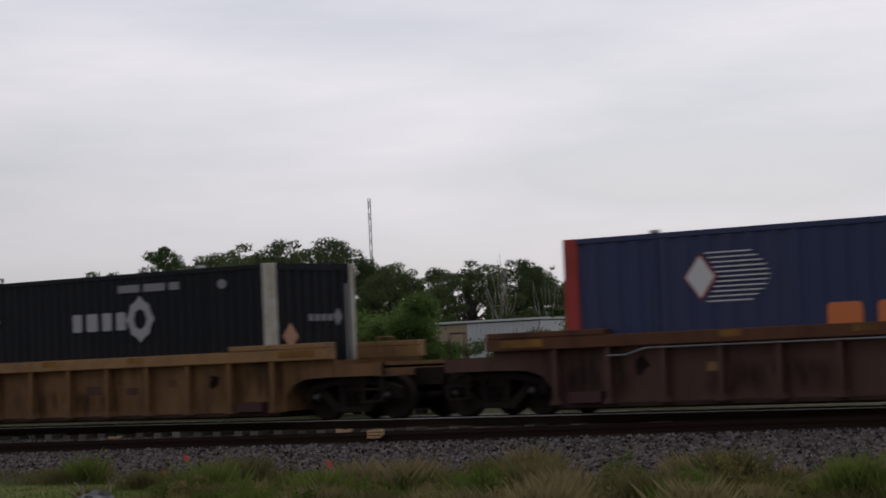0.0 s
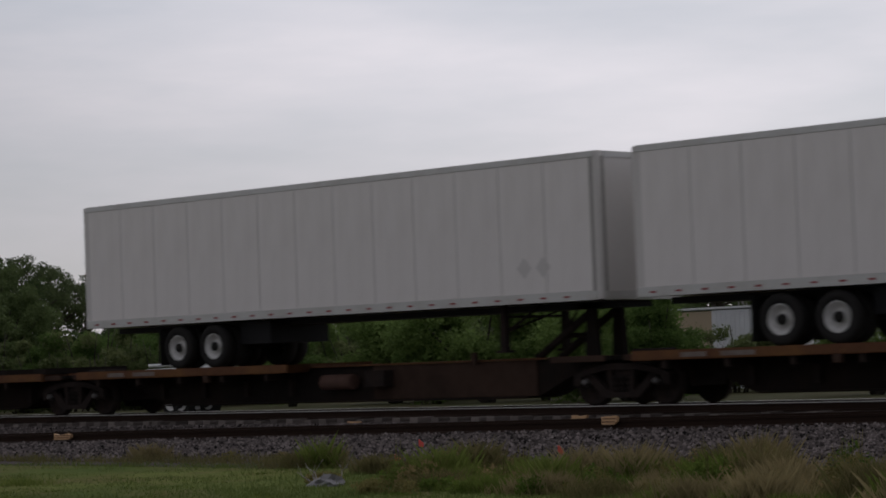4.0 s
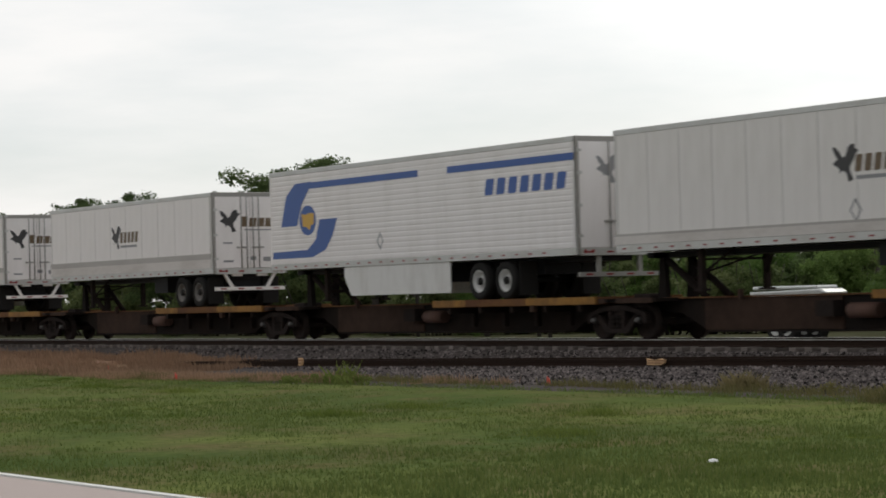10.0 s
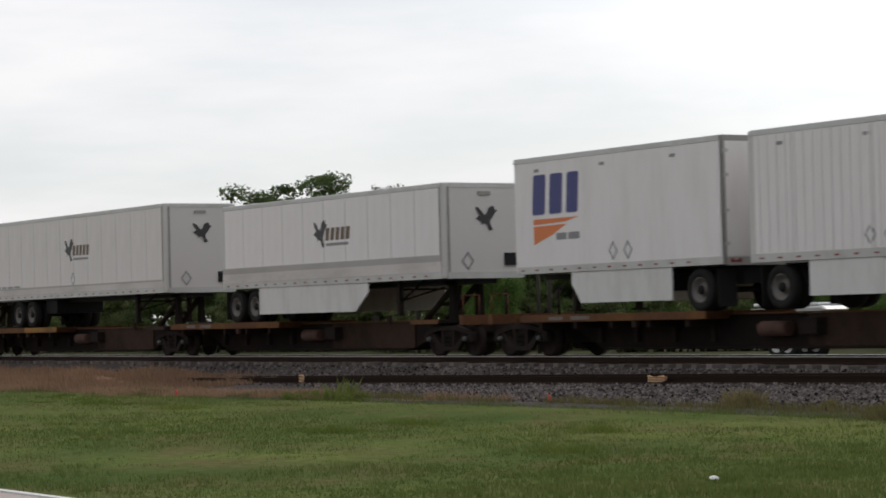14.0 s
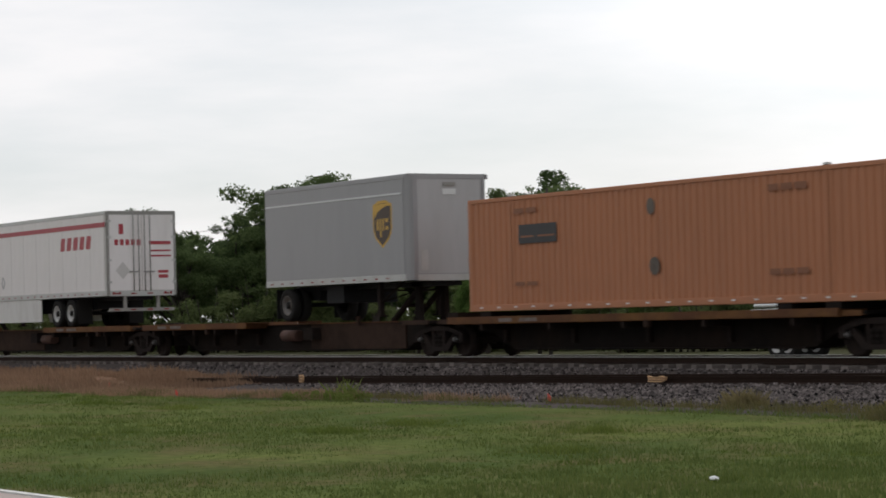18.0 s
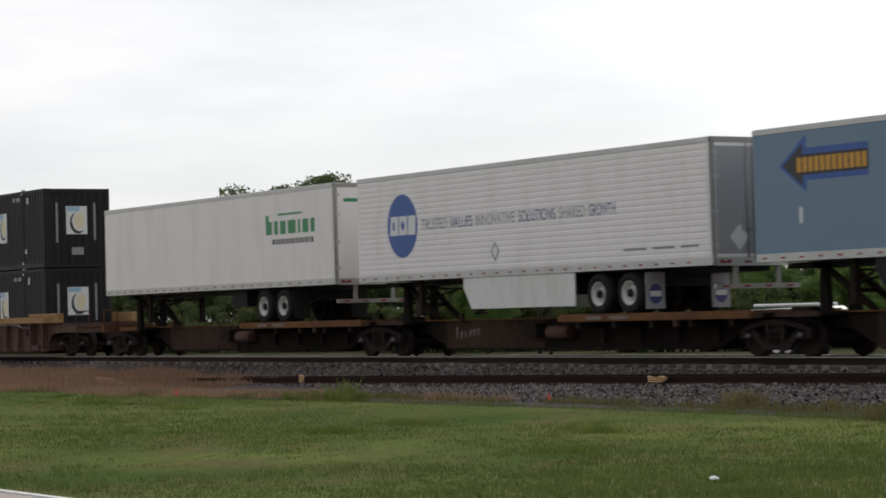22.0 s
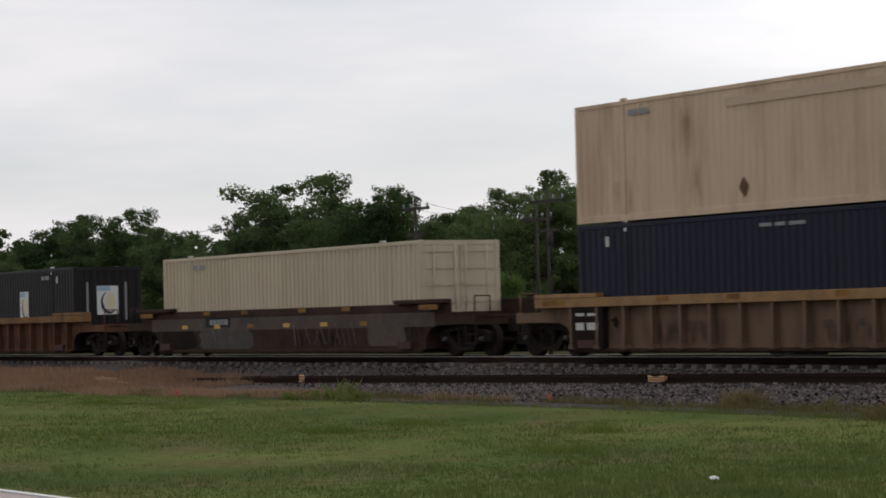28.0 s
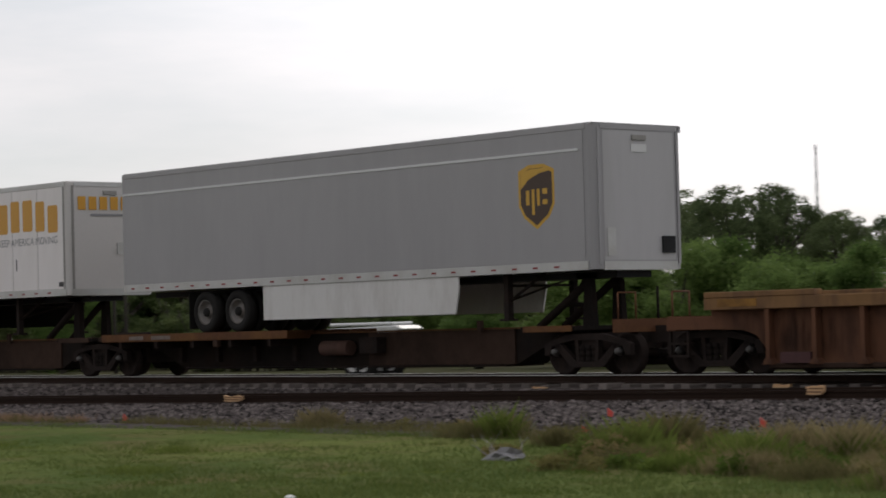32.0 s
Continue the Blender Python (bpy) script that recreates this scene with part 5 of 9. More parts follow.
def well_unit(centre, paint_mat=OCHRE, top_mat=None, first=True, last=True, half=9.78, label="well car with ribbed sides", stand_alone=True, ribs=13, graffiti=False, dark_ends=False, stakes=False):
    """A container well between two trucks. z = 0 at the railhead."""
    t = thing("well_car", label, "railway car", "well cars")
    e = half - 0.06
    a = 8.32
    top_mat = top_mat or paint_mat
    er = e if stand_alone or first else half - 0.58
    el = e if stand_alone or last else half - 0.58
    side = [(-a, 0.20), (a, 0.20), (a + 0.08, 0.50), (a + 0.30, 0.74), (a + 0.62, 0.84), (er, 0.86), (er, 1.30), (-el, 1.30), (-el, 0.86), (-a - 0.62, 0.84), (-a - 0.30, 0.74), (-a - 0.08, 0.50)]
    for y in (-1, 1):
        ya, yb = sorted((y * 1.335, y * 1.305))
        bm = bmesh.new()
        prism(bm, side, ya, yb)
        part("side_plate", bm, paint_mat, t)
        ya, yb = sorted((y * (1.36 if graffiti else 1.54), y * 1.30))
        boxpart("top_chord", (-el, er, ya, yb, 1.215, 1.44), top_mat, t, bevel=0.012)
        boxpart("bottom_chord", (-a + 0.05, a - 0.05, min(y * 1.42, y * 1.30), max(y * 1.42, y * 1.30), 0.13, 0.22), GRIMEBROWN, t, bevel=0.012)
        for s in (-1, 1):
            x0, x1 = sorted((s * (a - 1.25), s * ((er if s > 0 else el) - 0.01)))
            boxpart("end_cap_plate", (x0, x1, min(y * 1.55, y * 1.30), max(y * 1.55, y * 1.30), 1.442, 1.55), top_mat, t, bevel=0.012)

        def rib():
            bm = bmesh.new()
            box(bm, -0.024, 0.024, -0.17, 0.0, 0.30, 1.213)
            box(bm, -0.045, 0.045, -0.185, -0.165, 0.30, 1.213)
            prism(bm, [(-0.12, 0.20), (0.12, 0.20), (0.06, 0.31), (-0.06, 0.31)], -0.20, 0.0)
            return mesh_of("rib", bm, paint_mat)
        if not graffiti and y < 0:
            for i in range(ribs + 2):
                x = -a + 0.12 + (2 * a - 0.24) * i / (ribs + 1)
                part("rib", shared("rib" + paint_mat.name, rib), None, t, at=Matrix.Translation((x, y * 1.338, 0)) @ (Matrix.Rotation(math.pi, 4, "Z") if y > 0 else Matrix()))
    if paint_mat is BROWNCAR:
        bm = bmesh.new()
        run = [(-7.0, 1.06), (-6.6, 1.06), (-6.2, 1.17), (6.0, 1.17), (6.4, 1.06), (7.0, 1.06)]
        for (p, q), (u, v) in zip(run, run[1:]):
            rod(bm, (p, -1.545, q), (u, -1.545, v), 0.016, 6)
        part("brake_pipe", bm, GALV, t, "thin grey pipe along the wall")
    boxpart("well_floor", (-a + 0.02, a - 0.02, -1.33, 1.33, 0.10, 0.185), SILL, t)
    for s in (-1, 1):
        x0, x1 = sorted((s * a, s * (a + 0.08)))
        boxpart("bulkhead", (x0, x1, -1.33, 1.33, 0.22, 1.20), paint_mat, t)
        ee = er if s > 0 else el
        x0, x1 = sorted((s * (a + 0.09), s * (ee - 0.02)))
        boxpart("end_deck", (x0, x1, -1.33, 1.33, 0.90, 0.98), SILL, t)
        boxpart("safety_stripe", (min(s * (ee - 1.3), s * (ee - 0.35)), max(s * (ee - 1.3), s * (ee - 0.35)), -1.549, -1.541, 1.27, 1.41), YELLOWEDGE, t)
        for x in (1.6, 4.2):
            boxpart("safety_stripe", (min(s * x, s * (x + 0.45)), max(s * x, s * (x + 0.45)), -1.549, -1.541, 1.30, 1.42), YELLOWEDGE, t)
        solo = stand_alone or (first and s > 0) or (last and s < 0)
        if solo:
            x0, x1 = sorted((s * e, s * (e + 2.0)))
            boxpart("draft_sill", (x0, x1, -0.28, 0.28, 0.64, 0.98), DARK, t)
            x0, x1 = sorted((s * (e + 0.95), s * (e + 1.15)))
            boxpart("end_beam", (x0, x1, -1.30, 1.30, 0.84, 1.12), paint_mat, t)
            x0, x1 = sorted((s * e, s * (e + 1.15)))
            boxpart("walkway", (x0, x1, -1.25, 1.25, 1.00, 1.05), SILL, t)
            boxpart("side_sill", (x0, x1, -1.33, -1.20, 0.86, 1.10), paint_mat, t)
            bm = bmesh.new()
            for y in (-1.26, -0.78):
                rod(bm, (s * (e + 1.05), y, 1.12), (s * (e + 1.05), y, 1.60), 0.02, 6)
            rod(bm, (s * (e + 1.05), -1.26, 1.60), (s * (e + 1.05), -0.78, 1.60), 0.02, 6)
            part("grab_rail", bm, paint_mat, t)
            x0, x1 = sorted((s * (e + 1.9), s * (e + 2.25)))
            boxpart("coupler", (x0, x1, -0.19, 0.19, 0.66, 0.98), DARK, t, "dark knuckle coupler", bevel=0.04)
            bm = bmesh.new()
            for xx in (0.62, 1.08):
                box(bm, min(s * (e + xx), s * (e + xx + 0.05)), max(s * (e + xx), s * (e + xx + 0.05)), -1.30, -1.24, 0.34, 0.86)
            for zz in (0.34, 0.58):
                box(bm, min(s * (e + 0.6), s * (e + 1.15)), max(s * (e + 0.6), s * (e + 1.15)), -1.31, -1.16, zz, zz + 0.04)
            part("sill_step", bm, DARK, t, "dark hanging step")
            truck(t, s * (half + 0.12))
        else:
            x0, x1 = sorted((s * (ee - 0.10), s * (ee + 0.05)))
            boxpart("end_post", (x0, x1, -1.50, -1.36, 0.87, 1.66), paint_mat, t, bevel=0.01)
            boxpart("sooty_end_plate", (min(s * (ee - 0.85), s * (ee - 0.12)), max(s * (ee - 0.85), s * (ee - 0.12)), -1.352, -1.336, 0.90, 1.28), SILL, t, "oily black side plate")
            boxpart("brake_box", (min(s * (ee + 0.06), s * (ee + 0.36)), max(s * (ee + 0.06), s * (ee + 0.36)), -0.95, -0.45, 0.95, 1.48), DARK, t, bevel=0.02)
            x0, x1 = sorted((s * (half - 0.70), s * (half + 0.02)))
            boxpart("joint_casting", (x0, x1, -0.30, 0.30, 0.80, 1.20), DARK, t, bevel=0.03)
            if s > 0:
                truck(t, half)
        if stakes:
            x = s * (ee + (0.75 if solo else -0.45))
            for dx in (0.0, 0.34):
                boxpart("stake", (x + dx - 0.04, x + dx + 0.04, -1.30, -1.22, 1.05, 2.0), paint_mat, t)
            if solo:
                boxpart("brake_stand", (x + s * 0.5 - 0.22, x + s * 0.5 + 0.22, -0.9, -0.6, 1.35, 1.72), paint_mat, t)
        if dark_ends and not (dark_ends == "joint" and solo):
            x0, x1 = sorted((s * (a - 0.20), s * (a - 1.45)))
            dusty = paint_mat is TANCAR
            y0 = -1.512 if dusty else -1.40
            boxpart("number_panel", (x0, x1, y0, -1.340, 0.225, 1.213), SILL if dusty else WELLDARK, t, "grimy black reporting panel")
            flat_mark(t, "panel_bars", bars(x0 + 0.14, x1 - 0.18, 0.66, 0.84, 3, 2) + bars(x0 + 0.14, x1 - 0.3, 1.0, 1.07, 4, 2) if dusty else [rect(x0 + 0.12, x0 + 0.30, 0.98, 1.04), rect(x0 + 0.15, x1 - 0.12, 0.78, 0.81)], BULKWHITE if dusty else GRAFDULL, "", y0 - 0.004)
        boxpart("jacking_pad", (min(s * 7.2, s * 7.9), max(s * 7.2, s * 7.9), -1.53, -1.34, 0.225, 0.42), MAROONPAD, t)
    for i, (x, w, z0, z1) in enumerate(((-a + 0.7, 1.5, 0.24, 1.28), (a - 0.7, 1.5, 0.24, 1.28), (-a * 0.45, 1.9, 0.23, 0.9), (a * 0.3, 2.3, 0.23, 0.8))):
        flat_mark(t, "oil_film", [rect(x - w, x + w, z0, z1)], CARSTAIN, "dark oily film", -1.3375 - 0.0003 * i)
    if not graffiti:
        # sooty jacking marks, stencils and wear on the panels
        r = random.Random(int(abs(centre) * 10))
        step = (2 * a - 0.24) / (ribs + 1)
        for i in range(ribs + 1):
            x = -a + 0.12 + step * (i + 0.5)
            if i in (1, ribs - 1) and r.random() < 0.6:
                n = 9
                flat_mark(t, "soot_patch", [[(x + 0.20 * math.cos(6.283 * k / n) * r.uniform(0.35, 1.2), 0.85 + 0.17 * math.sin(6.283 * k / n) * r.uniform(0.35, 1.2)) for k in range(n)]], SILL, "dark soot patch", -1.339)
            elif r.random() < 0.22:
                z = r.uniform(0.55, 1.0)
                w = r.uniform(0.10, 0.24)
                flat_mark(t, "stencil_mark", [rect(x - w, x + w, z, z + r.uniform(0.08, 0.2))], r.choice((RUSTSTAIN, BROWNCAR, GRAFTAN)), "faded stencil", -1.339)
    if graffiti:
        r = random.Random(9)
        boxpart("upper_band", (-8.9, 8.9, -1.348, -1.3365, 0.82, 1.213), GRAFTAN, t, "worn tan and grey upper wall")
        for x0, x1, z0, z1, mat in ((-5.4, -1.6, 0.24, 0.82, GRAFDULL), (-2.6, -1.2, 0.9, 1.2, GRAFDULL), (-1.2, 0.4, 0.26, 0.82, GRIMEBROWN), (5.2, 7.4, 0.30, 1.2, GRAFTAN), (-8.2, -5.6, 0.26, 0.8, SILL)):
            n, cx, cz = 14, (x0 + x1) / 2, (z0 + z1) / 2
            pts = [(cx + (x1 - x0) / 2 * max(-1, min(1, 1.35 * math.cos(6.283 * k / n))) * r.uniform(0.9, 1.05), cz + (z1 - z0) / 2 * max(-1, min(1, 1.35 * math.sin(6.283 * k / n)))) for k in range(n)]
            flat_mark(t, "graffiti", [pts], mat, "worn patch of faded graffiti", -1.3495 - 0.0004 * r.random())
        for k in range(22):
            # long thin runs of faded spray paint
            x, z0, w = (-5.2 + 0.32 * k) if k < 9 else (1.0 + 0.30 * (k - 9)), r.uniform(0.28, 0.45), r.uniform(0.03, 0.055)
            dx, z1 = r.uniform(-0.35, 0.35), r.uniform(0.85, 1.2)
            flat_mark(t, "spray_stroke", [[(x, z0), (x + w, z0), (x + dx + w, z1), (x + dx, z1)]], GRAFTAN if k % 3 else GRAFPALE, "thin faded spray-paint stroke", -1.3505)
        boxpart("number_panel", (-4.9, -3.2, -1.354, -1.349, 0.92, 1.24), BLACK, t, "black reporting panel")
        flat_mark(t, "number_bars", bars(-4.6, -3.35, 0.99, 1.16, 6, 6), GREYMARK, "", -1.358)
        for i in range(6):
            boxpart("reflector_plate", (-6.6 + i * 2.3, -6.2 + i * 2.3, -1.36, -1.3545, 0.88, 1.0), YELLOWEDGE if i % 3 == 2 else GOLDMARK, t)
    rolling(t, centre, 0.0)
    return t


BRONZEMARK = paint("bronze_lettering", (0.13, 0.085, 0.045), 0.45, vary=0.15)


def zl(z, base=DECK_Z):
    """A height over the railhead, in the space of a thing that stands at base."""
    return z - base


# ---- well cars at the head of the train ----
head = well_unit(412.9, BROWNCAR, RUSTCAR, label="brown ribbed well car carrying a blue container")
for px, pz, pw, ph in ((-1.45, 0.55, 0.55, 0.62), (-5.05, 0.72, 0.34, 0.16), (3.4, 0.6, 0.5, 0.5)):
    boxpart("data_panel", (px, px + pw, -1.352, -1.337, pz, pz + ph), TANTOP, head, "faded tan data panel")
well_unit(389.6, OCHRE, TANTOP, label="ochre ribbed well car carrying a black container")
well_unit(365.4, OCHRE, TANTOP, label="ochre ribbed well car carrying a black container with scrawled wall")
well_unit(341.3, OCHRE, TANTOP, label="ochre ribbed well car carrying a black container")


def blue_mark(c):
    h = c["half"]
    flat_mark(c, "diamond", [diamond(h - 13.22, 2.07, 0.34, 0.42)], CREDPOST, "red edge of the diamond emblem", -W - 0.012)
    flat_mark(c, "diamond", [diamond(h - 13.23, 2.07, 0.295, 0.375)], WHITEMARK, "white diamond emblem", -W - 0.015)
    lines = []
    for i in range(11):
        z = 1.62 + i * 0.085
        lines.append(rect(h - 12.86 - abs(z - 2.05) * 0.6, h - 12.25 + 0.42 * math.cos((i - 5) * 0.28), z, z + 0.024))
    flat_mark(c, "emblem_lines", lines, WHITEMARK, "fine white speed lines", -W - 0.012)


c = container("royal blue corrugated container with red end posts in a well car", 421.0, 404.85, 0.30, body=CPACER, posts=CREDPOST, fine=False)
blue_mark(c)
flat_mark(c, "name_shapes", blocks(c["half"] - 10.75, c["half"] - 3.2, 0.70, 1.50, [1, 1, 1, 1, 1, 1.2, 1, 1]), ORANGEMARK, "orange name shapes on the blue wall", -W - 0.012)


def black_post_container(right, left, scrawl):
    c = container("black corrugated container with cream corner posts" + (", scrawled with graffiti" if scrawl else " in a well car"), right, left, 0.30, body=CUMAX, posts=POSTWHITE)
    h = c["half"]
    y = -W - 0.012
    flat_mark(c, "name_shapes", blocks(h - 5.75, h - 4.15, 1.72, 2.10, [1, 1.2, 1, 1], 0.3), PALEMARK, "white name shapes", y)
    rg = []
    for k in range(24):
        (ro, ri, a0), (so, si, a1) = [(0.40 + 0.045 * math.cos(8 * q) + 0.05 * abs(math.cos(2 * q)), 0.21 + 0.02 * math.cos(8 * q), q) for q in (k * math.pi / 12, (k + 1) * math.pi / 12)]
        rg.append([(h - 3.72 + 0.85 * ro * math.cos(a0), 1.93 + ro * math.sin(a0)), (h - 3.72 + 0.85 * so * math.cos(a1), 1.93 + so * math.sin(a1)),
                   (h - 3.72 + 0.85 * si * math.cos(a1), 1.93 + si * math.sin(a1)), (h - 3.72 + 0.85 * ri * math.cos(a0), 1.93 + ri * math.sin(a0))])
    flat_mark(c, "ring_emblem", rg, PALEMARK, "white scalloped ring emblem", y)
    flat_mark(c, "placard", [diamond(h - 8.3, 2.05, 0.21, 0.25)], WHITEMARK, "white diamond placard", y)
    flat_mark(c, "number_bars", bars(h - 4.35, h - 2.55, 2.50, 2.66, 2, 3), GREYMARK, "", y)
    flat_mark(c, "door_data", [disc(h - 1.35, 2.55, 0.13, 0.10, 10)], GREYMARK, "", y)
    flat_mark(c, "door_data", [disc(-h + 1.35, 2.55, 0.11, 0.10, 10)], GREYMARK, "", y)
    end_mark(c, "end_name_shapes", [rect(-0.2 + 0.2 * k, -0.06 + 0.2 * k, 1.72, 1.86) for k in range(4)] + [diamond(0.72, 1.80, 0.15, 0.19)], GREYMARK, h + 0.004)
    end_mark(c, "end_placard", [diamond(-0.78, 1.42, 0.24, 0.28)], FADEDORANGE, h + 0.004)
    end_mark(c, "end_number_bars", [rect(0.98, 1.06, 0.6, 2.5)], GREYMARK, h + 0.004)
    if scrawl:
        r = random.Random(3)
        polys = []
        for i in range(11):
            x, z = -h + 2.4 + i * 0.25, 1.25 + 0.25 * math.sin(i * 1.7)
            a = r.uniform(0.8, 2.2)
            for w in (0.0, 1.1):
                p, q = (x, z), (x + 0.55 * math.cos(a + w), z + 0.55 * math.sin(a + w))
                polys.append([p, (p[0] + 0.045, p[1]), (q[0] + 0.045, q[1]), q])
        flat_mark(c, "graffiti", polys, GREYMARK, "thin white scrawled graffiti", y)
    return c


black_post_container(397.69, 381.54, False)
black_post_container(373.5, 357.35, True)
black_post_container(349.4, 333.25, False)

# ---- five-platform spine car: plain trailers, an empty platform, a blue container ----
for i, (r, l, load, k) in enumerate(((326.8, 309.5, "nose_right", 326.6), (309.5, 292.2, "nose_right", 308.0), (292.2, 274.9, "nose_right", 291.0), (274.9, 257.6, "box", None), (257.6, 240.3, "box", None))):
    spine_unit(r, l, load, RUSTEDGE, first=i == 0, last=i == 4, hitch_at=k, label=("empty spine car platform with a rusty deck" if i == 3 else "grimy spine car platform with a rusty deck"))
t = trailer("plain white box trailer with dull grey patches and brown edges", 327.56, 311.4, wall="smooth", body=WHITE2, post=GREYPOST, toprail=GREYPOST, skirt=None)
flat_mark(t, "repair_patch", [rect(-5.2, -4.6, 1.25, 3.7), rect(3.2, 3.9, 1.25, 3.75), rect(5.7, 6.5, 1.5, 3.2)], SEAM, "dull grey repair patches", -W - 0.011)
flat_mark(t, "number_bars", bars(t["half"] - 1.9, t["half"] - 0.45, 1.30, 1.42, 5, 2), DARKMARK)
end_mark(t, "nose_number_bars", [rect(1.02, 1.10, 2.1, 3.7)], GREYMARK, t["half"] + 0.02)
end_mark(t, "nose_vent", [rect(-0.15, 0.25, 2.86, 3.02)], DARKMARK, t["half"] + 0.02)
trailer("plain white box trailer with vertical wall seams", 309.0, 292.9, body=WHITE2)
t = trailer("pale grey white box trailer with vertical wall seams", 292.0, 275.84, body=WHITE2)
end_mark(t, "nose_vent", [rect(-0.15, 0.25, 2.86, 3.02)], DARKMARK, t["half"] + 0.02)
flat_mark(t, "placard", [diamond(6.1, 1.75, 0.2, 0.22), diamond(6.6, 1.75, 0.2, 0.22)], SEAM)
c = container("royal blue corrugated container with red end posts on a spine car", 256.1, 239.85, DECK_Z + 0.25, height=2.98, body=CPACER, posts=CREDPOST, fine=False)
blue_mark(c)
hh = c["half"]
flat_mark(c, "name_shapes", blocks(hh - 10.92, hh - 10.45, 1.22, 1.86, [1.0]) + blocks(hh - 10.40, hh - 8.95, 1.22, 1.68, [1, 1, 1, 1]) + blocks(hh - 8.72, hh - 8.25, 1.22, 1.86, [1.0]) + blocks(hh - 8.18, hh - 5.05, 1.22, 1.68, [1, 1, 1, 1, 1, 1, 1, 0.4, 1]), PALEMARK, "pale serif name shapes", -W - 0.012)
words_mark(c, "53", hh - 1.24, hh - 0.76, 2.00, 0.38, WHITEMARK, "white numerals 53")
for x0, x1, z0, z1 in ((hh - 1.27, hh - 0.75, 1.44, 1.84), (hh - 8.27, hh - 7.77, 2.40, 2.73), (hh - 3.15, hh - 2.35, 2.46, 2.55)):
    flat_mark(c, "data_plate", [rect(x0, x1, z0, z1)], SEAM, "white data plate", -W - 0.012)
words_mark(c, "53", -0.42, 0.02, 2.02, 0.36, WHITEMARK, "white numerals 53", x_end=hh + 0.006)
for y0, y1, z0, z1 in ((-0.42, 0.12, 1.42, 1.80), (-0.30, 0.16, 0.74, 1.00)):
    end_mark(c, "end_plate", [rect(y0, y1, z0, z1)], SEAM, hh + 0.006, "white data plate")
boxpart("red_end_post", (hh - 0.02, hh + 0.008, -W, -W + 0.10, 0.0, 2.9), CREDPOST, c)
boxpart("red_end_post", (hh - 0.02, hh + 0.008, W - 0.26, W, 0.0, 2.9), CREDPOST, c)


# ---- five platforms: parcel trailer, orange-lettered trailer, two tarped flatbeds, eagle trailer ----
def parcel_trailer(right, left, short=False, dx=0.0, dz=0.0):
    t = trailer(("short grey parcel trailer with a brown and gold shield" if short else "smooth grey parcel trailer with a brown and gold shield"), right, left, body=UPSGREY, wall="smooth",
                skirt=None if short else (5.6, 12.3, 0.80), corner=0.24, cut=0.12, rim=RIMDARK, post=UPSGREY, rail=RAILING, axles=1 if short else 2, wheels_at=1.2 if short else 3.3, toprail=UPSGREY)
    h = t["half"]
    boxpart("white_rub_rail", (-h + 0.05, h - 0.4, -W - 0.022, -W - 0.009, 3.42, 3.47), WHITEMARK, t)

    def shield(s):
        x, z, w, q = h - 1.86 + dx, zl(3.56) + dz, 0.52 * s, 0.66 * s
        return [(x - w, z + q * 0.82), (x - w * 0.4, z + q), (x + w * 0.4, z + q), (x + w, z + q * 0.82), (x + w, z - q * 0.25), (x + w * 0.72, z - q * 0.62), (x, z - q), (x - w * 0.72, z - q * 0.62), (x - w, z - q * 0.25)]
    flat_mark(t, "shield", [shield(1.0)], GOLDMARK, "gold shield edge", -W - 0.011)
    x, z = h - 1.86 + dx, zl(3.56) + dz
    inner = shield(0.88)
    flat_mark(t, "shield_field", [inner], BROWNMARK, "brown shield field", -W - 0.014)
    flat_mark(t, "shield_flash", [[(x - 0.45, z + 0.50), (x - 0.15, z + 0.57), (x + 0.2, z + 0.57), (x + 0.45, z + 0.52), (x + 0.12, z + 0.48), (x - 0.22, z + 0.36), (x - 0.45, z + 0.16)]], GOLDMARK, "gold sweep", -W - 0.017)
    flat_mark(t, "shield_shapes", [rect(x - 0.30, x - 0.20, z - 0.16, z + 0.14), rect(x - 0.13, x - 0.05, z - 0.36, z + 0.16), rect(x + 0.02, x + 0.10, z - 0.18, z + 0.16), rect(x + 0.18, x + 0.32, z - 0.16, z - 0.06), rect(x + 0.18, x + 0.32, z + 0.05, z + 0.16)], GOLDMARK, "plain gold shapes", -W - 0.018)
    end_mark(t, "nose_skin", [rect(-1.02, 1.02, zl(2.28), zl(4.86))], NOSEGREY, h + 0.0045, "grey nose skin painted paler for its light")
    end_mark(t, "nose_plate", [rect(-0.22, 0.22, 3.40, 3.56)], WHITEMARK, h + 0.02)
    boxpart("nose_hatch", (h + 0.002, h + 0.02, -0.95, -0.72, 1.32, 1.88), RAILING, t)
    return t


for i, (r, l, load, k) in enumerate(((236.7, 219.4, "nose_right", 235.9), (219.4, 202.1, "nose_right", 218.5), (202.1, 184.8, "nose_right", 201.1), (184.8, 167.4, "nose_right", 183.5), (167.4, 150.2, "nose_left", 150.9))):
    spine_unit(r, l, load, YELLOWEDGE, first=i == 0, last=i == 4, hitch_at=k, label="spine car platform with worn yellow deck edges")
parcel_trailer(236.86, 220.70)


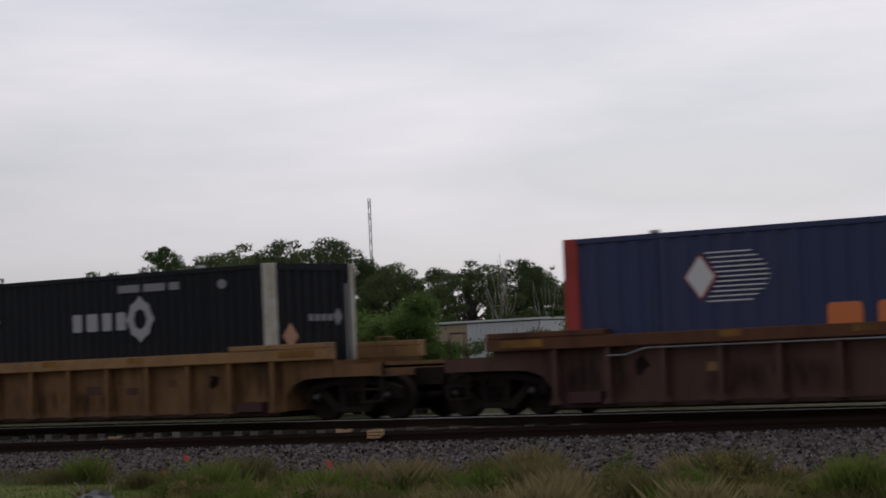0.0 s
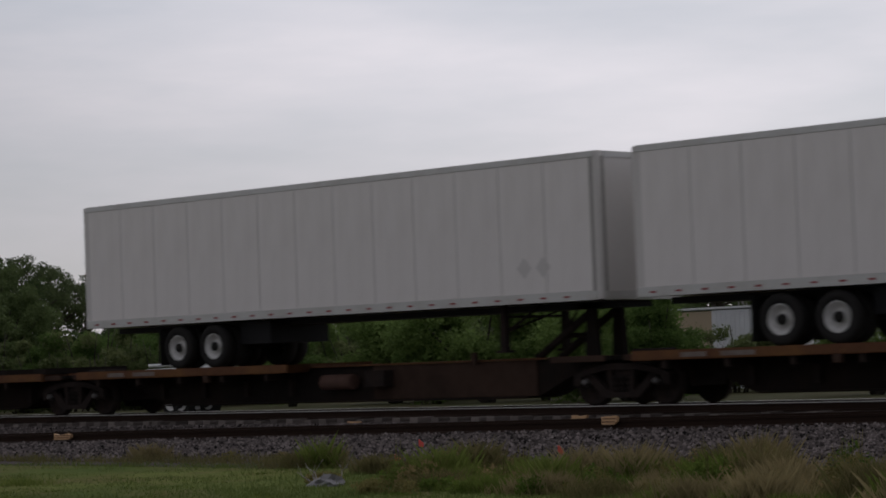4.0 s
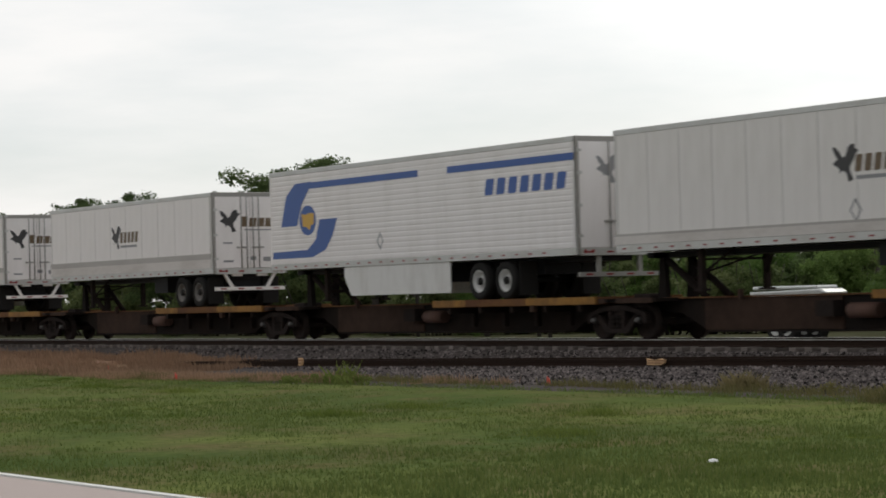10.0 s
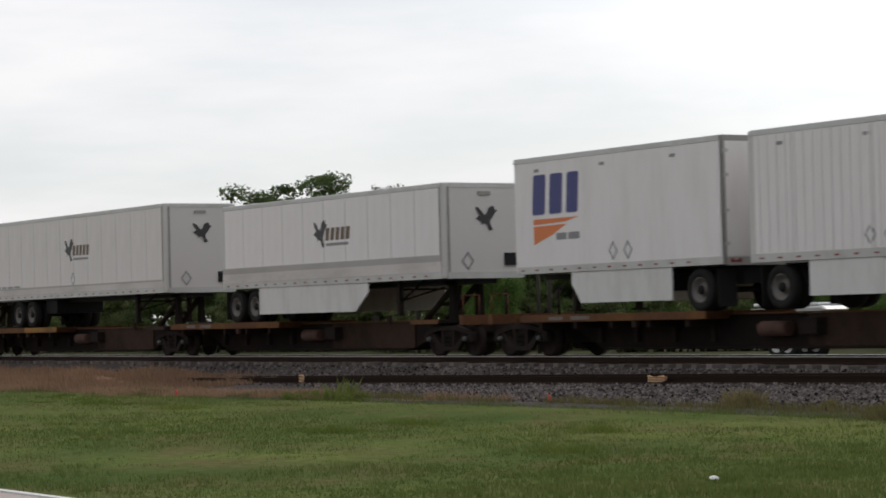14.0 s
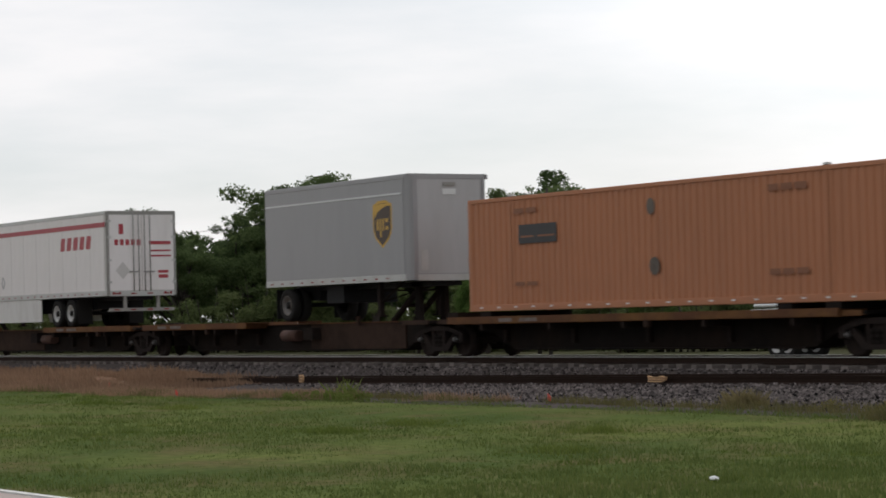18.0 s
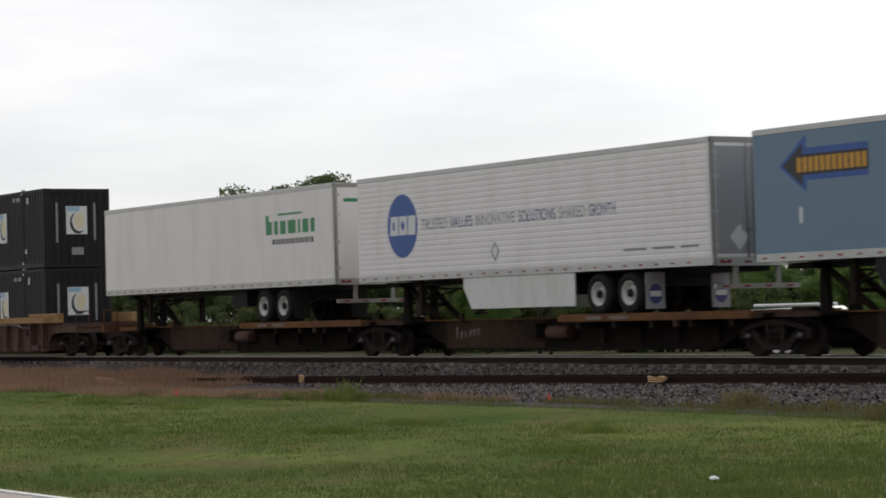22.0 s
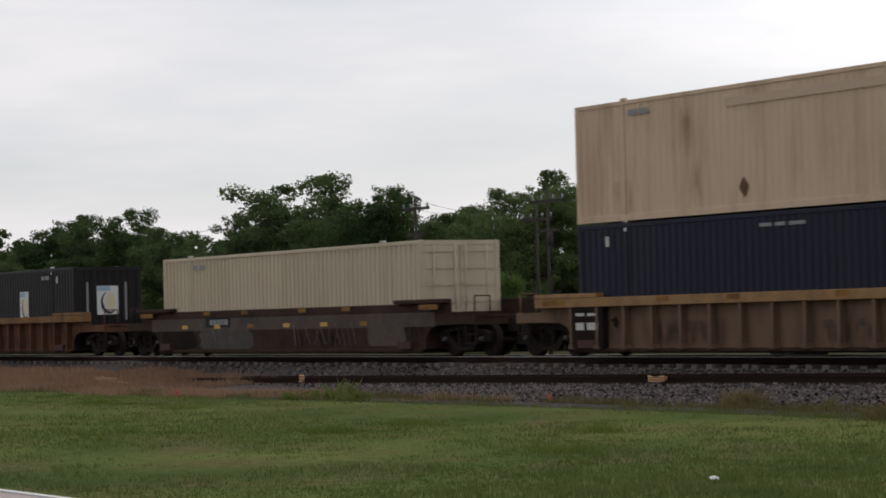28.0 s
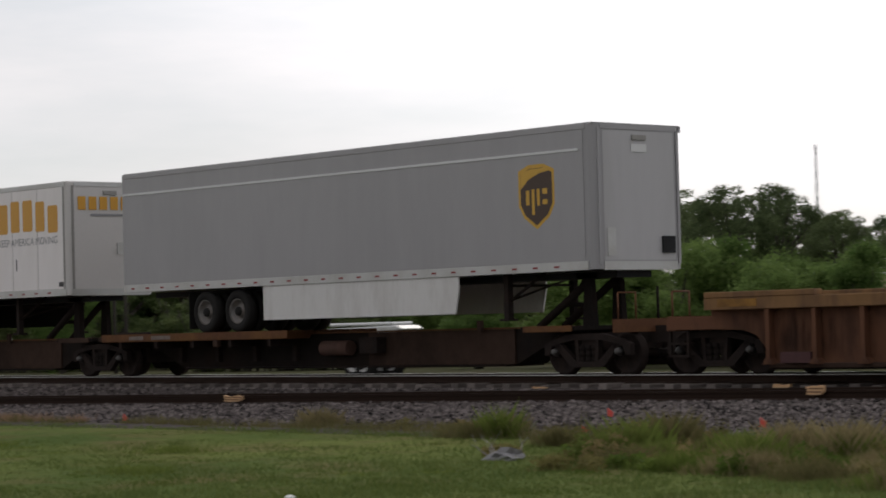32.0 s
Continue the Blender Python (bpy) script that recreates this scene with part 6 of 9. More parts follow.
def orange_letter_trailer(right, left):
    t = trailer("white seamed box trailer with arched orange letter shapes", right, left, wall="plates", skirt=(5.2, 12.6, 0.78), skirt_mat=BLACK)
    h = t["half"]
    flat_mark(t, "name_shapes", blocks(h - 4.0, h - 0.42, zl(3.72), zl(4.42), [1.4, 1, 1, 1.1, 1, 1.1], 0.16, 0.0, 0.20), AMBERMARK, "arched orange name shapes")
    words_mark(t, "WE KEEP AMERICA MOVING", h - 3.8, h - 0.45, zl(3.44), 0.20, GREYMARK, "slogan in blue-grey capitals")
    flat_mark(t, "web_bars", bars(-h + 2.1, -h + 5.0, zl(2.82), zl(3.0), 8, 2), GREYMARK)
    flat_mark(t, "handle", [rect(h - 2.45, h - 2.40, 1.75, 2.05), rect(h - 0.42, h - 0.2, 1.28, 1.40)], DARKMARK)
    end_mark(t, "nose_name_shapes", [rect(-0.98 + i * 0.33, -0.98 + i * 0.33 + 0.24, zl(4.28), zl(4.62)) for i in range(6)], AMBERMARK, h + 0.02, "orange name shapes")
    end_mark(t, "nose_bars", [rect(-0.6, 0.6, zl(4.12), zl(4.18))], GREYMARK, h + 0.02)
    boxpart("nose_vent", (h + 0.002, h + 0.03, 0.2, 0.6, 2.1, 2.4), RAILING, t)
    return t


orange_letter_trailer(219.0, 202.85)


def tarp_mesh(name, x0, x1, hl, mat, half=1.22, base=0.0, seed=1, start=0.0):
    """A tarpaulin drawn over a stack of goods; hl: its height along the load."""
    nx = 110
    n_side, n_top = 12, 16
    verts, faces = [], []
    for i in range(nx + 1):
        u = i / nx
        x = x0 + (x1 - x0) * u
        top = np.interp(u, [p for p, _ in hl], [q for _, q in hl])
        row = []
        for j in range(n_side):
            row.append((-half, base + start + (top - start) * j / n_side))
        for j in range(n_top + 1):
            v = j / n_top
            row.append((-half + 2 * half * v, base + top + 0.05 * math.sin(v * math.pi)))
        for j in range(1, n_side + 1):
            row.append((half, base + top - (top - start) * j / n_side))
        for k, (y, z) in enumerate(row):
            p = Vector((x * 1.1, y * 1.2, z * 0.8 + seed))
            d = 0.07 * noise.noise(p * 1.3) + 0.10 * (abs(noise.noise(Vector((x * 2.6 + z * 1.5, y, z * 1.7 + seed)))) - 0.2) + 0.05 * (abs(noise.noise(Vector((x * 5.0 - z * 4.0, y * 2, z * 5.0 + seed)))) - 0.2)
            edge = 1.0 if k < n_side or k > n_side + n_top else 0.6
            out = -1 if y < 0 else 1
            if k <= n_side:
                verts.append((x, y + out * 0.02 - d * edge, z))
            elif k >= n_side + n_top:
                verts.append((x, y + d * edge, z))
            else:
                verts.append((x, y, z + d * edge))
        if i == 0:
            m = len(row)
    for i in range(nx):
        for j in range(m - 1):
            faces.append((i * m + j, (i + 1) * m + j, (i + 1) * m + j + 1, i * m + j + 1))
    faces.append(tuple(range(m)))
    faces.append(tuple(nx * m + j for j in range(m))[::-1])
    return mesh_from(name, verts, faces, mat, True)


def flatbed(label, load_label, right, left, frame_mat, tarp, lower, heights, deck=2.12, bulk_top=3.6, rims=RIM, bulk_mat=None, load_left=0.9, lower_span=(0.0, 1.0), lower_scale=1.0):
    """A flatbed trailer with a front bulkhead and a tarped, strapped load on its deck."""
    ln = right - left
    h = ln / 2
    d = deck - DECK_Z
    t = thing("flatbed_trailer", label, "trailer", "flatbed trailers on the train")
    boxpart("deck", (-h, h, -W, W, d - 0.10, d), frame_mat, t, bevel=0.01)
    boxpart("side_rail", (-h, h, -W - 0.018, -W - 0.002, d - 0.10, d + 0.01), frame_mat, t)
    reflectors(t, [-h + 0.4 + 0.75 * i for i in range(int((ln - 0.6) / 0.75))], d - 0.045, WHITE2)
    for y in (-0.5, 0.5):
        bm = bmesh.new()
        prism(bm, [(-h + 0.2, d - 0.11), (-h + 0.2, d - 0.42), (h - 4.6, d - 0.48), (h - 2.6, d - 0.28), (h - 0.4, d - 0.24), (h - 0.4, d - 0.11)], y - 0.06, y + 0.06)
        part("main_beam", bm, frame_mat, t)
    for i in range(int(ln / 0.9)):
        boxpart("cross_beam", (-h + 0.5 + i * 0.9, -h + 0.58 + i * 0.9, -1.25, 1.25, d - 0.2, d - 0.105), DARK, t)
    bt = bulk_top - DECK_Z
    bmat = bulk_mat or frame_mat
    b = boxpart("bulkhead", (h - 0.14, h - 0.06, -W + 0.02, W - 0.02, d + 0.002, bt), bmat, t, bevel=0.01)
    for y in (-1.2, -0.62, 0.0, 0.62, 1.2):
        boxpart("bulkhead_post", (h - 0.058, h + 0.02, y - 0.05, y + 0.05, d + 0.002, bt), bmat, b)
    boxpart("bulkhead_cap", (h - 0.15, h + 0.03, -W, W, bt + 0.002, bt + 0.07), bmat, b)
    bm = bmesh.new()
    prism(bm, [(h - 0.14, d + 0.003), (h - 0.14, bt - 0.05), (h - 0.62, d + 0.003)], -W + 0.02, -W + 0.06)
    part("bulkhead_gusset", bm, bmat, b)
    if bulk_mat:
        boxpart("bulkhead_side", (h - 0.45, h - 0.145, -W + 0.0, -W + 0.05, d + 0.012, bt), bmat, b)
        boxpart("bulkhead_side", (h - 0.45, h - 0.145, W - 0.05, W, d + 0.012, bt), bmat, b)
        boxpart("bulkhead_rail", (h - 0.057, h + 0.022, -1.15, 1.15, (d + bt) / 2 - 0.04, (d + bt) / 2 + 0.04), bmat, b)
    running_gear(t, -h + 1.15, rims)
    landing_gear(t, h - 2.9, d - 0.1)
    # black block added where only a dark, shaded recess shows under the deck
    boxpart("tool_box", (-h + 3.6, -h + 5.6, -1.05, -0.6, d - 0.60, d - 0.21), BLACK, t)
    boxpart("dunnage_box", (-h + 7.2, -h + 8.3, -1.20, -0.7, d - 0.42, d - 0.21), frame_mat, t)
    rolling(t, (right + left) / 2, DECK_Z)
    lo = thing("tarped_load", load_label, "cargo", "tarped loads")
    x0, x1 = -h + load_left, h - 0.75
    part("tarpaulin", tarp_mesh("tarpaulin", x0, x1, heights, tarp, seed=right), None, lo)
    if lower:
        a, b2 = x0 + (x1 - x0) * lower_span[0], x0 + (x1 - x0) * lower_span[1]
        part("lower_tarpaulin", tarp_mesh("lower_tarpaulin", a, b2, [(u, q * lower_scale) for u, q in ((0, 0.42), (0.25, 0.50), (0.5, 0.46), (0.75, 0.58), (1, 0.44))], lower, half=1.31, seed=right + 5), None, lo, "darker tarpaulin round the foot of the load")
    n = 8
    for i in range(n):
        u = (i + 0.6) / n
        x = x0 + (x1 - x0) * u
        z = float(np.interp(u, [p for p, _ in heights], [q for _, q in heights]))
        bm = bmesh.new()
        box(bm, x - 0.035, x + 0.035, -1.385, -1.375, 0.0, z + 0.05)
        box(bm, x - 0.035, x + 0.035, -1.385, 1.334, z + 0.055, z + 0.065)
        part("strap", bm, STRAP, lo)
    bm = bmesh.new()
    for p, q in ((0.02, 0.40), (0.42, 0.62)):
        xa, xb = x0 + (x1 - x0) * p, x0 + (x1 - x0) * q
        za = float(np.interp(p, [a for a, _ in heights], [b for _, b in heights]))
        box(bm, xa, xb, -1.34, -1.25, za - 0.03, za + 0.05)
    part("edge_board", bm, LUMBER, lo, "pale wooden edge board")
    rolling(lo, (right + left) / 2, DECK_Z + d)
    return t, lo


t, lo = flatbed("maroon flatbed trailer with a front bulkhead", "load under black and green tarpaulins with straps", 202.4, 188.0, FLATRED, TARPBLACK, TARPGREEN,
                [(0, 1.34), (0.38, 1.38), (0.50, 1.48), (0.60, 1.60), (0.66, 1.45), (0.70, 1.42), (0.86, 1.56), (1, 1.50)], lower_span=(0.1, 0.68))
rag = random.Random(12)
for i in range(11):
    x, w = -6.1 + i * 0.84 + rag.uniform(-0.2, 0.2), rag.uniform(0.12, 0.34)
    bm = bmesh.new()
    prism(bm, [(x - w, 0.02), (x + w * 0.6, 0.03), (x + w, rag.uniform(0.08, 0.2)), (x + w * 0.3, rag.uniform(0.12, 0.32)), (x - w * 0.3, rag.uniform(0.08, 0.2)), (x - w * 0.8, rag.uniform(0.1, 0.26))], -1.372, -1.335)
    part("torn_wrapping", bm, WHITE2 if i % 3 else GREYMARK, lo, "torn white wrapping showing under the tarpaulin")
t, lo = flatbed("maroon flatbed trailer with a front bulkhead", "lumpy load under green tarpaulins with straps", 184.9, 170.4, FLATRED, TARPGREEN, TARPNAVY,
                [(0, 1.47), (0.30, 1.48), (0.55, 1.50), (0.62, 1.54), (0.74, 1.46), (0.86, 1.50), (1, 1.36)])
end_mark(t, "placard", [rect(-0.35, -0.05, 1.85, 2.12)], LIMEMARK, 7.25 + 0.024, "bright green placard")
end_mark(t, "faded_plates", [rect(-1.0, -0.72, 2.12, 2.24), rect(0.74, 1.0, 2.12, 2.24), rect(-0.3, 0.2, 2.30, 2.42)], GRAFTAN, 7.25 + 0.024)


def eagle_poly(x, z, s, flip=1):
    """A spread-winged dark bird as one plain silhouette."""
    pts = [(-0.50, 0.46), (-0.36, 0.44), (-0.20, 0.30), (-0.08, 0.14), (0.04, 0.20), (0.12, 0.40), (0.26, 0.50), (0.42, 0.48), (0.40, 0.38), (0.56, 0.32), (0.44, 0.22), (0.34, 0.06), (0.20, -0.10),
           (0.20, -0.22), (0.34, -0.46), (0.14, -0.52), (0.04, -0.26), (-0.10, -0.20), (-0.24, -0.28), (-0.20, -0.18), (-0.34, -0.08), (-0.50, -0.02), (-0.40, 0.06), (-0.30, 0.12), (-0.42, 0.26)]
    return [(x + flip * s * a, z + s * b) for a, b in pts]


def eagle_trailer(right, left, top=5.0, doors=True, skirt=None, logo=7.4, zlogo=3.82, body=WHITE, wheels_at=3.3):
    t = trailer("white box trailer with a black bird emblem" + (", rear doors showing" if doors else ", plain front wall showing"), right, left, top=top, body=body,
                doors_right=doors, skirt=skirt, wall="plates", rim=RIMDARK, band=True, wheels_at=wheels_at)
    tall = top > 4.8
    h = t["half"]
    z = zl(zlogo)
    flat_mark(t, "bird_emblem", [eagle_poly(h - logo - 0.55, z, 0.78)], DARKMARK, "black bird emblem")
    flat_mark(t, "name_shapes", blocks(h - logo - 0.25, h - logo + 1.15, z - 0.20, z + 0.16, [1, 1, 1, 1, 1], 0.18, 0.06), BRONZEMARK, "bronze name shapes")
    flat_mark(t, "name_bar", [rect(h - logo - 0.2, h - logo + 1.1, z - 0.36, z - 0.28)], GREYMARK)
    if tall:
        flat_mark(t, "placard", ring(h - logo - 0.25, zl(2.72), 0.27, 0.19, 0.7, 4), GREYMARK)
    if doors:
        flat_mark(t, "small_bars", bars(h - 4.3, h - 0.9, zl(2.63), zl(2.70), 3, 5), GREYMARK)
    else:
        flat_mark(t, "small_bars", bars(-h + 0.7, -h + 3.6, zl(2.53), zl(2.60), 3, 5), GREYMARK)
    x = h + 0.036
    if doors:
        end_mark(t, "door_bird_emblem", [eagle_poly(-0.72, zl(4.10) + (top - 5.0), 0.70)], DARKMARK, x, "black bird emblem")
        end_mark(t, "door_name_shapes", [rect(-0.32 + i * 0.285, -0.32 + i * 0.285 + (0.25 if i else 0.22), zl(3.92) + (top - 5.0), zl(4.20 if i else 4.24) + (top - 5.0), 0.04) for i in range(5)], BRONZEMARK, x, "bronze name shapes")
        end_mark(t, "door_bars", [rect(-0.95, -0.62, zl(3.02), zl(3.07)), rect(-0.2, 1.0, zl(3.80) + (top - 5), zl(3.84) + (top - 5))], GREYMARK, x)
        if tall:
            end_mark(t, "door_placard", ring(-0.62, zl(2.82), 0.30, 0.20, 0.75, 4), GREYMARK, x)
        end_mark(t, "door_plates", [rect(0.45, 0.72, zl(2.46), zl(2.60)), rect(-0.95, -0.6, zl(2.44), zl(2.50)), rect(0.0, 0.2, zl(2.50), zl(2.62))], GREYMARK, x)
    else:
        end_mark(t, "nose_bird_emblem", [eagle_poly(0.05, zl(4.05) + (top - 5), 0.66)], DARKMARK, h + 0.02, "black bird emblem")
        end_mark(t, "nose_placard", ring(-0.55, zl(2.55), 0.26, 0.19, 0.75, 4), GREYMARK, h + 0.02)
    return t


eagle_trailer(166.15, 149.95, logo=7.75)

# ---- five platforms: blue disc trailer, eagles, blue-striped refrigerated trailer ----
for i, (r, l, load, k) in enumerate(((146.2, 129.5, "nose_right", 145.9), (129.5, 112.1, "nose_left", 113.2), (112.1, 94.7, "nose_left", 95.7), (94.7, 77.3, "nose_left", 78.9), (77.3, 60.2, "nose_left", 61.6))):
    spine_unit(r, l, load, RUSTEDGE if i < 1 else YELLOWEDGE, first=i == 0, last=i == 4, hitch_at=k, label="spine car platform with rust and yellow deck edges")


def disc_trailer(right, left, disc_right, ribs):
    t = trailer("white " + ("ribbed refrigerated" if ribs else "smooth box") + " trailer with a blue disc and a slogan", right, left, body=WHITE, wall="ribs" if ribs else "smooth",
                doors_right=ribs, skirt=(5.5, 11.8 if not ribs else 10.6, 0.84), flap=FLAPGREY if ribs else TYRE)
    h = t["half"]
    dx = h - 3.27 if disc_right else h - 13.62
    z = zl(3.58)
    flat_mark(t, "blue_disc", [disc(dx, z, 0.80, 0.87)], BLUEMARK, "blue disc", -W - 0.012)
    for k0, wd in ((-0.66, 0.42), (-0.19, 0.42), (0.28, 0.40)):
        flat_mark(t, "disc_shape", [rect(dx + k0, dx + k0 + wd, z - 0.25, z + 0.27, 0.05)], WHITEMARK, "plain white slab", -W - 0.016)
    flat_mark(t, "disc_slit", [rect(dx - 0.50, dx - 0.40, z - 0.10, z + 0.12), disc(dx + 0.03, z + 0.01, 0.09, 0.13, 12)], BLUEMARK, "", -W - 0.019)
    spans = ((4.41, 13.81) if disc_right else (3.67, 12.60))
    ws = ("TRUSTED", "VALUES", "INNOVATIVE", "SOLUTIONS", "SHARED", "GROWTH")
    k = (spans[1] - spans[0]) / (sum(len(w) for w in ws) + 0.8 * 5)
    x = h - spans[1]
    for i, w in enumerate(ws):
        words_mark(t, w, x, x + len(w) * k * 0.98, zl(3.43), 0.30, NAVYMARK if i % 2 else GREYMARK, "slogan word in capitals")
        x += (len(w) + 0.8) * k
    flat_mark(t, "placard", ring(h - (8.15 if disc_right else 9.0), zl(2.72), 0.27, 0.18, 0.75, 4), GREYMARK)
    flat_mark(t, "small_bars", bars(-h + 0.3, -h + 3.0, zl(2.48), zl(2.54), 9, 3) if disc_right else bars(h - 3.4, h - 0.5, zl(2.52), zl(2.58), 9, 3), GREYMARK)
    if disc_right:
        flat_mark(t, "number_bars", [rect(h - 0.95, h - 0.7, zl(2.72), zl(2.9)), rect(h - 0.40, h - 0.22, zl(2.5), zl(3.05))], GREYMARK)
        end_mark(t, "nose_placard", ring(-0.72, zl(2.50), 0.30, 0.20, 0.75, 4), GREYMARK, h + 0.02)
    else:
        for y0, y1 in ((-W + 0.10, -0.02), (0.02, W - 0.10)):
            end_mark(t, "door_sheen", [rect(y0, y1, 1.3, 3.75)], UPSGREY, h + 0.034, "bare metal door skin")
        end_mark(t, "door_placard", [diamond(-0.55, zl(2.72), 0.28, 0.30)], WHITEMARK, h + 0.038)
    return t


disc_trailer(146.7, 130.5, True, False)
eagle_trailer(128.61, 112.45, logo=7.3, zlogo=3.72, body=WHITE2)


def swoosh_trailer(right, left, mat, ribs, label, name_ws, red=False):
    t = trailer(label, right, left, body=WHITE, wall="ribs" if ribs else "plates", doors_right=True, skirt=(5.9, 11.6, 0.84), post=GREYPOST)
    h = t["half"]
    if red:
        flat_mark(t, "long_stripe", [rect(h - 14.6, h - 0.05, zl(4.46), zl(4.62))], mat, "long stripe", -W - 0.018)
        flat_mark(t, "name_shapes", blocks(h - 4.0, h - 1.35, zl(3.74), zl(4.20), name_ws, 0.28, 0.10), mat, "slanted name shapes")
    else:
        flat_mark(t, "long_stripe", [rect(h - 13.9, h - 7.4, zl(4.42), zl(4.60)), rect(h - 5.9, h - 0.05, zl(4.42), zl(4.60))], mat, "long stripe", -W - 0.018)
        flat_mark(t, "name_shapes", blocks(h - 4.1, h - 0.45, zl(3.74), zl(4.16), name_ws, 0.20, 0.10), mat, "slanted name shapes")
    flat_mark(t, "swoosh", [[(h - 15.3, zl(3.36)), (h - 14.3, zl(3.36)), (h - 14.0, zl(3.98)), (h - 13.55, zl(4.38)), (h - 13.4, zl(4.62)), (h - 14.4, zl(4.60)), (h - 14.95, zl(4.25))]], mat, "swept stripe")
    flat_mark(t, "swoosh", [[(h - 15.85, zl(2.42)), (h - 13.4, zl(2.42)), (h - 12.6, zl(2.62)), (h - 12.2, zl(3.0)), (h - 11.9, zl(3.50)), (h - 12.95, zl(3.50)), (h - 13.2, zl(2.92)), (h - 13.7, zl(2.64)), (h - 15.85, zl(2.62))]], mat, "swept stripe")
    if red:
        flat_mark(t, "emblem", [rect(h - 14.15, h - 13.75, zl(2.9), zl(4.05)), disc(h - 13.95, zl(4.05), 0.2, 0.22, 14)], mat, "red emblem post")
        flat_mark(t, "emblem_dots", [disc(h - 13.95, zl(3.1 + i * 0.3), 0.1, 0.09, 10) for i in range(3)], WHITEMARK, "", -W - 0.018)
        end_mark(t, "door_name_shapes", [rect(-1.02 + i * 0.21, -1.02 + i * 0.21 + 0.14, zl(3.82), zl(4.02)) for i in range(5)], mat, h + 0.036, "red name shapes")
        end_mark(t, "door_name_bars", [rect(0.28, 1.10, zl(3.84), zl(3.96)), rect(0.35, 1.1, zl(3.6), zl(3.66)), rect(0.35, 1.1, zl(3.42), zl(3.48)), rect(0.6, 1.0, zl(2.86), zl(2.95)), rect(0.62, 0.98, zl(2.68), zl(2.8)), rect(-0.85, -0.68, zl(4.2), zl(4.55))], mat, h + 0.036)
        end_mark(t, "door_placard", [diamond(-0.72, zl(2.95), 0.27, 0.30)], SEAM, h + 0.036)
    else:
        flat_mark(t, "yellow_disc", [disc(h - 13.65, zl(3.50), 0.50, 0.44)], BLUEMARK, "blue ring", -W - 0.013)
        flat_mark(t, "yellow_disc", [[(h - 13.65 + a, zl(3.50) + b) for a, b in ((-0.38, 0.20), (-0.12, 0.17), (0.16, 0.22), (0.38, 0.19), (0.36, -0.12), (0.20, -0.14), (0.10, -0.30), (-0.06, -0.20), (-0.30, -0.17), (-0.34, -0.02))]], GOLDMARK, "gold shield", -W - 0.017)
        end_mark(t, "door_emblem", [eagle_poly(-0.35, zl(4.2), 0.7)], GREYMARK, h + 0.036)
    flat_mark(t, "placard", ring(h - 9.5, zl(2.75), 0.26, 0.16, 0.7, 4), GREYMARK)
    return t


swoosh_trailer(110.88, 94.8, BLUEMARK, True, "white ribbed trailer with blue swept stripes and gold disc", [1, 1, 1, 1, 1, 1, 1])
eagle_trailer(90.96, 77.9, top=4.64, logo=6.75, zlogo=3.48, wheels_at=1.15)
eagle_trailer(73.43, 60.55, top=4.70, logo=6.75, zlogo=3.48, skirt=(3.9, 9.9, 0.80), wheels_at=1.3)

# ---- three platforms: tarped flatbed and four short trailers ----
for i, (r, l, load, k) in enumerate(((56.6, 38.7, "nose_right", 55.6), (38.7, 20.1, "nose_right", 37.0), (20.1, 1.4, "nose_right", 18.2))):
    spine_unit(r, l, load, RUSTEDGE, first=i == 0, last=i == 2, hitch_at=k, label="spine car platform with rusty deck edges")
t, lo = flatbed("rusty flatbed trailer with a white lettered bulkhead", "load under green and navy tarpaulins with straps", 57.6, 43.5, FLATRUST, TARPGREEN, TARPNAVY,
                [(0, 1.98), (0.25, 2.0), (0.55, 2.08), (0.66, 2.02), (0.78, 1.94), (0.9, 1.84), (1, 1.55)], deck=2.22, bulk_top=3.62, bulk_mat=BULKWHITE, lower_scale=2.05)
end_mark(t, "bulkhead_bars", [rect(-0.97 + i * 0.60, -0.87 + i * 0.60, 2.06, 2.34, 0.05) for i in range(4)] + [rect(-0.94 + i * 0.60, -0.87 + i * 0.60, 1.54, 1.80) for i in range(4)], GREYPOST, 7.05 + 0.026, "dark stencilled bars")
end_mark(t, "placard", [rect(0.20, 0.45, 1.28, 1.50)], LIMEMARK, 7.05 + 0.03, "lime placard")


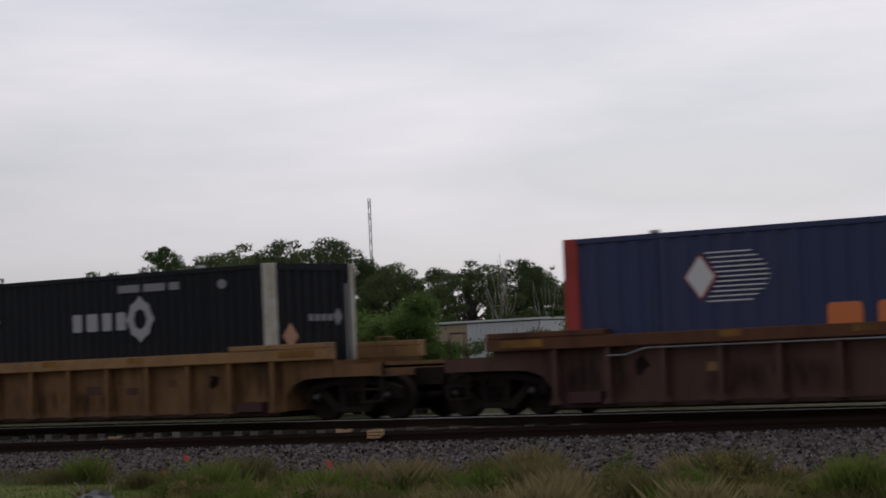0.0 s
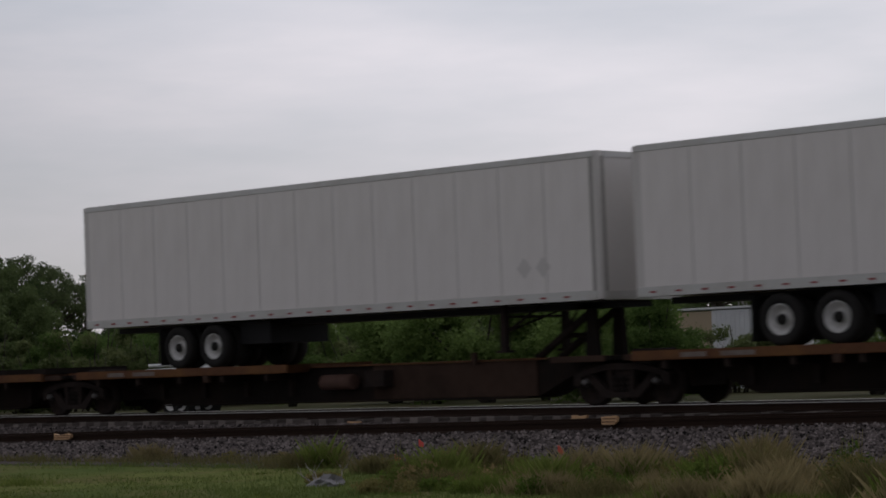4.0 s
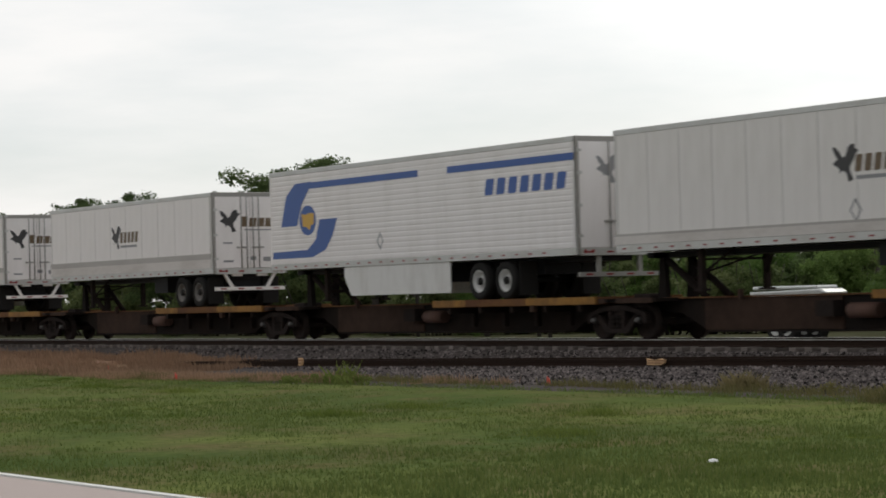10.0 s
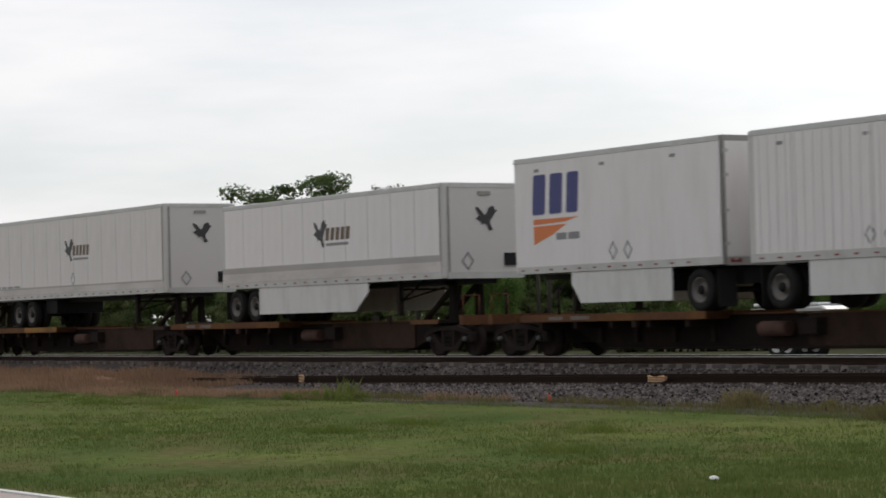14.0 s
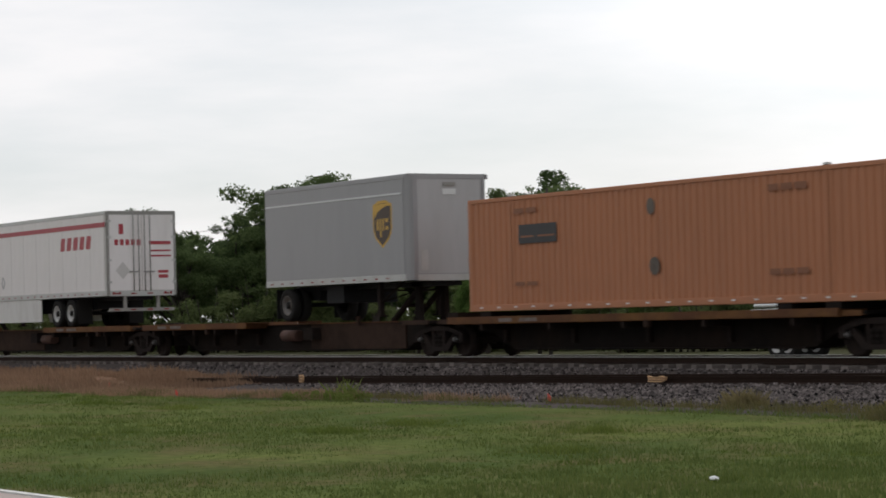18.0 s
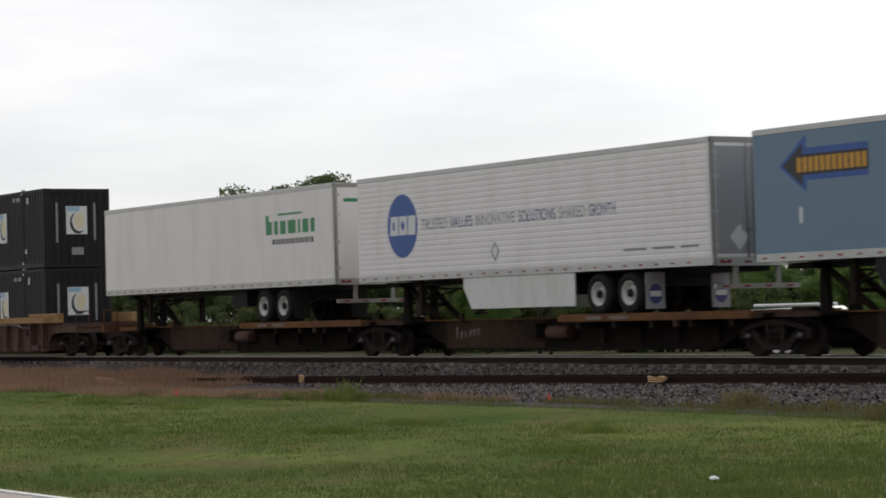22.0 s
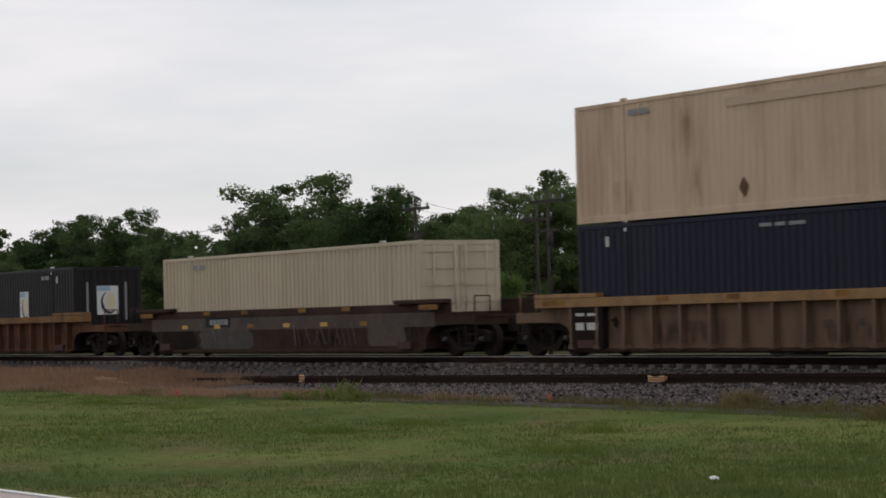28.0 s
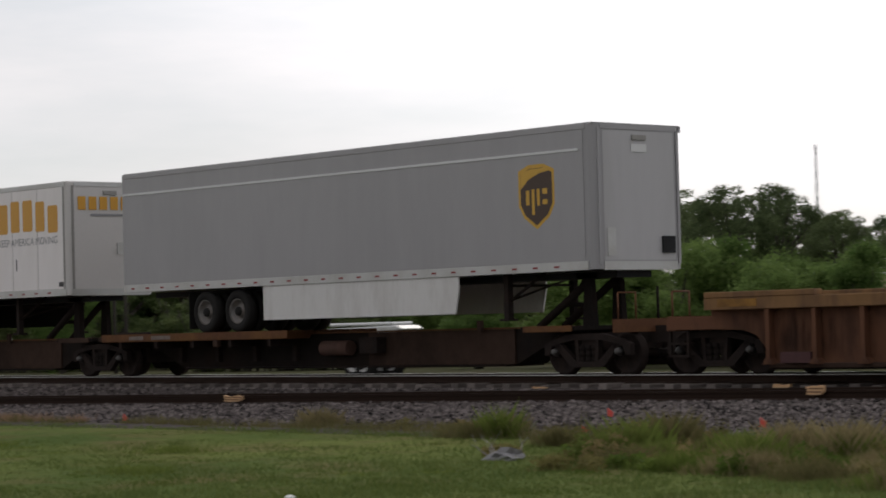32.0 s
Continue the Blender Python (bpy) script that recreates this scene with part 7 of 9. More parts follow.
def short_trailer(right, left, marked, doors=False, x_logo=2.05, ribbed=False, nose_mark=False):
    t = trailer("short white trailer" + (" with navy and orange name shapes" if marked else " with vertical ribs"), right, left, body=WHITE, wall="smooth" if not ribbed else "plates",
                doors_right=doors, skirt=(1.95, 6.0, 0.78), axles=1, wheels_at=0.95, rim=RIMDARK if not nose_mark else RIM, guard=False, group="short trailers in pairs")
    h = t["half"]
    if ribbed:
        bm = bmesh.new()
        for i in range(27):
            box(bm, -h + 0.35 + i * 0.3, -h + 0.39 + i * 0.3, -W - 0.03, -W - 0.010, 1.26, 3.8)
        part("wall_ribs", bm, WHITE, t)
    for i in range(3):
        boxpart("roof_lamp", (-h + 1.0 + i * 2.8, -h + 1.2 + i * 2.8, -W - 0.018, -W - 0.010, zl(4.62), zl(4.70)), GREYMARK, t)
    if marked:
        x0, x1, z = h - x_logo - 1.02, h - x_logo + 1.02, zl(4.05)
        flat_mark(t, "name_shapes", blocks(x0, x1 - 0.06, z - 0.5, z + 0.5, [1.0, 1.0, 0.9], 0.14, 0.08), NAVYMARK, "navy name shape")
        flat_mark(t, "orange_flash", [[(x0 + 0.05, zl(3.44)), (x1 - 0.02, zl(3.44)), (x1 - 0.6, zl(3.34)), (x0 + 0.05, zl(3.30))], [(x0 + 0.05, zl(3.26)), (x1 - 0.55, zl(3.28)), (x0 + 0.9, zl(3.04)), (x0 + 0.05, zl(2.80))]], ORANGEMARK, "orange tapering stripes")
        flat_mark(t, "name_bar", [rect(x1 - 1.0, x1 - 0.55, zl(2.90), zl(3.07)), rect(x1 - 0.48, x1, zl(2.90), zl(3.07))], GREYMARK)
    flat_mark(t, "placard_holder", ring(h - 4.2, zl(2.55), 0.24, 0.16, 0.75, 4) + ring(h - 3.6, zl(2.55), 0.24, 0.16, 0.75, 4), GREYMARK)
    if nose_mark:
        z = zl(4.16)
        for yy in (-0.50, -0.10, 0.30):
            end_mark(t, "nose_name_shape", [rect(yy, yy + 0.33, z - 0.24, z + 0.26, 0.04)], NAVYMARK, h + 0.02, "navy name shape")
        end_mark(t, "nose_flash", [[(-0.5, z - 0.36), (0.66, z - 0.36), (0.1, z - 0.5), (-0.5, z - 0.56)]], ORANGEMARK, h + 0.02)
        end_mark(t, "nose_placards", ring(-0.8, zl(2.55), 0.26, 0.18, 0.75, 4) + ring(-0.35, zl(2.55), 0.26, 0.18, 0.75, 4) + ring(-0.3, zl(3.0), 0.16, 0.1, 0.75, 4), GREYMARK, h + 0.02)
        end_mark(t, "nose_plate", [rect(0.86, 1.18, zl(2.98), zl(3.28))], ORANGEMARK, h + 0.02, "orange square plate")
        end_mark(t, "nose_plate", [rect(0.60, 0.76, zl(2.30), zl(2.42))], YELLOWMARK, h + 0.02)
    return t


short_trailer(37.99, 29.50, True, nose_mark=True, x_logo=2.06)
short_trailer(29.08, 20.50, True, doors=True, x_logo=6.67)
short_trailer(19.19, 11.05, False, ribbed=True)
short_trailer(10.08, 1.60, True, doors=True, x_logo=6.6)

# ---- five platforms: eagles, a plain trailer and a black container ----
for i, (r, l, load, k) in enumerate(((-2.1, -19.2, "nose_right", -2.8), (-19.2, -36.2, "nose_right", -20.0), (-36.2, -53.4, "nose_right", -37.0), (-53.4, -70.6, "nose_right", -54.9), (-70.6, -87.4, "box", None))):
    spine_unit(r, l, load, YELLOWEDGE if i % 2 else RUSTEDGE, first=i == 0, last=i == 4, hitch_at=k, label="spine car platform with rust and yellow deck edges")
eagle_trailer(-1.82, -14.9, top=4.64, doors=False, logo=6.2, zlogo=3.55, skirt=(2.4, 9.0, 0.82), wheels_at=0.8)
eagle_trailer(-19.09, -35.2, doors=False, logo=7.3, zlogo=3.75, body=WHITE2)
t = trailer("plain white box trailer with a rounded nose", -36.14, -52.3, wall="smooth", body=WHITE)
flat_mark(t, "vent_marks", [rect(t["half"] - 2.9, t["half"] - 2.75, 3.55, 3.63), rect(t["half"] - 3.3, t["half"] - 3.15, 3.55, 3.63), rect(t["half"] - 8.8, t["half"] - 8.65, 3.55, 3.63)], GREYMARK)
flat_mark(t, "yellow_tag", [rect(t["half"] - 2.9, t["half"] - 2.65, 1.28, 1.45)], YELLOWMARK)
eagle_trailer(-53.97, -70.05, doors=False, logo=7.1, zlogo=3.76, body=WHITE2)


def rail_markings(c, logo=None, name=False, end_square=True, door=False):
    """White squares with a ring emblem, and small data marks, on a dark container."""
    h = c["half"]
    y = -W - 0.012
    if logo is not None:
        x0, x1 = h - logo - 0.82, h - logo
        flat_mark(c, "emblem_square", [rect(x0, x1, 1.02, 2.12)], WHITEMARK, "white emblem square", y)
        flat_mark(c, "emblem_crescent", [crescent((x0 + x1) / 2 + 0.08, 1.52, 0.40, 0.78)], DARKMARK, "dark crescent", y - 0.003)
        flat_mark(c, "emblem_disc", [disc((x0 + x1) / 2 + 0.10, 1.58, 0.20, 0.30, 18)], CREAMMARK, "cream disc", y - 0.005)
        flat_mark(c, "emblem_sky", [rect(x0 + 0.04, x1 - 0.3, 1.92, 2.10)], SKYMARK, "", y - 0.004)
    if name:
        zb = 1.50
        hx = [(10.80, 8.05, [1, 0.4, 1, 0.7, 0.4, 1, 1], (2, 3, 6)), (7.70, 5.95, [1, 1, 0.9, 0.7], (1, 2)), (5.60, 3.45, [1.1, 1, 1, 0.9, 0.7], (1, 2, 3))]
        for a, b, ws, lo in hx:
            flat_mark(c, "name_shapes", blocks(h - a, h - b, zb, zb + 0.62, ws, 0.25, low=lo), PALEMARK, "pale name shapes", y)
        flat_mark(c, "leaf_emblem", [diamond(h - 3.75, 2.42, 0.18, 0.26)], WHITEMARK, "white diamond emblem", y)
        flat_mark(c, "web_shapes", blocks(-h + 0.25, -h + 1.65, 1.62, 1.78, [0.8, 1, 1, 0.8, 1.2, 1, 0.3, 1, 1, 1.3], 0.3), PALEMARK, "small white name shapes", y)
    flat_mark(c, "number_bars", bars(h - 2.9, h - 2.2, 2.50, 2.64, 3, 2) if logo is not None and logo < 8 else bars(-h + 2.25, -h + 3.3, 2.50, 2.64, 3, 2), GREYMARK, "", y)
    flat_mark(c, "small_bars", bars(-1.1, 0.45, 2.58, 2.66, 7, 3), GREYMARK, "", y)
    for x in (-h + 1.98, h - 1.98):
        for z in (0.20, 2.74):
            flat_mark(c, "post_fitting", [rect(x - 0.045, x + 0.045, z - 0.04, z + 0.04)], WHITEMARK, "pale post fitting", -W - 0.014)
    for x in (-h + 1.25, h - 1.45):
        flat_mark(c, "data_spot", [rect(x - 0.08, x + 0.06, 2.36, 2.60)], SEAM, "", y)
        for k in (0.0, 0.11):
            flat_mark(c, "data_bar", [rect(x - 0.30 + k, x - 0.23 + k, 0.55, 0.72)], SEAM, "", y)
    if door:
        end_mark(c, "door_plates", [rect(-0.98, -0.62, 2.02, 2.48), rect(-0.45, -0.25, 2.05, 2.25), rect(0.2, 0.95, 2.2, 2.42), rect(0.2, 0.95, 1.72, 1.80), rect(-0.98, -0.5, 1.35, 1.48), rect(0.35, 0.6, 1.3, 1.4)], GREYMARK, h + 0.014)
        end_mark(c, "door_emblem", [rect(-1.0, -0.62, 2.05, 2.5)], WHITEMARK, h + 0.016)
        end_mark(c, "door_yellow_plate", [rect(0.62, 0.98, 0.72, 0.98)], GOLDMARK, h + 0.016, "yellow plate")
        end_mark(c, "door_red_tape", [rect(-1.1 + i * 0.55, -0.9 + i * 0.55, 0.16, 0.24) for i in range(5)], RED, h + 0.016)
    elif name:
        end_mark(c, "end_diamond", [diamond(-0.62, 2.20, 0.27, 0.30)], WHITEMARK, h + 0.006, "white diamond")
        end_mark(c, "end_name_bars", blocks(0.05, 0.98, 2.28, 2.41, [1, 0.7, 1, 1, 0.7, 1, 1.2], 0.3) + blocks(-0.1, 0.55, 1.60, 1.77, [1, 0.5, 1, 0.7, 1], 0.3) + blocks(-0.1, 0.35, 1.34, 1.51, [1, 1, 1], 0.3) + blocks(0.45, 0.9, 1.34, 1.51, [1, 1, 1], 0.3), WHITEMARK, h + 0.006)
    elif end_square:
        end_mark(c, "end_square", [rect(-0.42, 0.40, 1.20, 2.22)], WHITEMARK, h + 0.006, "white emblem square")
        end_mark(c, "end_crescent", [crescent(0.04, 1.62, 0.40, 0.80)], DARKMARK, h + 0.009, "dark crescent")
        end_mark(c, "end_disc", [disc(0.10, 1.68, 0.2, 0.30, 18)], CREAMMARK, h + 0.010, "cream disc")
        end_mark(c, "end_sky", [rect(-0.38, 0.1, 2.04, 2.20)], SKYMARK, h + 0.010)
        end_mark(c, "end_number_bars", [rect(-0.82, -0.74, 0.9, 2.35), rect(0.66, 0.74, 1.0, 2.35), rect(-0.22, 0.25, 0.45, 0.72)], GREYMARK, h + 0.006)
    return c


rail_markings(container("black corrugated container on a spine car", -72.2, -88.2, DECK_Z + 0.15), None)

# ---- three platforms: orange container, short parcel trailer, red-striped trailer ----
for i, (r, l, load, k) in enumerate(((-91.4, -108.8, "box", None), (-108.8, -127.6, "nose_right", -110.8), (-127.6, -145.3, "nose_left", -145.0))):
    spine_unit(r, l, load, RUSTEDGE, first=i == 0, last=i == 2, hitch_at=k, label="spine car platform with a brown rusty deck")
c = container("orange corrugated container with ribbed doors on a spine car", -90.61, -106.8, DECK_Z + 0.15, body=CORANGE, doors_right=True, wave=0.034)
hh = c["half"]
flat_mark(c, "name_plate", [rect(hh - 13.8, hh - 12.1, 1.68, 2.16)], DARKMARK, "black name plate", -W - 0.012)
flat_mark(c, "name_bars", bars(hh - 13.7, hh - 12.2, 1.83, 1.88, 3, 2), DULLRUST, "", -W - 0.015)
flat_mark(c, "grey_spots", [disc(hh - 8.2, 2.35, 0.16, 0.2, 10), disc(hh - 8.1, 0.95, 0.2, 0.22, 10)], GRAFPALE, "faded patches", -W - 0.012)
flat_mark(c, "small_bars", bars(hh - 3.9, hh - 2.6, 2.45, 2.6, 5, 3) + bars(hh - 3.9, hh - 2.6, 0.62, 0.75, 5, 3) + bars(-hh + 2.2, -hh + 3.2, 2.45, 2.58, 5, 2) + bars(-hh + 2.2, -hh + 3.2, 0.62, 0.72, 5, 2), DULLRUST, "", -W - 0.012)
reflectors(c, [-hh + 0.6 + 0.8 * i for i in range(19)], 0.09, WHITE2)
end_mark(c, "door_name_plate", [rect(-1.0, 0.65, 2.25, 2.62)], DARKMARK, hh + 0.016, "black name plate")
end_mark(c, "door_spots", [disc(-0.85, 1.6, 0.16, 0.2, 10), rect(-0.2, 0.5, 1.78, 1.9), rect(0.2, 0.55, 2.32, 2.55)], SEAM, hh + 0.018)
parcel_trailer(-109.8, -118.2, short=True, dx=0.45, dz=0.12)
swoosh_trailer(-129.95, -146.1, REDMARK, False, "white trailer with red swept stripes and rear doors", [1, 1, 1, 1, 1], red=True)

# ---- five platforms: blue container on a chassis, disc trailers, slate trailer, green-lettered trailer ----
for i, (r, l, load, k) in enumerate(((-149.0, -166.3, "nose_right", -150.2), (-166.3, -183.6, "nose_left", -182.2), (-183.6, -200.9, "nose_left", -199.9), (-200.9, -218.2, "nose_left", -217.6), (-218.2, -235.6, "nose_left", -235.4))):
    unit = spine_unit(r, l, load, RUSTEDGE, first=i == 0, last=i == 4, hitch_at=k, label="spine car platform with rusty brown deck edges" + (" and pale scrawl" if i == 3 else ""))
    if i == 3:
        scrawl = random.Random(4)
        for j in range(6):
            x, z = -5.45 + j * 0.21, 0.45 + 0.02 * j
            flat_mark(unit, "scrawl_stroke", [[(x, z), (x + 0.05, z), (x + scrawl.uniform(0.06, 0.2), z + (0.34 if j == 0 else 0.2)), (x + scrawl.uniform(0.0, 0.05), z + (0.34 if j == 0 else 0.2))]], GRAFPALE, "faded pale scrawl", -0.476)


def chassis(right, left):
    """A skeletal trailer that carries a container."""
    h = (right - left) / 2
    t = thing("container_chassis", "dark skeletal chassis under a blue container", "trailer", "highway trailers on the train")
    top = 2.10 - DECK_Z
    for y in (-0.5, 0.5):
        bm = bmesh.new()
        prism(bm, [(-h, top), (-h, top - 0.36), (h - 3.4, top - 0.36), (h - 2.6, top - 0.2), (h, top - 0.18), (h, top)], y - 0.06, y + 0.06)
        part("main_beam", bm, CBLUEPOST, t)
    for x in (-h + 0.1, -h + 4.4, -1.0, h - 4.4, h - 0.15):
        boxpart("bolster", (x - 0.09, x + 0.09, -W + 0.03, W - 0.03, top - 0.16, top - 0.004), CBLUEPOST, t)
    running_gear(t, -h + 2.3, RIM)
    landing_gear(t, h - 2.9, top - 0.05)
    boxpart("side_rail", (-h + 3.6, h - 2.0, -W + 0.05, -W + 0.12, top - 0.18, top - 0.005), CBLUEPOST, t)
    for i in range(8):
        x = -h + 4.2 + i * 1.15
        boxpart("reflector", (x - 0.12, x + 0.12, -W + 0.042, -W + 0.049, top - 0.09, top - 0.04), RED if i % 2 else WHITEMARK, t)
    boxpart("tail_frame", (-h - 0.06, -h + 0.04, -1.2, 1.2, top - 0.5, top - 0.3), BLACK, t)
    rolling(t, (right + left) / 2, DECK_Z)


chassis(-149.3, -165.3)
c = container("faded blue corrugated container with a darker repainted section", -149.12, -165.2, 2.105, body=CBLUE, posts=CBLUEPOST, rail=CBLUEPOST, patch=(6.6, 9.5, CBLUE2), fine=False, inner_mat=CBLUEPOST, inner_w=0.15)
hh = c["half"]
words_mark(c, "53", hh - 1.46, hh - 0.98, 1.72, 0.42, WHITEMARK, "white numerals 53")
words_mark(c, "53", -0.20, 0.36, 2.10, 0.42, WHITEMARK, "white numerals 53", x_end=hh + 0.006)
flat_mark(c, "emblem_sign", [rect(hh - 15.34, hh - 14.4, 1.55, 2.15), rect(hh - 15.3, hh - 14.4, 1.36, 1.46)], WHITEMARK, "white sign", -W - 0.012)
flat_mark(c, "emblem_wedge", [[(hh - 15.25, 1.62), (hh - 14.5, 1.62), (hh - 14.5, 1.95)]], BLUEMARK, "", -W - 0.015)
flat_mark(c, "data_bars", bars(hh - 1.4, hh - 0.4, 0.42, 0.55, 3, 3) + bars(-hh + 0.3, -hh + 1.5, 0.42, 0.6, 3, 3) + bars(hh - 0.75, hh - 0.3, 2.5, 2.66, 2, 1) + bars(hh - 2.42, hh - 2.36, 1.9, 2.4, 2, 1), SEAM, "", -W - 0.012)
end_mark(c, "end_bars", [rect(0.75, 0.82, 0.5, 2.4), rect(-0.75, -0.6, 0.5, 0.7)], SEAM, hh + 0.006)
disc_trailer(-167.05, -183.2, False, True)
t = trailer("slate blue box trailer with a black and orange arrow", -184.9, -201.25, body=SLATE, wall="smooth", doors_right=True, skirt=(5.5, 12.4, 0.80), skirt_mat=BLACK, post=RAILING, guard=True)
hh = t["half"]
flat_mark(t, "arrow", [[(hh - 15.39, zl(4.14)), (hh - 14.49, zl(4.79)), (hh - 14.49, zl(4.50)), (hh - 12.51, zl(4.50)), (hh - 12.51, zl(3.80)), (hh - 14.49, zl(3.80)), (hh - 14.49, zl(3.54))]], BLUEMARK, "blue arrow", -W - 0.011)
flat_mark(t, "arrow", [[(hh - 15.27, zl(4.14)), (hh - 14.61, zl(4.60)), (hh - 14.61, zl(4.36)), (hh - 12.51, zl(4.36)), (hh - 12.51, zl(3.92)), (hh - 14.61, zl(3.92)), (hh - 14.61, zl(3.68))]], DARKMARK, "black arrow", -W - 0.014)
flat_mark(t, "arrow_bars", blocks(hh - 14.79, hh - 12.57, zl(3.98), zl(4.30), [1] * 12, 0.2), AMBERMARK, "orange name shapes", -W - 0.017)
flat_mark(t, "handle", [rect(hh - 14.75, hh - 14.65, 1.85, 2.2)], WHITEMARK)
end_mark(t, "door_skins", [rect(-1.18, -0.03, 1.3, 3.7), rect(0.03, 1.18, 1.3, 3.7)], GREYPOST, hh + 0.034, "grimy grey door skin")
end_mark(t, "door_name_bars", [rect(-0.95, -0.35, 3.12, 3.3), rect(0.3, 0.7, 3.12, 3.3)], ORANGEMARK, hh + 0.038)
disc_trailer(-202.7, -218.85, False, True)
t = trailer("plain white trailer with green letter shapes", -220.14, -236.3, body=WHITE, wall="smooth", doors_right=True, rim=RIM)
hh = t["half"]
flat_mark(t, "name_shapes", blocks(hh - 4.2, hh - 1.15, zl(3.66), zl(4.06), [1.1, 0.7, 1, 1.4, 0.4, 1, 0.7], 0.2) + [rect(hh - 4.2, hh - 4.0, zl(4.05), zl(4.25)), rect(hh - 3.4, hh - 1.9, zl(4.22), zl(4.28))], GREENMARK, "green name shapes")
flat_mark(t, "name_bars", blocks(hh - 3.8, hh - 1.25, zl(3.36), zl(3.52), [0.8] * 14, 0.3), DARKMARK, "dark name shapes")
end_mark(t, "door_bars", [rect(-1.0, 0.2, zl(4.46), zl(4.56))], GREENMARK, hh + 0.036)

# ---- double-stacked wells ----
def stack(right, lower_kind, upper_kind):
    left = right - 16.15
    if lower_kind == "name":
        rail_markings(container("navy black container in a well with white name shapes", right, left, 0.29, body=CUMAX), None, name=True)
    else:
        rail_markings(container("dark container in a well with a white emblem square", right, left, 0.29, body=CNAVY if lower_kind == "navy" else CBLACK), 3.5)
    z = 3.235
    if upper_kind == "black":
        rail_markings(container("black container stacked on another, emblem square", right, left, z, 2.86, body=CBLACK), 3.52)
    elif upper_kind == "black_doors":
        rail_markings(container("black container stacked on another, doors with plates", right, left, z, 2.86, body=CBLACK, doors_right=True), 11.85, door=True)
    else:
        doors = upper_kind == "beige_doors"
        c = container("beige container stacked on a dark one, rust streaks" + (" on doors" if doors else " on end wall"), right, left, z, 2.86, body=CBEIGE, doors_right=doors)
        h = c["half"]
        flat_mark(c, "number_bars", bars(-h + 2.2, -h + 3.0, 2.48, 2.62, 3, 2), GREYMARK, "", -W - 0.012)
        flat_mark(c, "placard", [diamond(-1.6 if doors else -1.9, 0.55, 0.17, 0.24)], RUSTSTAIN, "", -W - 0.012)
        for i in range(4 if doors else 9):
            rr = random.Random(i * 3 + int(abs(right)))
            xx, z1, w = rr.uniform(-h + 2.3, h - 2.3), rr.uniform(1.3, 2.7), rr.uniform(0.25, 0.75)
            flat_mark(c, "dirt_film", [rect(xx - w, xx + w, z1 - rr.uniform(0.8, 1.3), z1)], SIDESTAIN if i % 3 else SIDESOOT, "faint brown dirt film", -W - 0.0125 - i * 0.0003)
        for x in (-h + 2.12, h - 1.80, -h + 1.7, h - 0.4):
            flat_mark(c, "rust_film", [rect(x - 0.22, x + 0.22, 0.15, 1.0)], SIDESTAIN, "brown rust film", -W - 0.0165)
        if doors:
            flat_mark(c, "faint_name", [rect(-2.2, 3.2, 2.38, 2.58)], PAINTOUT, "faded painted-out band", -W - 0.011)
            end_x = h + 0.016
        else:
            end_x = h + 0.008
        for i, (yy, z0, z1, w) in enumerate(((-0.76, 0.15, 2.2, 0.34), (0.90, 0.2, 2.4, 0.36), (0.0, 0.12, 0.75, 1.15), (-0.80, 0.75, 1.9, 0.16), (0.88, 0.9, 2.1, 0.17), (-0.76, 0.2, 0.85, 0.26), (0.35, 0.15, 1.3, 0.3))):
            end_mark(c, "rust_film", [rect(yy - w, yy + w, z0, z1)], ENDSOOT if i in (3, 4, 5) else ENDSTAIN, end_x + i * 0.0005, "brown rust film")
        if not doors:
            end_mark(c, "end_bars", [rect(-0.3, 0.35, 2.32, 2.46)], GREYMARK, h + 0.006)


for centre, lab in ((-249.7, "faded brown well car with orange top edges"), (-273.2, "faded brown well car with orange top edges"), (-296.9, "faded brown well car with orange top edges")):
    well_unit(centre, BROWNCAR, TANTOP, label=lab)
stack(-241.66, "black", "black")
stack(-265.17, "navy", "black_doors")
stack(-288.85, "name", "beige")
well_unit(-320.4, TANCAR, TANTOP, label="dusty tan ribbed well unit with end stakes, joined to the next", stand_alone=False, first=True, last=False, stakes=True, ribs=14, dark_ends=False)
well_unit(-340.0, TANCAR, TANTOP, label="dusty tan ribbed middle well unit with black number panels", stand_alone=False, first=False, last=False, dark_ends=True, ribs=14, stakes=True)
well_unit(-359.6, TANCAR, TANTOP, label="dusty tan ribbed end well unit with black number panels", stand_alone=False, first=False, last=True, dark_ends=True, ribs=14)
stack(-312.33, "name", "black_doors")
stack(-331.95, "black", "beige_doors")
stack(-351.55, "navy", "beige_doors")
well_unit(-383.3, WELLDARK, label="rusty smooth-sided well car with faded graffiti", graffiti=True)
c = container("cream corrugated container with doors in a rusty well car", -375.2, -391.35, 0.26, body=CCREAM, doors_right=True, wave=0.05)
end_mark(c, "door_rust", [disc(-0.75, 0.62, 0.2, 0.3, 9), disc(0.8, 0.62, 0.2, 0.3, 9), disc(-0.2, 0.5, 0.2, 0.15, 9)], RUSTSTAIN, c["half"] + 0.016, "rust stains")
flat_mark(c, "number_bars", bars(-c["half"] + 2.25, -c["half"] + 3.1, 2.5, 2.64, 3, 2), GREYMARK, "", -W - 0.012)

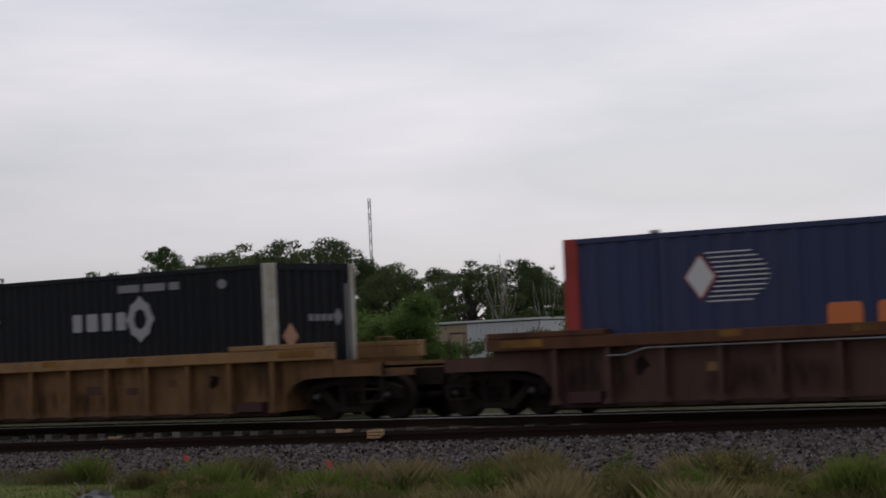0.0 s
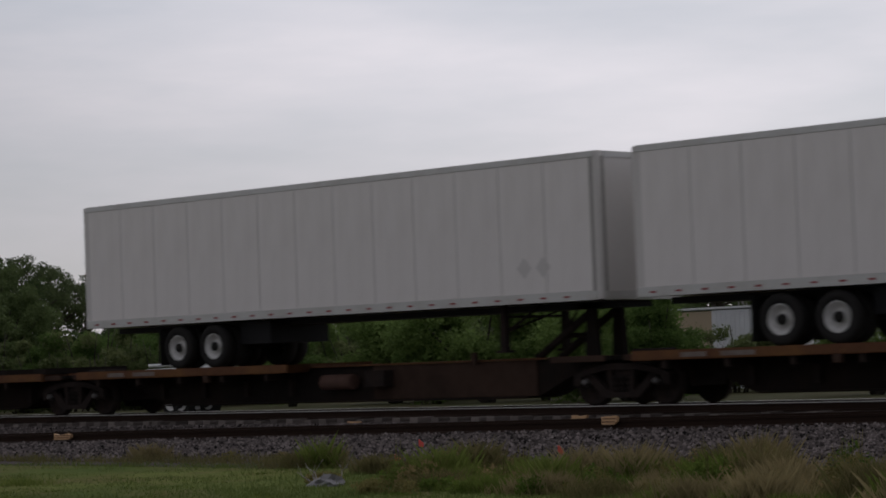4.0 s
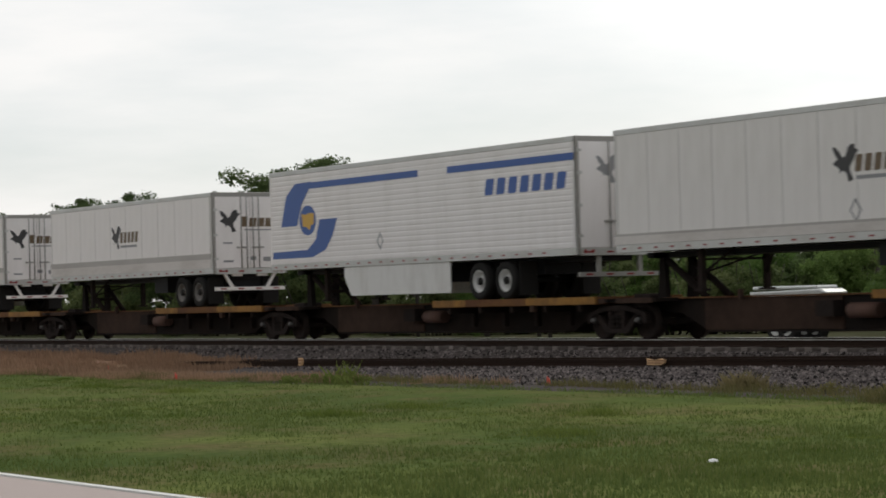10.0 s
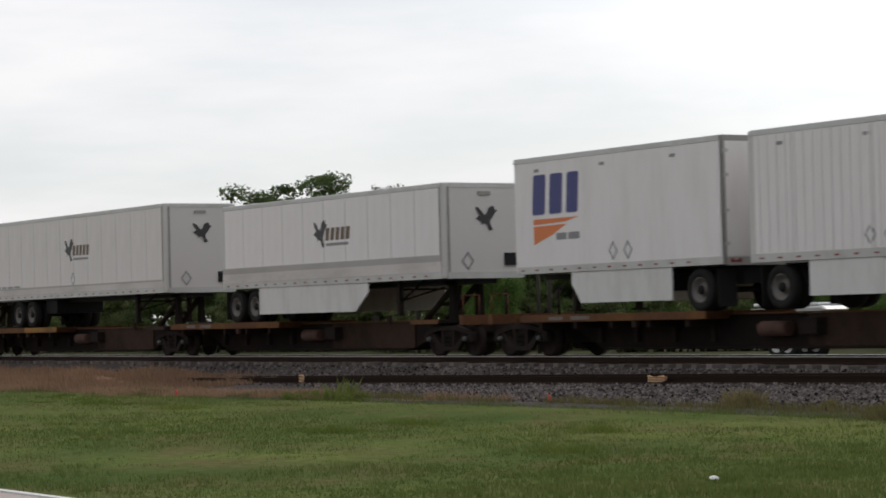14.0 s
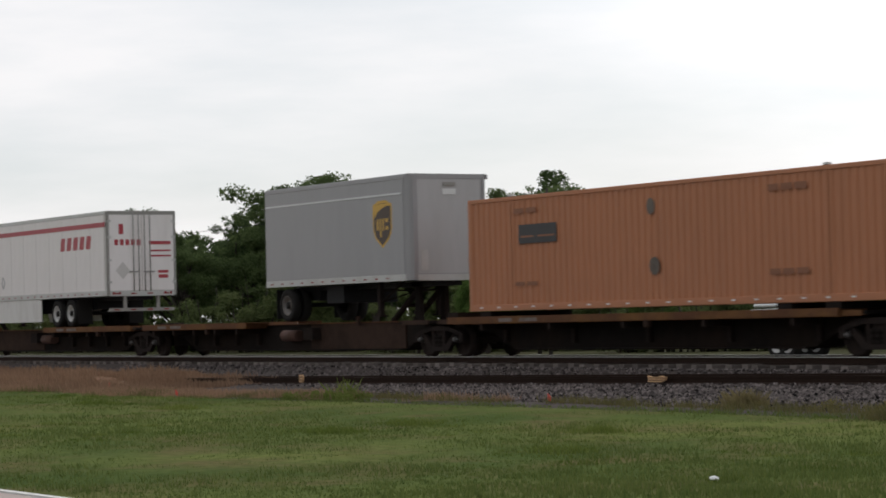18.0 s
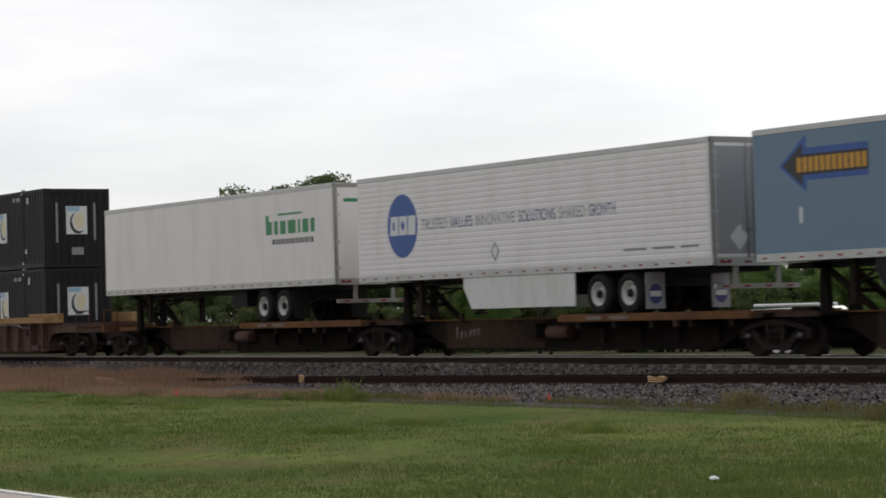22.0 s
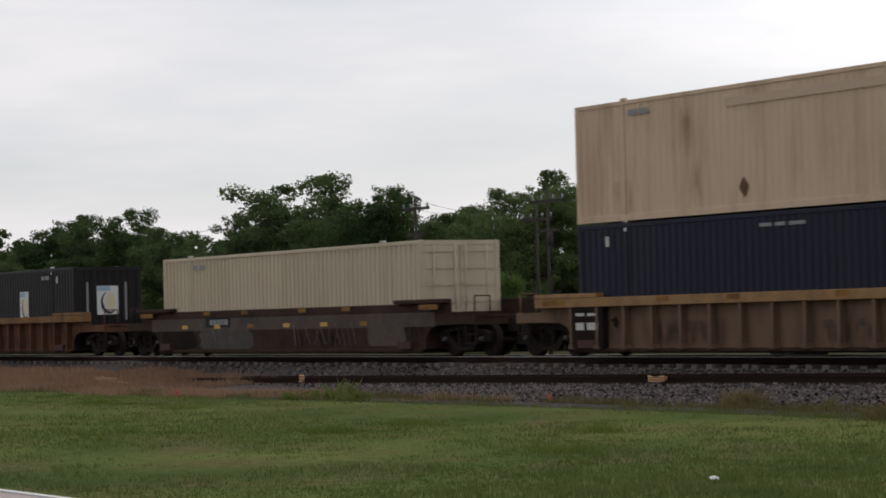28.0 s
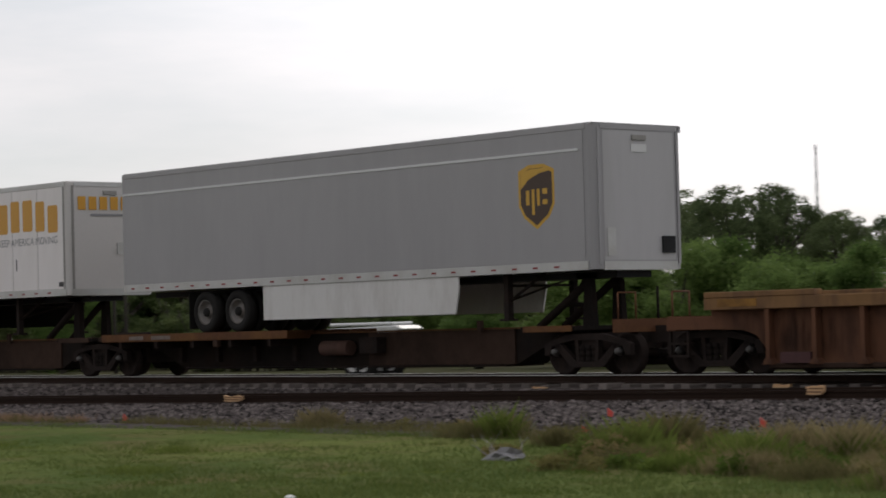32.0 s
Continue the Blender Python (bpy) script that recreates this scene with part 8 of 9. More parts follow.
# ---- three-unit well car, one box and two empty wells ----
well_unit(-407.2, RUSTCAR, OCHRE, label="rusty orange ribbed well unit carrying a black container", stand_alone=False, first=True, last=False, dark_ends="joint", ribs=14, half=10.0)
well_unit(-427.3, RUSTCAR, OCHRE, label="empty rusty orange middle well unit", stand_alone=False, first=False, last=False, dark_ends=True, ribs=14, half=10.0)
well_unit(-447.0, RUSTCAR, OCHRE, label="empty rusty orange end well unit", stand_alone=False, first=False, last=True, dark_ends="joint", ribs=14, half=9.78)
rail_markings(container("black container with white emblem squares in a rusty well", -398.75, -414.95, 0.26), 4.16)

# ---- the next spine car ----
spine_unit(-460.3, -477.6, "nose_right", RUSTEDGE, first=True, hitch_at=-460.8, label="spine car platform with rust and yellow deck edges")
spine_unit(-477.6, -494.9, "nose_right", RUSTEDGE, last=True, hitch_at=-479.5, label="spine car platform with rusty deck edges")
parcel_trailer(-459.75, -476.1, dx=0.25, dz=0.05)
orange_letter_trailer(-478.6, -494.75)


# ---- trees behind the railway ----
def leaf_cloud(name, centres, radii, count, size, mat, seed, flat=0.75, core=0.0, inner=0.0, fuzz=0.06):
    """Small pointed leaves, thickest near the skin of the clumps round the given centres; core: as many broad ones deep inside, of size inner."""
    rng = np.random.default_rng(seed)
    centres, radii = np.array(centres, float), np.array(radii, float)

    def scatter(n, lo, hi, leaf):
        k = rng.choice(len(centres), n, p=radii ** 2 / (radii ** 2).sum())
        d = rng.normal(size=(n, 3))
        d /= np.linalg.norm(d, axis=1, keepdims=True)
        r = radii[k] * (lo + (hi - lo) * rng.random(n) ** 0.5) * (1 + 0.10 * np.sin(7 * d[:, 0] + 5 * d[:, 2] + 3 * k)) * (1 + fuzz * rng.normal(size=n))
        p = centres[k] + d * r[:, None] * np.array([1, 1, flat])
        s = leaf * rng.uniform(0.55, 1.35, n)
        u = rng.normal(size=(n, 3))
        u /= np.linalg.norm(u, axis=1, keepdims=True)
        v = np.cross(u, rng.normal(size=(n, 3)))
        v /= np.linalg.norm(v, axis=1, keepdims=True)
        return p, u * s[:, None], v * (s * 0.62)[:, None]

    p, u, v = scatter(count, 0.45, 1.0, size)
    verts = np.stack([p - u * 0.8 - v, p - u * 0.8 + v, p + u], 1).reshape(-1, 3).tolist()
    faces = np.arange(3 * count).reshape(-1, 3).tolist()
    if core:
        p, u, v = scatter(int(core), 0.0, 0.8, inner)
        faces += (3 * count + np.arange(4 * len(p)).reshape(-1, 4)).tolist()
        verts += np.stack([p - u, p - v, p + u, p + v], 1).reshape(-1, 3).tolist()
    return mesh_from(name, verts, faces, mat)


def limb(bm, a, b, r0, r1, rng, bends=3):
    a, b = Vector(a), Vector(b)
    pts = [a.lerp(b, i / bends) + Vector((rng.uniform(-1, 1), rng.uniform(-1, 1), 0)) * (b - a).length * 0.05 * (0 < i < bends) for i in range(bends + 1)]
    for i in range(bends):
        rod(bm, pts[i], pts[i + 1], r0 + (r1 - r0) * i / bends, 7, r0 + (r1 - r0) * (i + 1) / bends)


def tree_kind(kind, seed):
    """Trunk and crown of one tree, ten metres tall; its copies are scaled in their height and breadth by the plan."""
    rng = random.Random(seed)
    bm = bmesh.new()
    centres, radii = [], []
    if kind in ("oak", "far_oak"):
        limb(bm, (0, 0, 0), (0.2, 0, 3.2), 0.34, 0.24, rng)
        for i in range(11):
            a = i * 2.4 + rng.uniform(-0.4, 0.4)
            rr, zz = rng.uniform(1.3, 3.3), rng.uniform(4.6, 8.9)
            rr *= 1.0 if zz < 7.5 else 0.65
            end = (rr * math.cos(a), rr * math.sin(a), zz)
            limb(bm, (0.15, 0, rng.uniform(2.4, 4.2)), end, 0.14, 0.04, rng)
            centres.append(end)
            radii.append(rng.uniform(0.8, 1.25))
            for _ in range(9):
                centres.append((end[0] + rng.uniform(-1.6, 1.6), end[1] + rng.uniform(-1.6, 1.6), end[2] + rng.uniform(-2.6, 0.9)))
                radii.append(rng.uniform(0.28, 0.75))
            for _ in range(3):
                centres.append((end[0] + rng.uniform(-1.0, 1.0), end[1] + rng.uniform(-1.0, 1.0), end[2] + rng.uniform(0.4, 0.95)))
                radii.append(rng.uniform(0.26, 0.50))
        crown = leaf_cloud("crown", centres, radii, 27000, 0.080, OAKLEAF, seed, 0.75, 2200, 0.15, 0.09) if kind == "oak" else leaf_cloud("crown", centres, radii, 6500, 0.14, OAKLEAF, seed, 0.75, 2200, 0.26)
    elif kind == "pine":
        # a bare trunk and forked limbs under an uneven dome of clumps
        limb(bm, (0, 0, 0), (0.25, 0.1, 5.6), 0.22, 0.15, rng, 4)
        for i in range(52):
            a, p = i * 2.4 + rng.uniform(-0.4, 0.4), math.acos(1 - 0.95 * (i + 0.5) / 52)
            rr = 2.75 * math.sin(p) * rng.uniform(0.72, 1.12)
            end = (0.2 + rr * math.cos(a), rr * math.sin(a), 6.2 + 3.0 * math.cos(p) + rng.uniform(-0.45, 0.35))
            fork = (0.2 + 0.35 * end[0], 0.35 * end[1], 5.0 + 0.42 * (end[2] - 5.0))
            if i % 4 == 1:
                limb(bm, (0.22, 0.08, rng.uniform(4.2, 5.5)), fork, 0.10, 0.06, rng, 2)
                limb(bm, fork, end, 0.06, 0.025, rng)
            centres.append(end)
            radii.append(rng.uniform(0.40, 0.72))
            if i % 4 == 0:
                centres.append((end[0] * 0.72, end[1] * 0.72, end[2] - rng.uniform(0.7, 1.6)))
                radii.append(rng.uniform(0.40, 0.70))
        crown = leaf_cloud("crown", centres, radii, 12500, 0.070, PINELEAF, seed, 0.66, 1100, 0.12, 0.09)
    elif kind == "bush":
        for i in range(9):
            a = i * 2.4
            rr, zz = rng.uniform(0.5, 3.4), rng.uniform(2.5, 9.0)
            rr *= 1 if zz < 6 else 0.6
            end = (rr * math.cos(a), rr * math.sin(a), zz)
            limb(bm, (rng.uniform(-0.3, 0.3), 0, 0), end, 0.12, 0.03, rng)
            for _ in range(4):
                centres.append((end[0] + rng.uniform(-1.1, 1.1), end[1] + rng.uniform(-1.1, 1.1), max(0.8, end[2] + rng.uniform(-1.8, 0.7))))
                radii.append(rng.uniform(0.7, 1.35))
        crown = leaf_cloud("crown", centres, radii, 20000, 0.100, BUSHLEAF, seed, 0.9, 3000, 0.20, 0.17)
    elif kind == "scrub":
        for i in range(14):
            a = i * 2.4
            rr, zz = rng.uniform(0.5, 4.5), rng.uniform(3.0, 9.2)
            end = (rr * math.cos(a), rr * math.sin(a), zz)
            limb(bm, (end[0] * 0.4, end[1] * 0.4, 0), end, 0.10, 0.03, rng)
            for _ in range(3):
                centres.append((end[0] + rng.uniform(-1.0, 1.0), end[1] + rng.uniform(-1.0, 1.0), max(0.6, end[2] * rng.uniform(0.2, 1.0))))
                radii.append(rng.uniform(0.6, 1.3))
        crown = leaf_cloud("crown", centres, radii, 9000, 0.14, SCRUBLEAF, seed, 0.95, 2000, 0.24, 0.17)
    elif kind == "palm":
        limb(bm, (0, 0, 0), (0.15, 0, 8.0), 0.26, 0.22, rng, 1)
        verts, faces = [], []
        r2 = np.random.default_rng(seed)
        for i in range(46):
            a, el = r2.uniform(0, 6.283), r2.uniform(-0.7, 1.2)
            base = np.array([0.15, 0, 8.0])
            d = np.array([math.cos(a) * math.cos(el), math.sin(a) * math.cos(el), math.sin(el)])
            tip = base + d * 1.15
            side = np.cross(d, [0, 0, 1.0])
            side /= max(1e-6, np.linalg.norm(side))
            for k in range(11):
                w = (k - 5) / 5
                q = tip + (d * (1 - 0.35 * w * w) + side * w * 0.9) * 0.95 + np.array([0, 0, -0.25 * w * w])
                n = len(verts)
                verts += [tuple(tip - side * 0.03), tuple(q), tuple(tip + side * 0.03 + np.array([0, 0, 0.03]))]
                faces.append((n, n + 1, n + 2))
        crown = mesh_from("crown", verts, faces, PALMLEAF)
    else:   # dead
        limb(bm, (0, 0, 0), (0.1, 0, 5.0), 0.16, 0.10, rng)
        for i in range(16):
            a = i * 2.4
            rr, zz = rng.uniform(0.3, 1.5), rng.uniform(6.0, 10.0)
            limb(bm, (0.08, 0, rng.uniform(3.2, 5.2)), (rr * math.cos(a), rr * math.sin(a), zz), 0.05, 0.012, rng)
        crown = leaf_cloud("crown", [(0, 0, 6.4), (0.4, 0.3, 5.5)], [1.0, 0.8], 160, 0.10, SCRUBLEAF, seed)
    trunk = mesh_of("trunk", bm, DEADWOOD if kind == "dead" else BARK)
    return trunk, crown


TREE_LABEL = {"far_oak": ("dark green oak deep in the wood", "tree"), "oak": ("spreading dark green oak with an uneven crown", "tree"), "pine": ("tall pine with a flat clumped crown", "tree"), "bush": ("bright green bushy tree at the wood edge", "bush"),
              "scrub": ("olive green scrub thicket under the trees", "bush"), "palm": ("cabbage palm with a round head of fan fronds", "tree"), "dead": ("bare grey leafless tree", "tree")}


def plant(kind, azimuth, y, top, spread=1.0, variant=0, base=None):
    """A tree on the line of sight at that many degrees left of +y, y metres off, reaching up to top."""
    x = -math.tan(radians(azimuth)) * y
    z0 = GROUND_Z if base is None else base
    trunk, crown = shared(("tree", kind, variant), lambda: tree_kind(kind, 11 + variant * 7 + len(kind)))
    t = thing("tree" if kind not in ("bush", "scrub") else "shrub", *TREE_LABEL[kind], "trees behind the railway")
    high = shared(("high", kind, variant), lambda: float(np.percentile([v.co.z for v in crown.vertices], 99.95)))
    k = (top - z0) / (high if kind != "dead" else 9.8)
    rot = Matrix.Rotation((azimuth * 1.7 + variant) % 6.28, 4, "Z")
    for name, me in (("trunk", trunk), ("crown", crown)):
        part(name, me, None, t, at=rot @ Matrix.Diagonal((k * spread, k * spread, k, 1)))
    t.location = (x, y, z0)
    return t


def top_of(azimuth, y, elevation):
    return EYE_Z + y / math.cos(radians(azimuth)) * math.tan(radians(elevation))


# skyline: degrees left, degrees up to the top
OAKS = [(68.4, 1.85), (67.3, 2.45), (66.2, 2.58), (65.5, 2.72), (64.4, 2.25), (62.8, 2.5), (62.0, 2.75), (61.45, 3.45), (60.4, 2.9), (59.8, 3.10), (58.6, 2.86), (57.8, 2.62), (56.6, 3.0), (55.8, 3.0), (55.1, 3.38), (54.4, 2.62)]
PINES = [(53.6, 2.76), (53.0, 2.5), (52.2, 2.26), (51.5, 2.43), (50.8, 2.22), (49.4, 2.15), (48.9, 2.53), (47.0, 2.2), (46.0, 2.3), (44.7, 2.86), (43.3, 2.66), (42.4, 2.84), (41.5, 2.92), (40.5, 2.93), (39.9, 2.55), (38.9, 2.25), (37.9, 2.1), (37.1, 2.25), (36.0, 2.22), (35.3, 2.05), (34.1, 1.98), (33.0, 1.7), (31.6, 1.55), (30.2, 1.6)]
for i, (az, el) in enumerate(OAKS):
    yy = 62 + (i * 7) % 9
    plant("oak", az, yy, top_of(az, yy, el + 0.02), 0.92 + 0.18 * ((i * 5) % 3), i % 4)
for i, (az, el) in enumerate(PINES):
    yy = 92 + (i * 5) % 12
    plant("pine" if i % 5 != 4 else "oak", az, yy, top_of(az, yy, el + (0.2 if az < 47 else 0.05)), 0.95 + 0.12 * ((i * 7) % 3), i % 3)
# second and third rows, lower, fill the gaps under the skyline
for i in range(44):
    az = 70.2 - i * 0.94
    yy = (72 if az > 54 else 106) + (i * 11) % 9
    el = (2.05 if az > 58 else 1.25 if az > 54 else 1.05 if az > 45 else 1.40 if az > 39 else 1.35) + 0.28 * math.sin(i * 2.3)
    plant("far_oak", az, yy, top_of(az, yy, el), 1.25, (i + 1) % 4)
for i in range(30):
    az = 70.0 - i * 1.38
    yy = (66 if az > 54 else 84) + (i * 7) % 6
    plant("far_oak", az, yy, top_of(az, yy, (1.35 if az > 54 else 0.90 if az > 45 else 1.10) + 0.25 * math.sin(i * 3.1)), 1.5, i % 4)
for i in range(46):
    az = 70.0 - i * 0.90
    yy = (57 if az > 50 else 66) + (i * 13) % 6
    el = 0.75 + 0.28 * math.sin(i * 1.9) + 0.2 * math.sin(i * 0.7)
    plant("scrub", az, yy, top_of(az, yy, max(0.45, el - (0.40 if az < 38.5 else 0.0))), 1.3, i % 3)
for az, yy, el, sp in ((57.2, 55, 1.25, 0.6), (53.2, 58, 1.0, 1.3), (42.7, 60, 1.85, 1.25), (41.3, 62, 1.95, 1.3), (40.0, 60, 1.60, 1.3), (39.2, 58, 1.55, 1.3), (38.4, 57, 1.75, 1.2), (45.0, 62, 1.35, 1.4), (33.3, 60, 1.5, 1.2), (44.0, 60, 1.7, 1.2), (47.5, 60, 1.0, 1.4), (49.5, 62, 0.9, 1.4), (48.3, 66, 1.45, 1.2), (46.9, 68, 1.3, 1.2), (51.0, 68, 1.1, 1.2), (52.2, 66, 1.0, 1.2)):
    plant("bush", az, yy, top_of(az, yy, el), sp, int(az) % 3)
plant("palm", 48.1, 76, top_of(48.1, 76, 2.2), 1.25, 0)
plant("palm", 46.8, 84, top_of(46.8, 84, 2.05), 1.1, 1)
plant("dead", 36.35, 84, top_of(36.35, 84, 2.5), 1.1, 0)
plant("dead", 35.2, 86, top_of(35.2, 86, 1.9), 1.0, 1)


def utility_pole(azimuth, y, el, low=False):
    x = -math.tan(radians(azimuth)) * y
    t = thing("utility_pole", "dark wooden utility pole with crossarm and insulators", "utility pole", "utility poles", at=(x, y, GROUND_Z))
    hgt = top_of(azimuth, y, el) - GROUND_Z
    bm = bmesh.new()
    rod(bm, (0, 0, 0), (0, 0, hgt), 0.085, 10, 0.05)
    part("pole", bm, POLEWOOD, t)
    bm = bmesh.new()
    box(bm, -1.1, 1.1, -0.05, 0.05, hgt - 0.55, hgt - 0.43)
    part("crossarm", bm, POLEWOOD, t)
    for i in (-1.0, -0.4, 0.4, 1.0):
        bm = bmesh.new()
        rod(bm, (i, 0, hgt - 0.43), (i, 0, hgt - 0.25), 0.05, 8, 0.03)
        part("insulator", bm, GALV, t)
    if low:
        return Vector((x, y, GROUND_Z + hgt - 0.3))
    bm = bmesh.new()
    rod(bm, (0.3, -0.1, hgt - 2.2), (0.3, -0.1, hgt - 1.65), 0.11, 10)
    box(bm, -0.7, 0.7, -0.06, 0.06, hgt - 1.65, hgt - 1.55)
    part("transformer", bm, POLEWOOD, t)
    return Vector((x, y, GROUND_Z + hgt - 0.3))


tips = [utility_pole(74.0, 70, 1.5, True), utility_pole(58.83, 55, 2.84), utility_pole(55.72, 52, 2.98)]
utility_pole(55.98, 54, 2.55, True)
for k in (-1.0, 1.0):
    for a, b in zip(tips, tips[1:]):
        bm = bmesh.new()
        rings = []
        for i in range(9):
            u = i / 8
            p = a.lerp(b, u) + Vector((k, 0, -0.5 * 4 * u * (1 - u)))
            rings.append([bm.verts.new(p + Vector((0, 0.007 * math.cos(q), 0.007 * math.sin(q)))) for q in (0, 2.094, 4.189)])
        for r0, r1 in zip(rings, rings[1:]):
            for i in range(3):
                bm.faces.new((r0[i], r0[(i + 1) % 3], r1[(i + 1) % 3], r1[i]))
        ob = new("power_line", mesh_of("power_line", bm, BLACK))
        tagged(ob, "thin black power line sagging between poles", "cable", "power lines")


def mast(azimuth, y, el):
    x = -math.tan(radians(azimuth)) * y
    t = thing("radio_mast", "slender grey lattice radio mast above the trees", "mast", at=(x, y, GROUND_Z))
    hgt = top_of(azimuth, y, el) - GROUND_Z
    w = 0.085
    legs = [(-w, -w * 0.6), (w, -w * 0.6), (0, w * 0.8)]
    for lx, ly in legs:
        bm = bmesh.new()
        rod(bm, (lx, ly, 0), (lx, ly, hgt), 0.026, 6)
        part("leg", bm, GALV, t)
    bm = bmesh.new()
    n = int(hgt / 0.7)
    for i in range(n):
        z0, z1 = hgt * i / n, hgt * (i + 1) / n
        for j in range(3):
            a, b = legs[j], legs[(j + 1) % 3]
            rod(bm, (*a, z0), (*b, z1), 0.012, 4)
    part("lattice", bm, GALV, t)


mast(39.46, 110, 4.02)


def building(azimuth0, azimuth1, y, el_top):
    """A low flat-roofed workshop: tan end wall, white clad front."""
    x0, x1 = -math.tan(radians(azimuth0)) * y, -math.tan(radians(azimuth1)) * y
    top = top_of((azimuth0 + azimuth1) / 2, y, el_top) - GROUND_Z
    t = thing("workshop_building", "low flat-roofed building with tan end and white cladding", "building", at=(x0, y, GROUND_Z))
    ln = x1 - x0
    split = ln * 0.36
    boxpart("tan_wall", (0, split, 0, 9, 0, top - 0.12), TANWALL, t)
    boxpart("white_wall", (split + 0.003, ln, -0.02, 9, 0, top - 0.1), WHITEWALL, t)
    n = 14
    for i in range(n):
        xx = split + 0.2 + (ln - split - 0.4) * i / n
        boxpart("cladding_rib", (xx, xx + 0.05, -0.06, -0.021, 0.1, top - 0.15), WHITEWALL, t)
    boxpart("roof_edge", (-0.03, ln + 0.03, -0.09, 9.05, top - 0.05, top + 0.03), WHITEMARK, t)
    w = boxpart("window", (split + ln * 0.2, split + ln * 0.3, -0.07, -0.061, 1.0, 1.9), GLASS, t)
    boxpart("window_frame", (split + ln * 0.2 - 0.06, split + ln * 0.3 + 0.06, -0.068, -0.022, 0.94, 1.0), WHITEMARK, w)


building(38.2, 35.45, 74, 0.98)
building(32.2, 30.6, 78, 0.95)


def parked_trailer(azimuth0, azimuth1, y, el_top):
    """A long pale flat-topped body parked beyond the tracks."""
    x0, x1 = -math.tan(radians(azimuth0)) * y, -math.tan(radians(azimuth1)) * y
    top = top_of((azimuth0 + azimuth1) / 2, y, el_top)
    t = thing("parked_boat_hull", "long white covered boat parked on a trailer beyond the tracks", "boat", at=(x0, y, GROUND_Z + 0.02))
    ln, tp = x1 - x0, top - GROUND_Z
    bm = bmesh.new()
    prism(bm, [(0.0, tp - 0.15), (0.25, tp - 0.45), (ln - 0.9, tp - 0.45), (ln, tp - 0.22), (ln - 0.3, tp - 0.08)], -0.5, 0.5)
    soft_edges(bm, 0.05)
    part("hull", bm, RAILING, t)
    boxpart("cover", (0.15, ln - 0.5, -0.45, 0.45, tp - 0.08, tp + 0.03), WHITEMARK, t, bevel=0.04)
    boxpart("frame", (0.6, ln - 1.0, -0.4, 0.4, tp - 0.75, tp - 0.46), GALV, t)
    tyre, rim = wheel_meshes(RIM)
    for xx in (ln * 0.42, ln * 0.56):
        for yy in (-0.6, 0.6):
            w = part("wheel", tyre, None, t, at=Matrix.Translation((xx, yy, 0.49)))
            part("rim", rim, None, w)
    boxpart("stand", (0.8, 0.95, -0.1, 0.1, 0.0, tp - 0.9), GALV, t)


parked_trailer(50.8, 49.0, 52, 0.10)


# ---- grass ----
def rough_ground():
    """Rank grass and bare earth between the railway and the wood."""
    xs, ys = np.arange(-300, 61, 5.0), np.array([39.0, 40.0, 42.0, 45.0, 50.0, 60.0, 80.0])
    verts = [(float(x), float(y), ground_height(0, float(y)) + 0.02 + (0.10 if y > 39.5 else -0.03) * (0.4 + 0.6 * noise.noise(Vector((x * 0.2, y * 0.3, 0))))) for x in xs for y in ys]
    n = len(ys)
    faces = [(i * n + j, (i + 1) * n + j, (i + 1) * n + j + 1, i * n + j + 1) for i in range(len(xs) - 1) for j in range(n - 1)]
    ob = new("rough_grass_strip", mesh_from("rough_grass_strip", verts, faces, ROUGHGROUND, True))
    tagged(ob, "dark rough grass and earth behind the railway", "grass", kind="structure")


rough_ground()


def blades(name, label, category, xs, ys, zs, height, width, per, mat, seed, lean=0.5):
    """Tufts of thin blades on the given spots."""
    rng = np.random.default_rng(seed)
    n = len(xs) * per
    x = np.repeat(xs, per) + rng.normal(0, 0.09, n)
    y = np.repeat(ys, per) + rng.normal(0, 0.09, n)
    z = np.repeat(zs, per)
    hh = np.repeat(height, per) * rng.uniform(0.5, 1.2, n)
    a = rng.uniform(0, 6.283, n)
    lx, ly = np.cos(a) * hh * lean * rng.random(n), np.sin(a) * hh * lean * rng.random(n)
    b = rng.uniform(0, 3.14, n)
    wx, wy = np.cos(b) * width, np.sin(b) * width
    p0 = np.stack([x - wx, y - wy, z], -1)
    p1 = np.stack([x + wx, y + wy, z], -1)
    p2 = np.stack([x + lx * 0.5 + wx * 0.6, y + ly * 0.5 + wy * 0.6, z + hh * 0.62], -1)
    p3 = np.stack([x + lx, y + ly, z + hh], -1)
    q = np.stack([p0, p1, p2, p3], 1).reshape(-1, 3)
    f = np.arange(4 * n).reshape(-1, 4)
    ob = new(name, mesh_from(name, q.tolist(), f.tolist(), mat))
    tagged(ob, label, category, kind="stuff")


def in_view(rng, n, y0, y1):
    """Spots between two distances, over the arc that the pan sweeps."""
    y = rng.uniform(y0 ** 0.5, y1 ** 0.5, n) ** 2
    az = np.radians(rng.uniform(26, 71, n))
    return -np.tan(az) * y, y


def patch(xs, ys, scale, seed):
    return np.array([noise.noise(Vector((x * scale, y * scale, seed))) for x, y in zip(xs, ys)])


rng = np.random.default_rng(2)
gx, gy = in_view(rng, 40000, 9.4, 25.0)
gx = np.clip(gx, -95, 10)
gh = 0.035 + 0.05 * np.clip(patch(gx, gy, 0.5, 1.0) + 0.2, 0, 1) + 0.07 * np.clip(patch(gx, gy, 1.7, 4.0), 0, 1)
blades("lawn_blades", "short mown green grass blades on the verge", "grass", gx, gy, np.full(len(gx), GROUND_Z - 0.01), gh, 0.0085, 4, GRASSBLADE, 3)
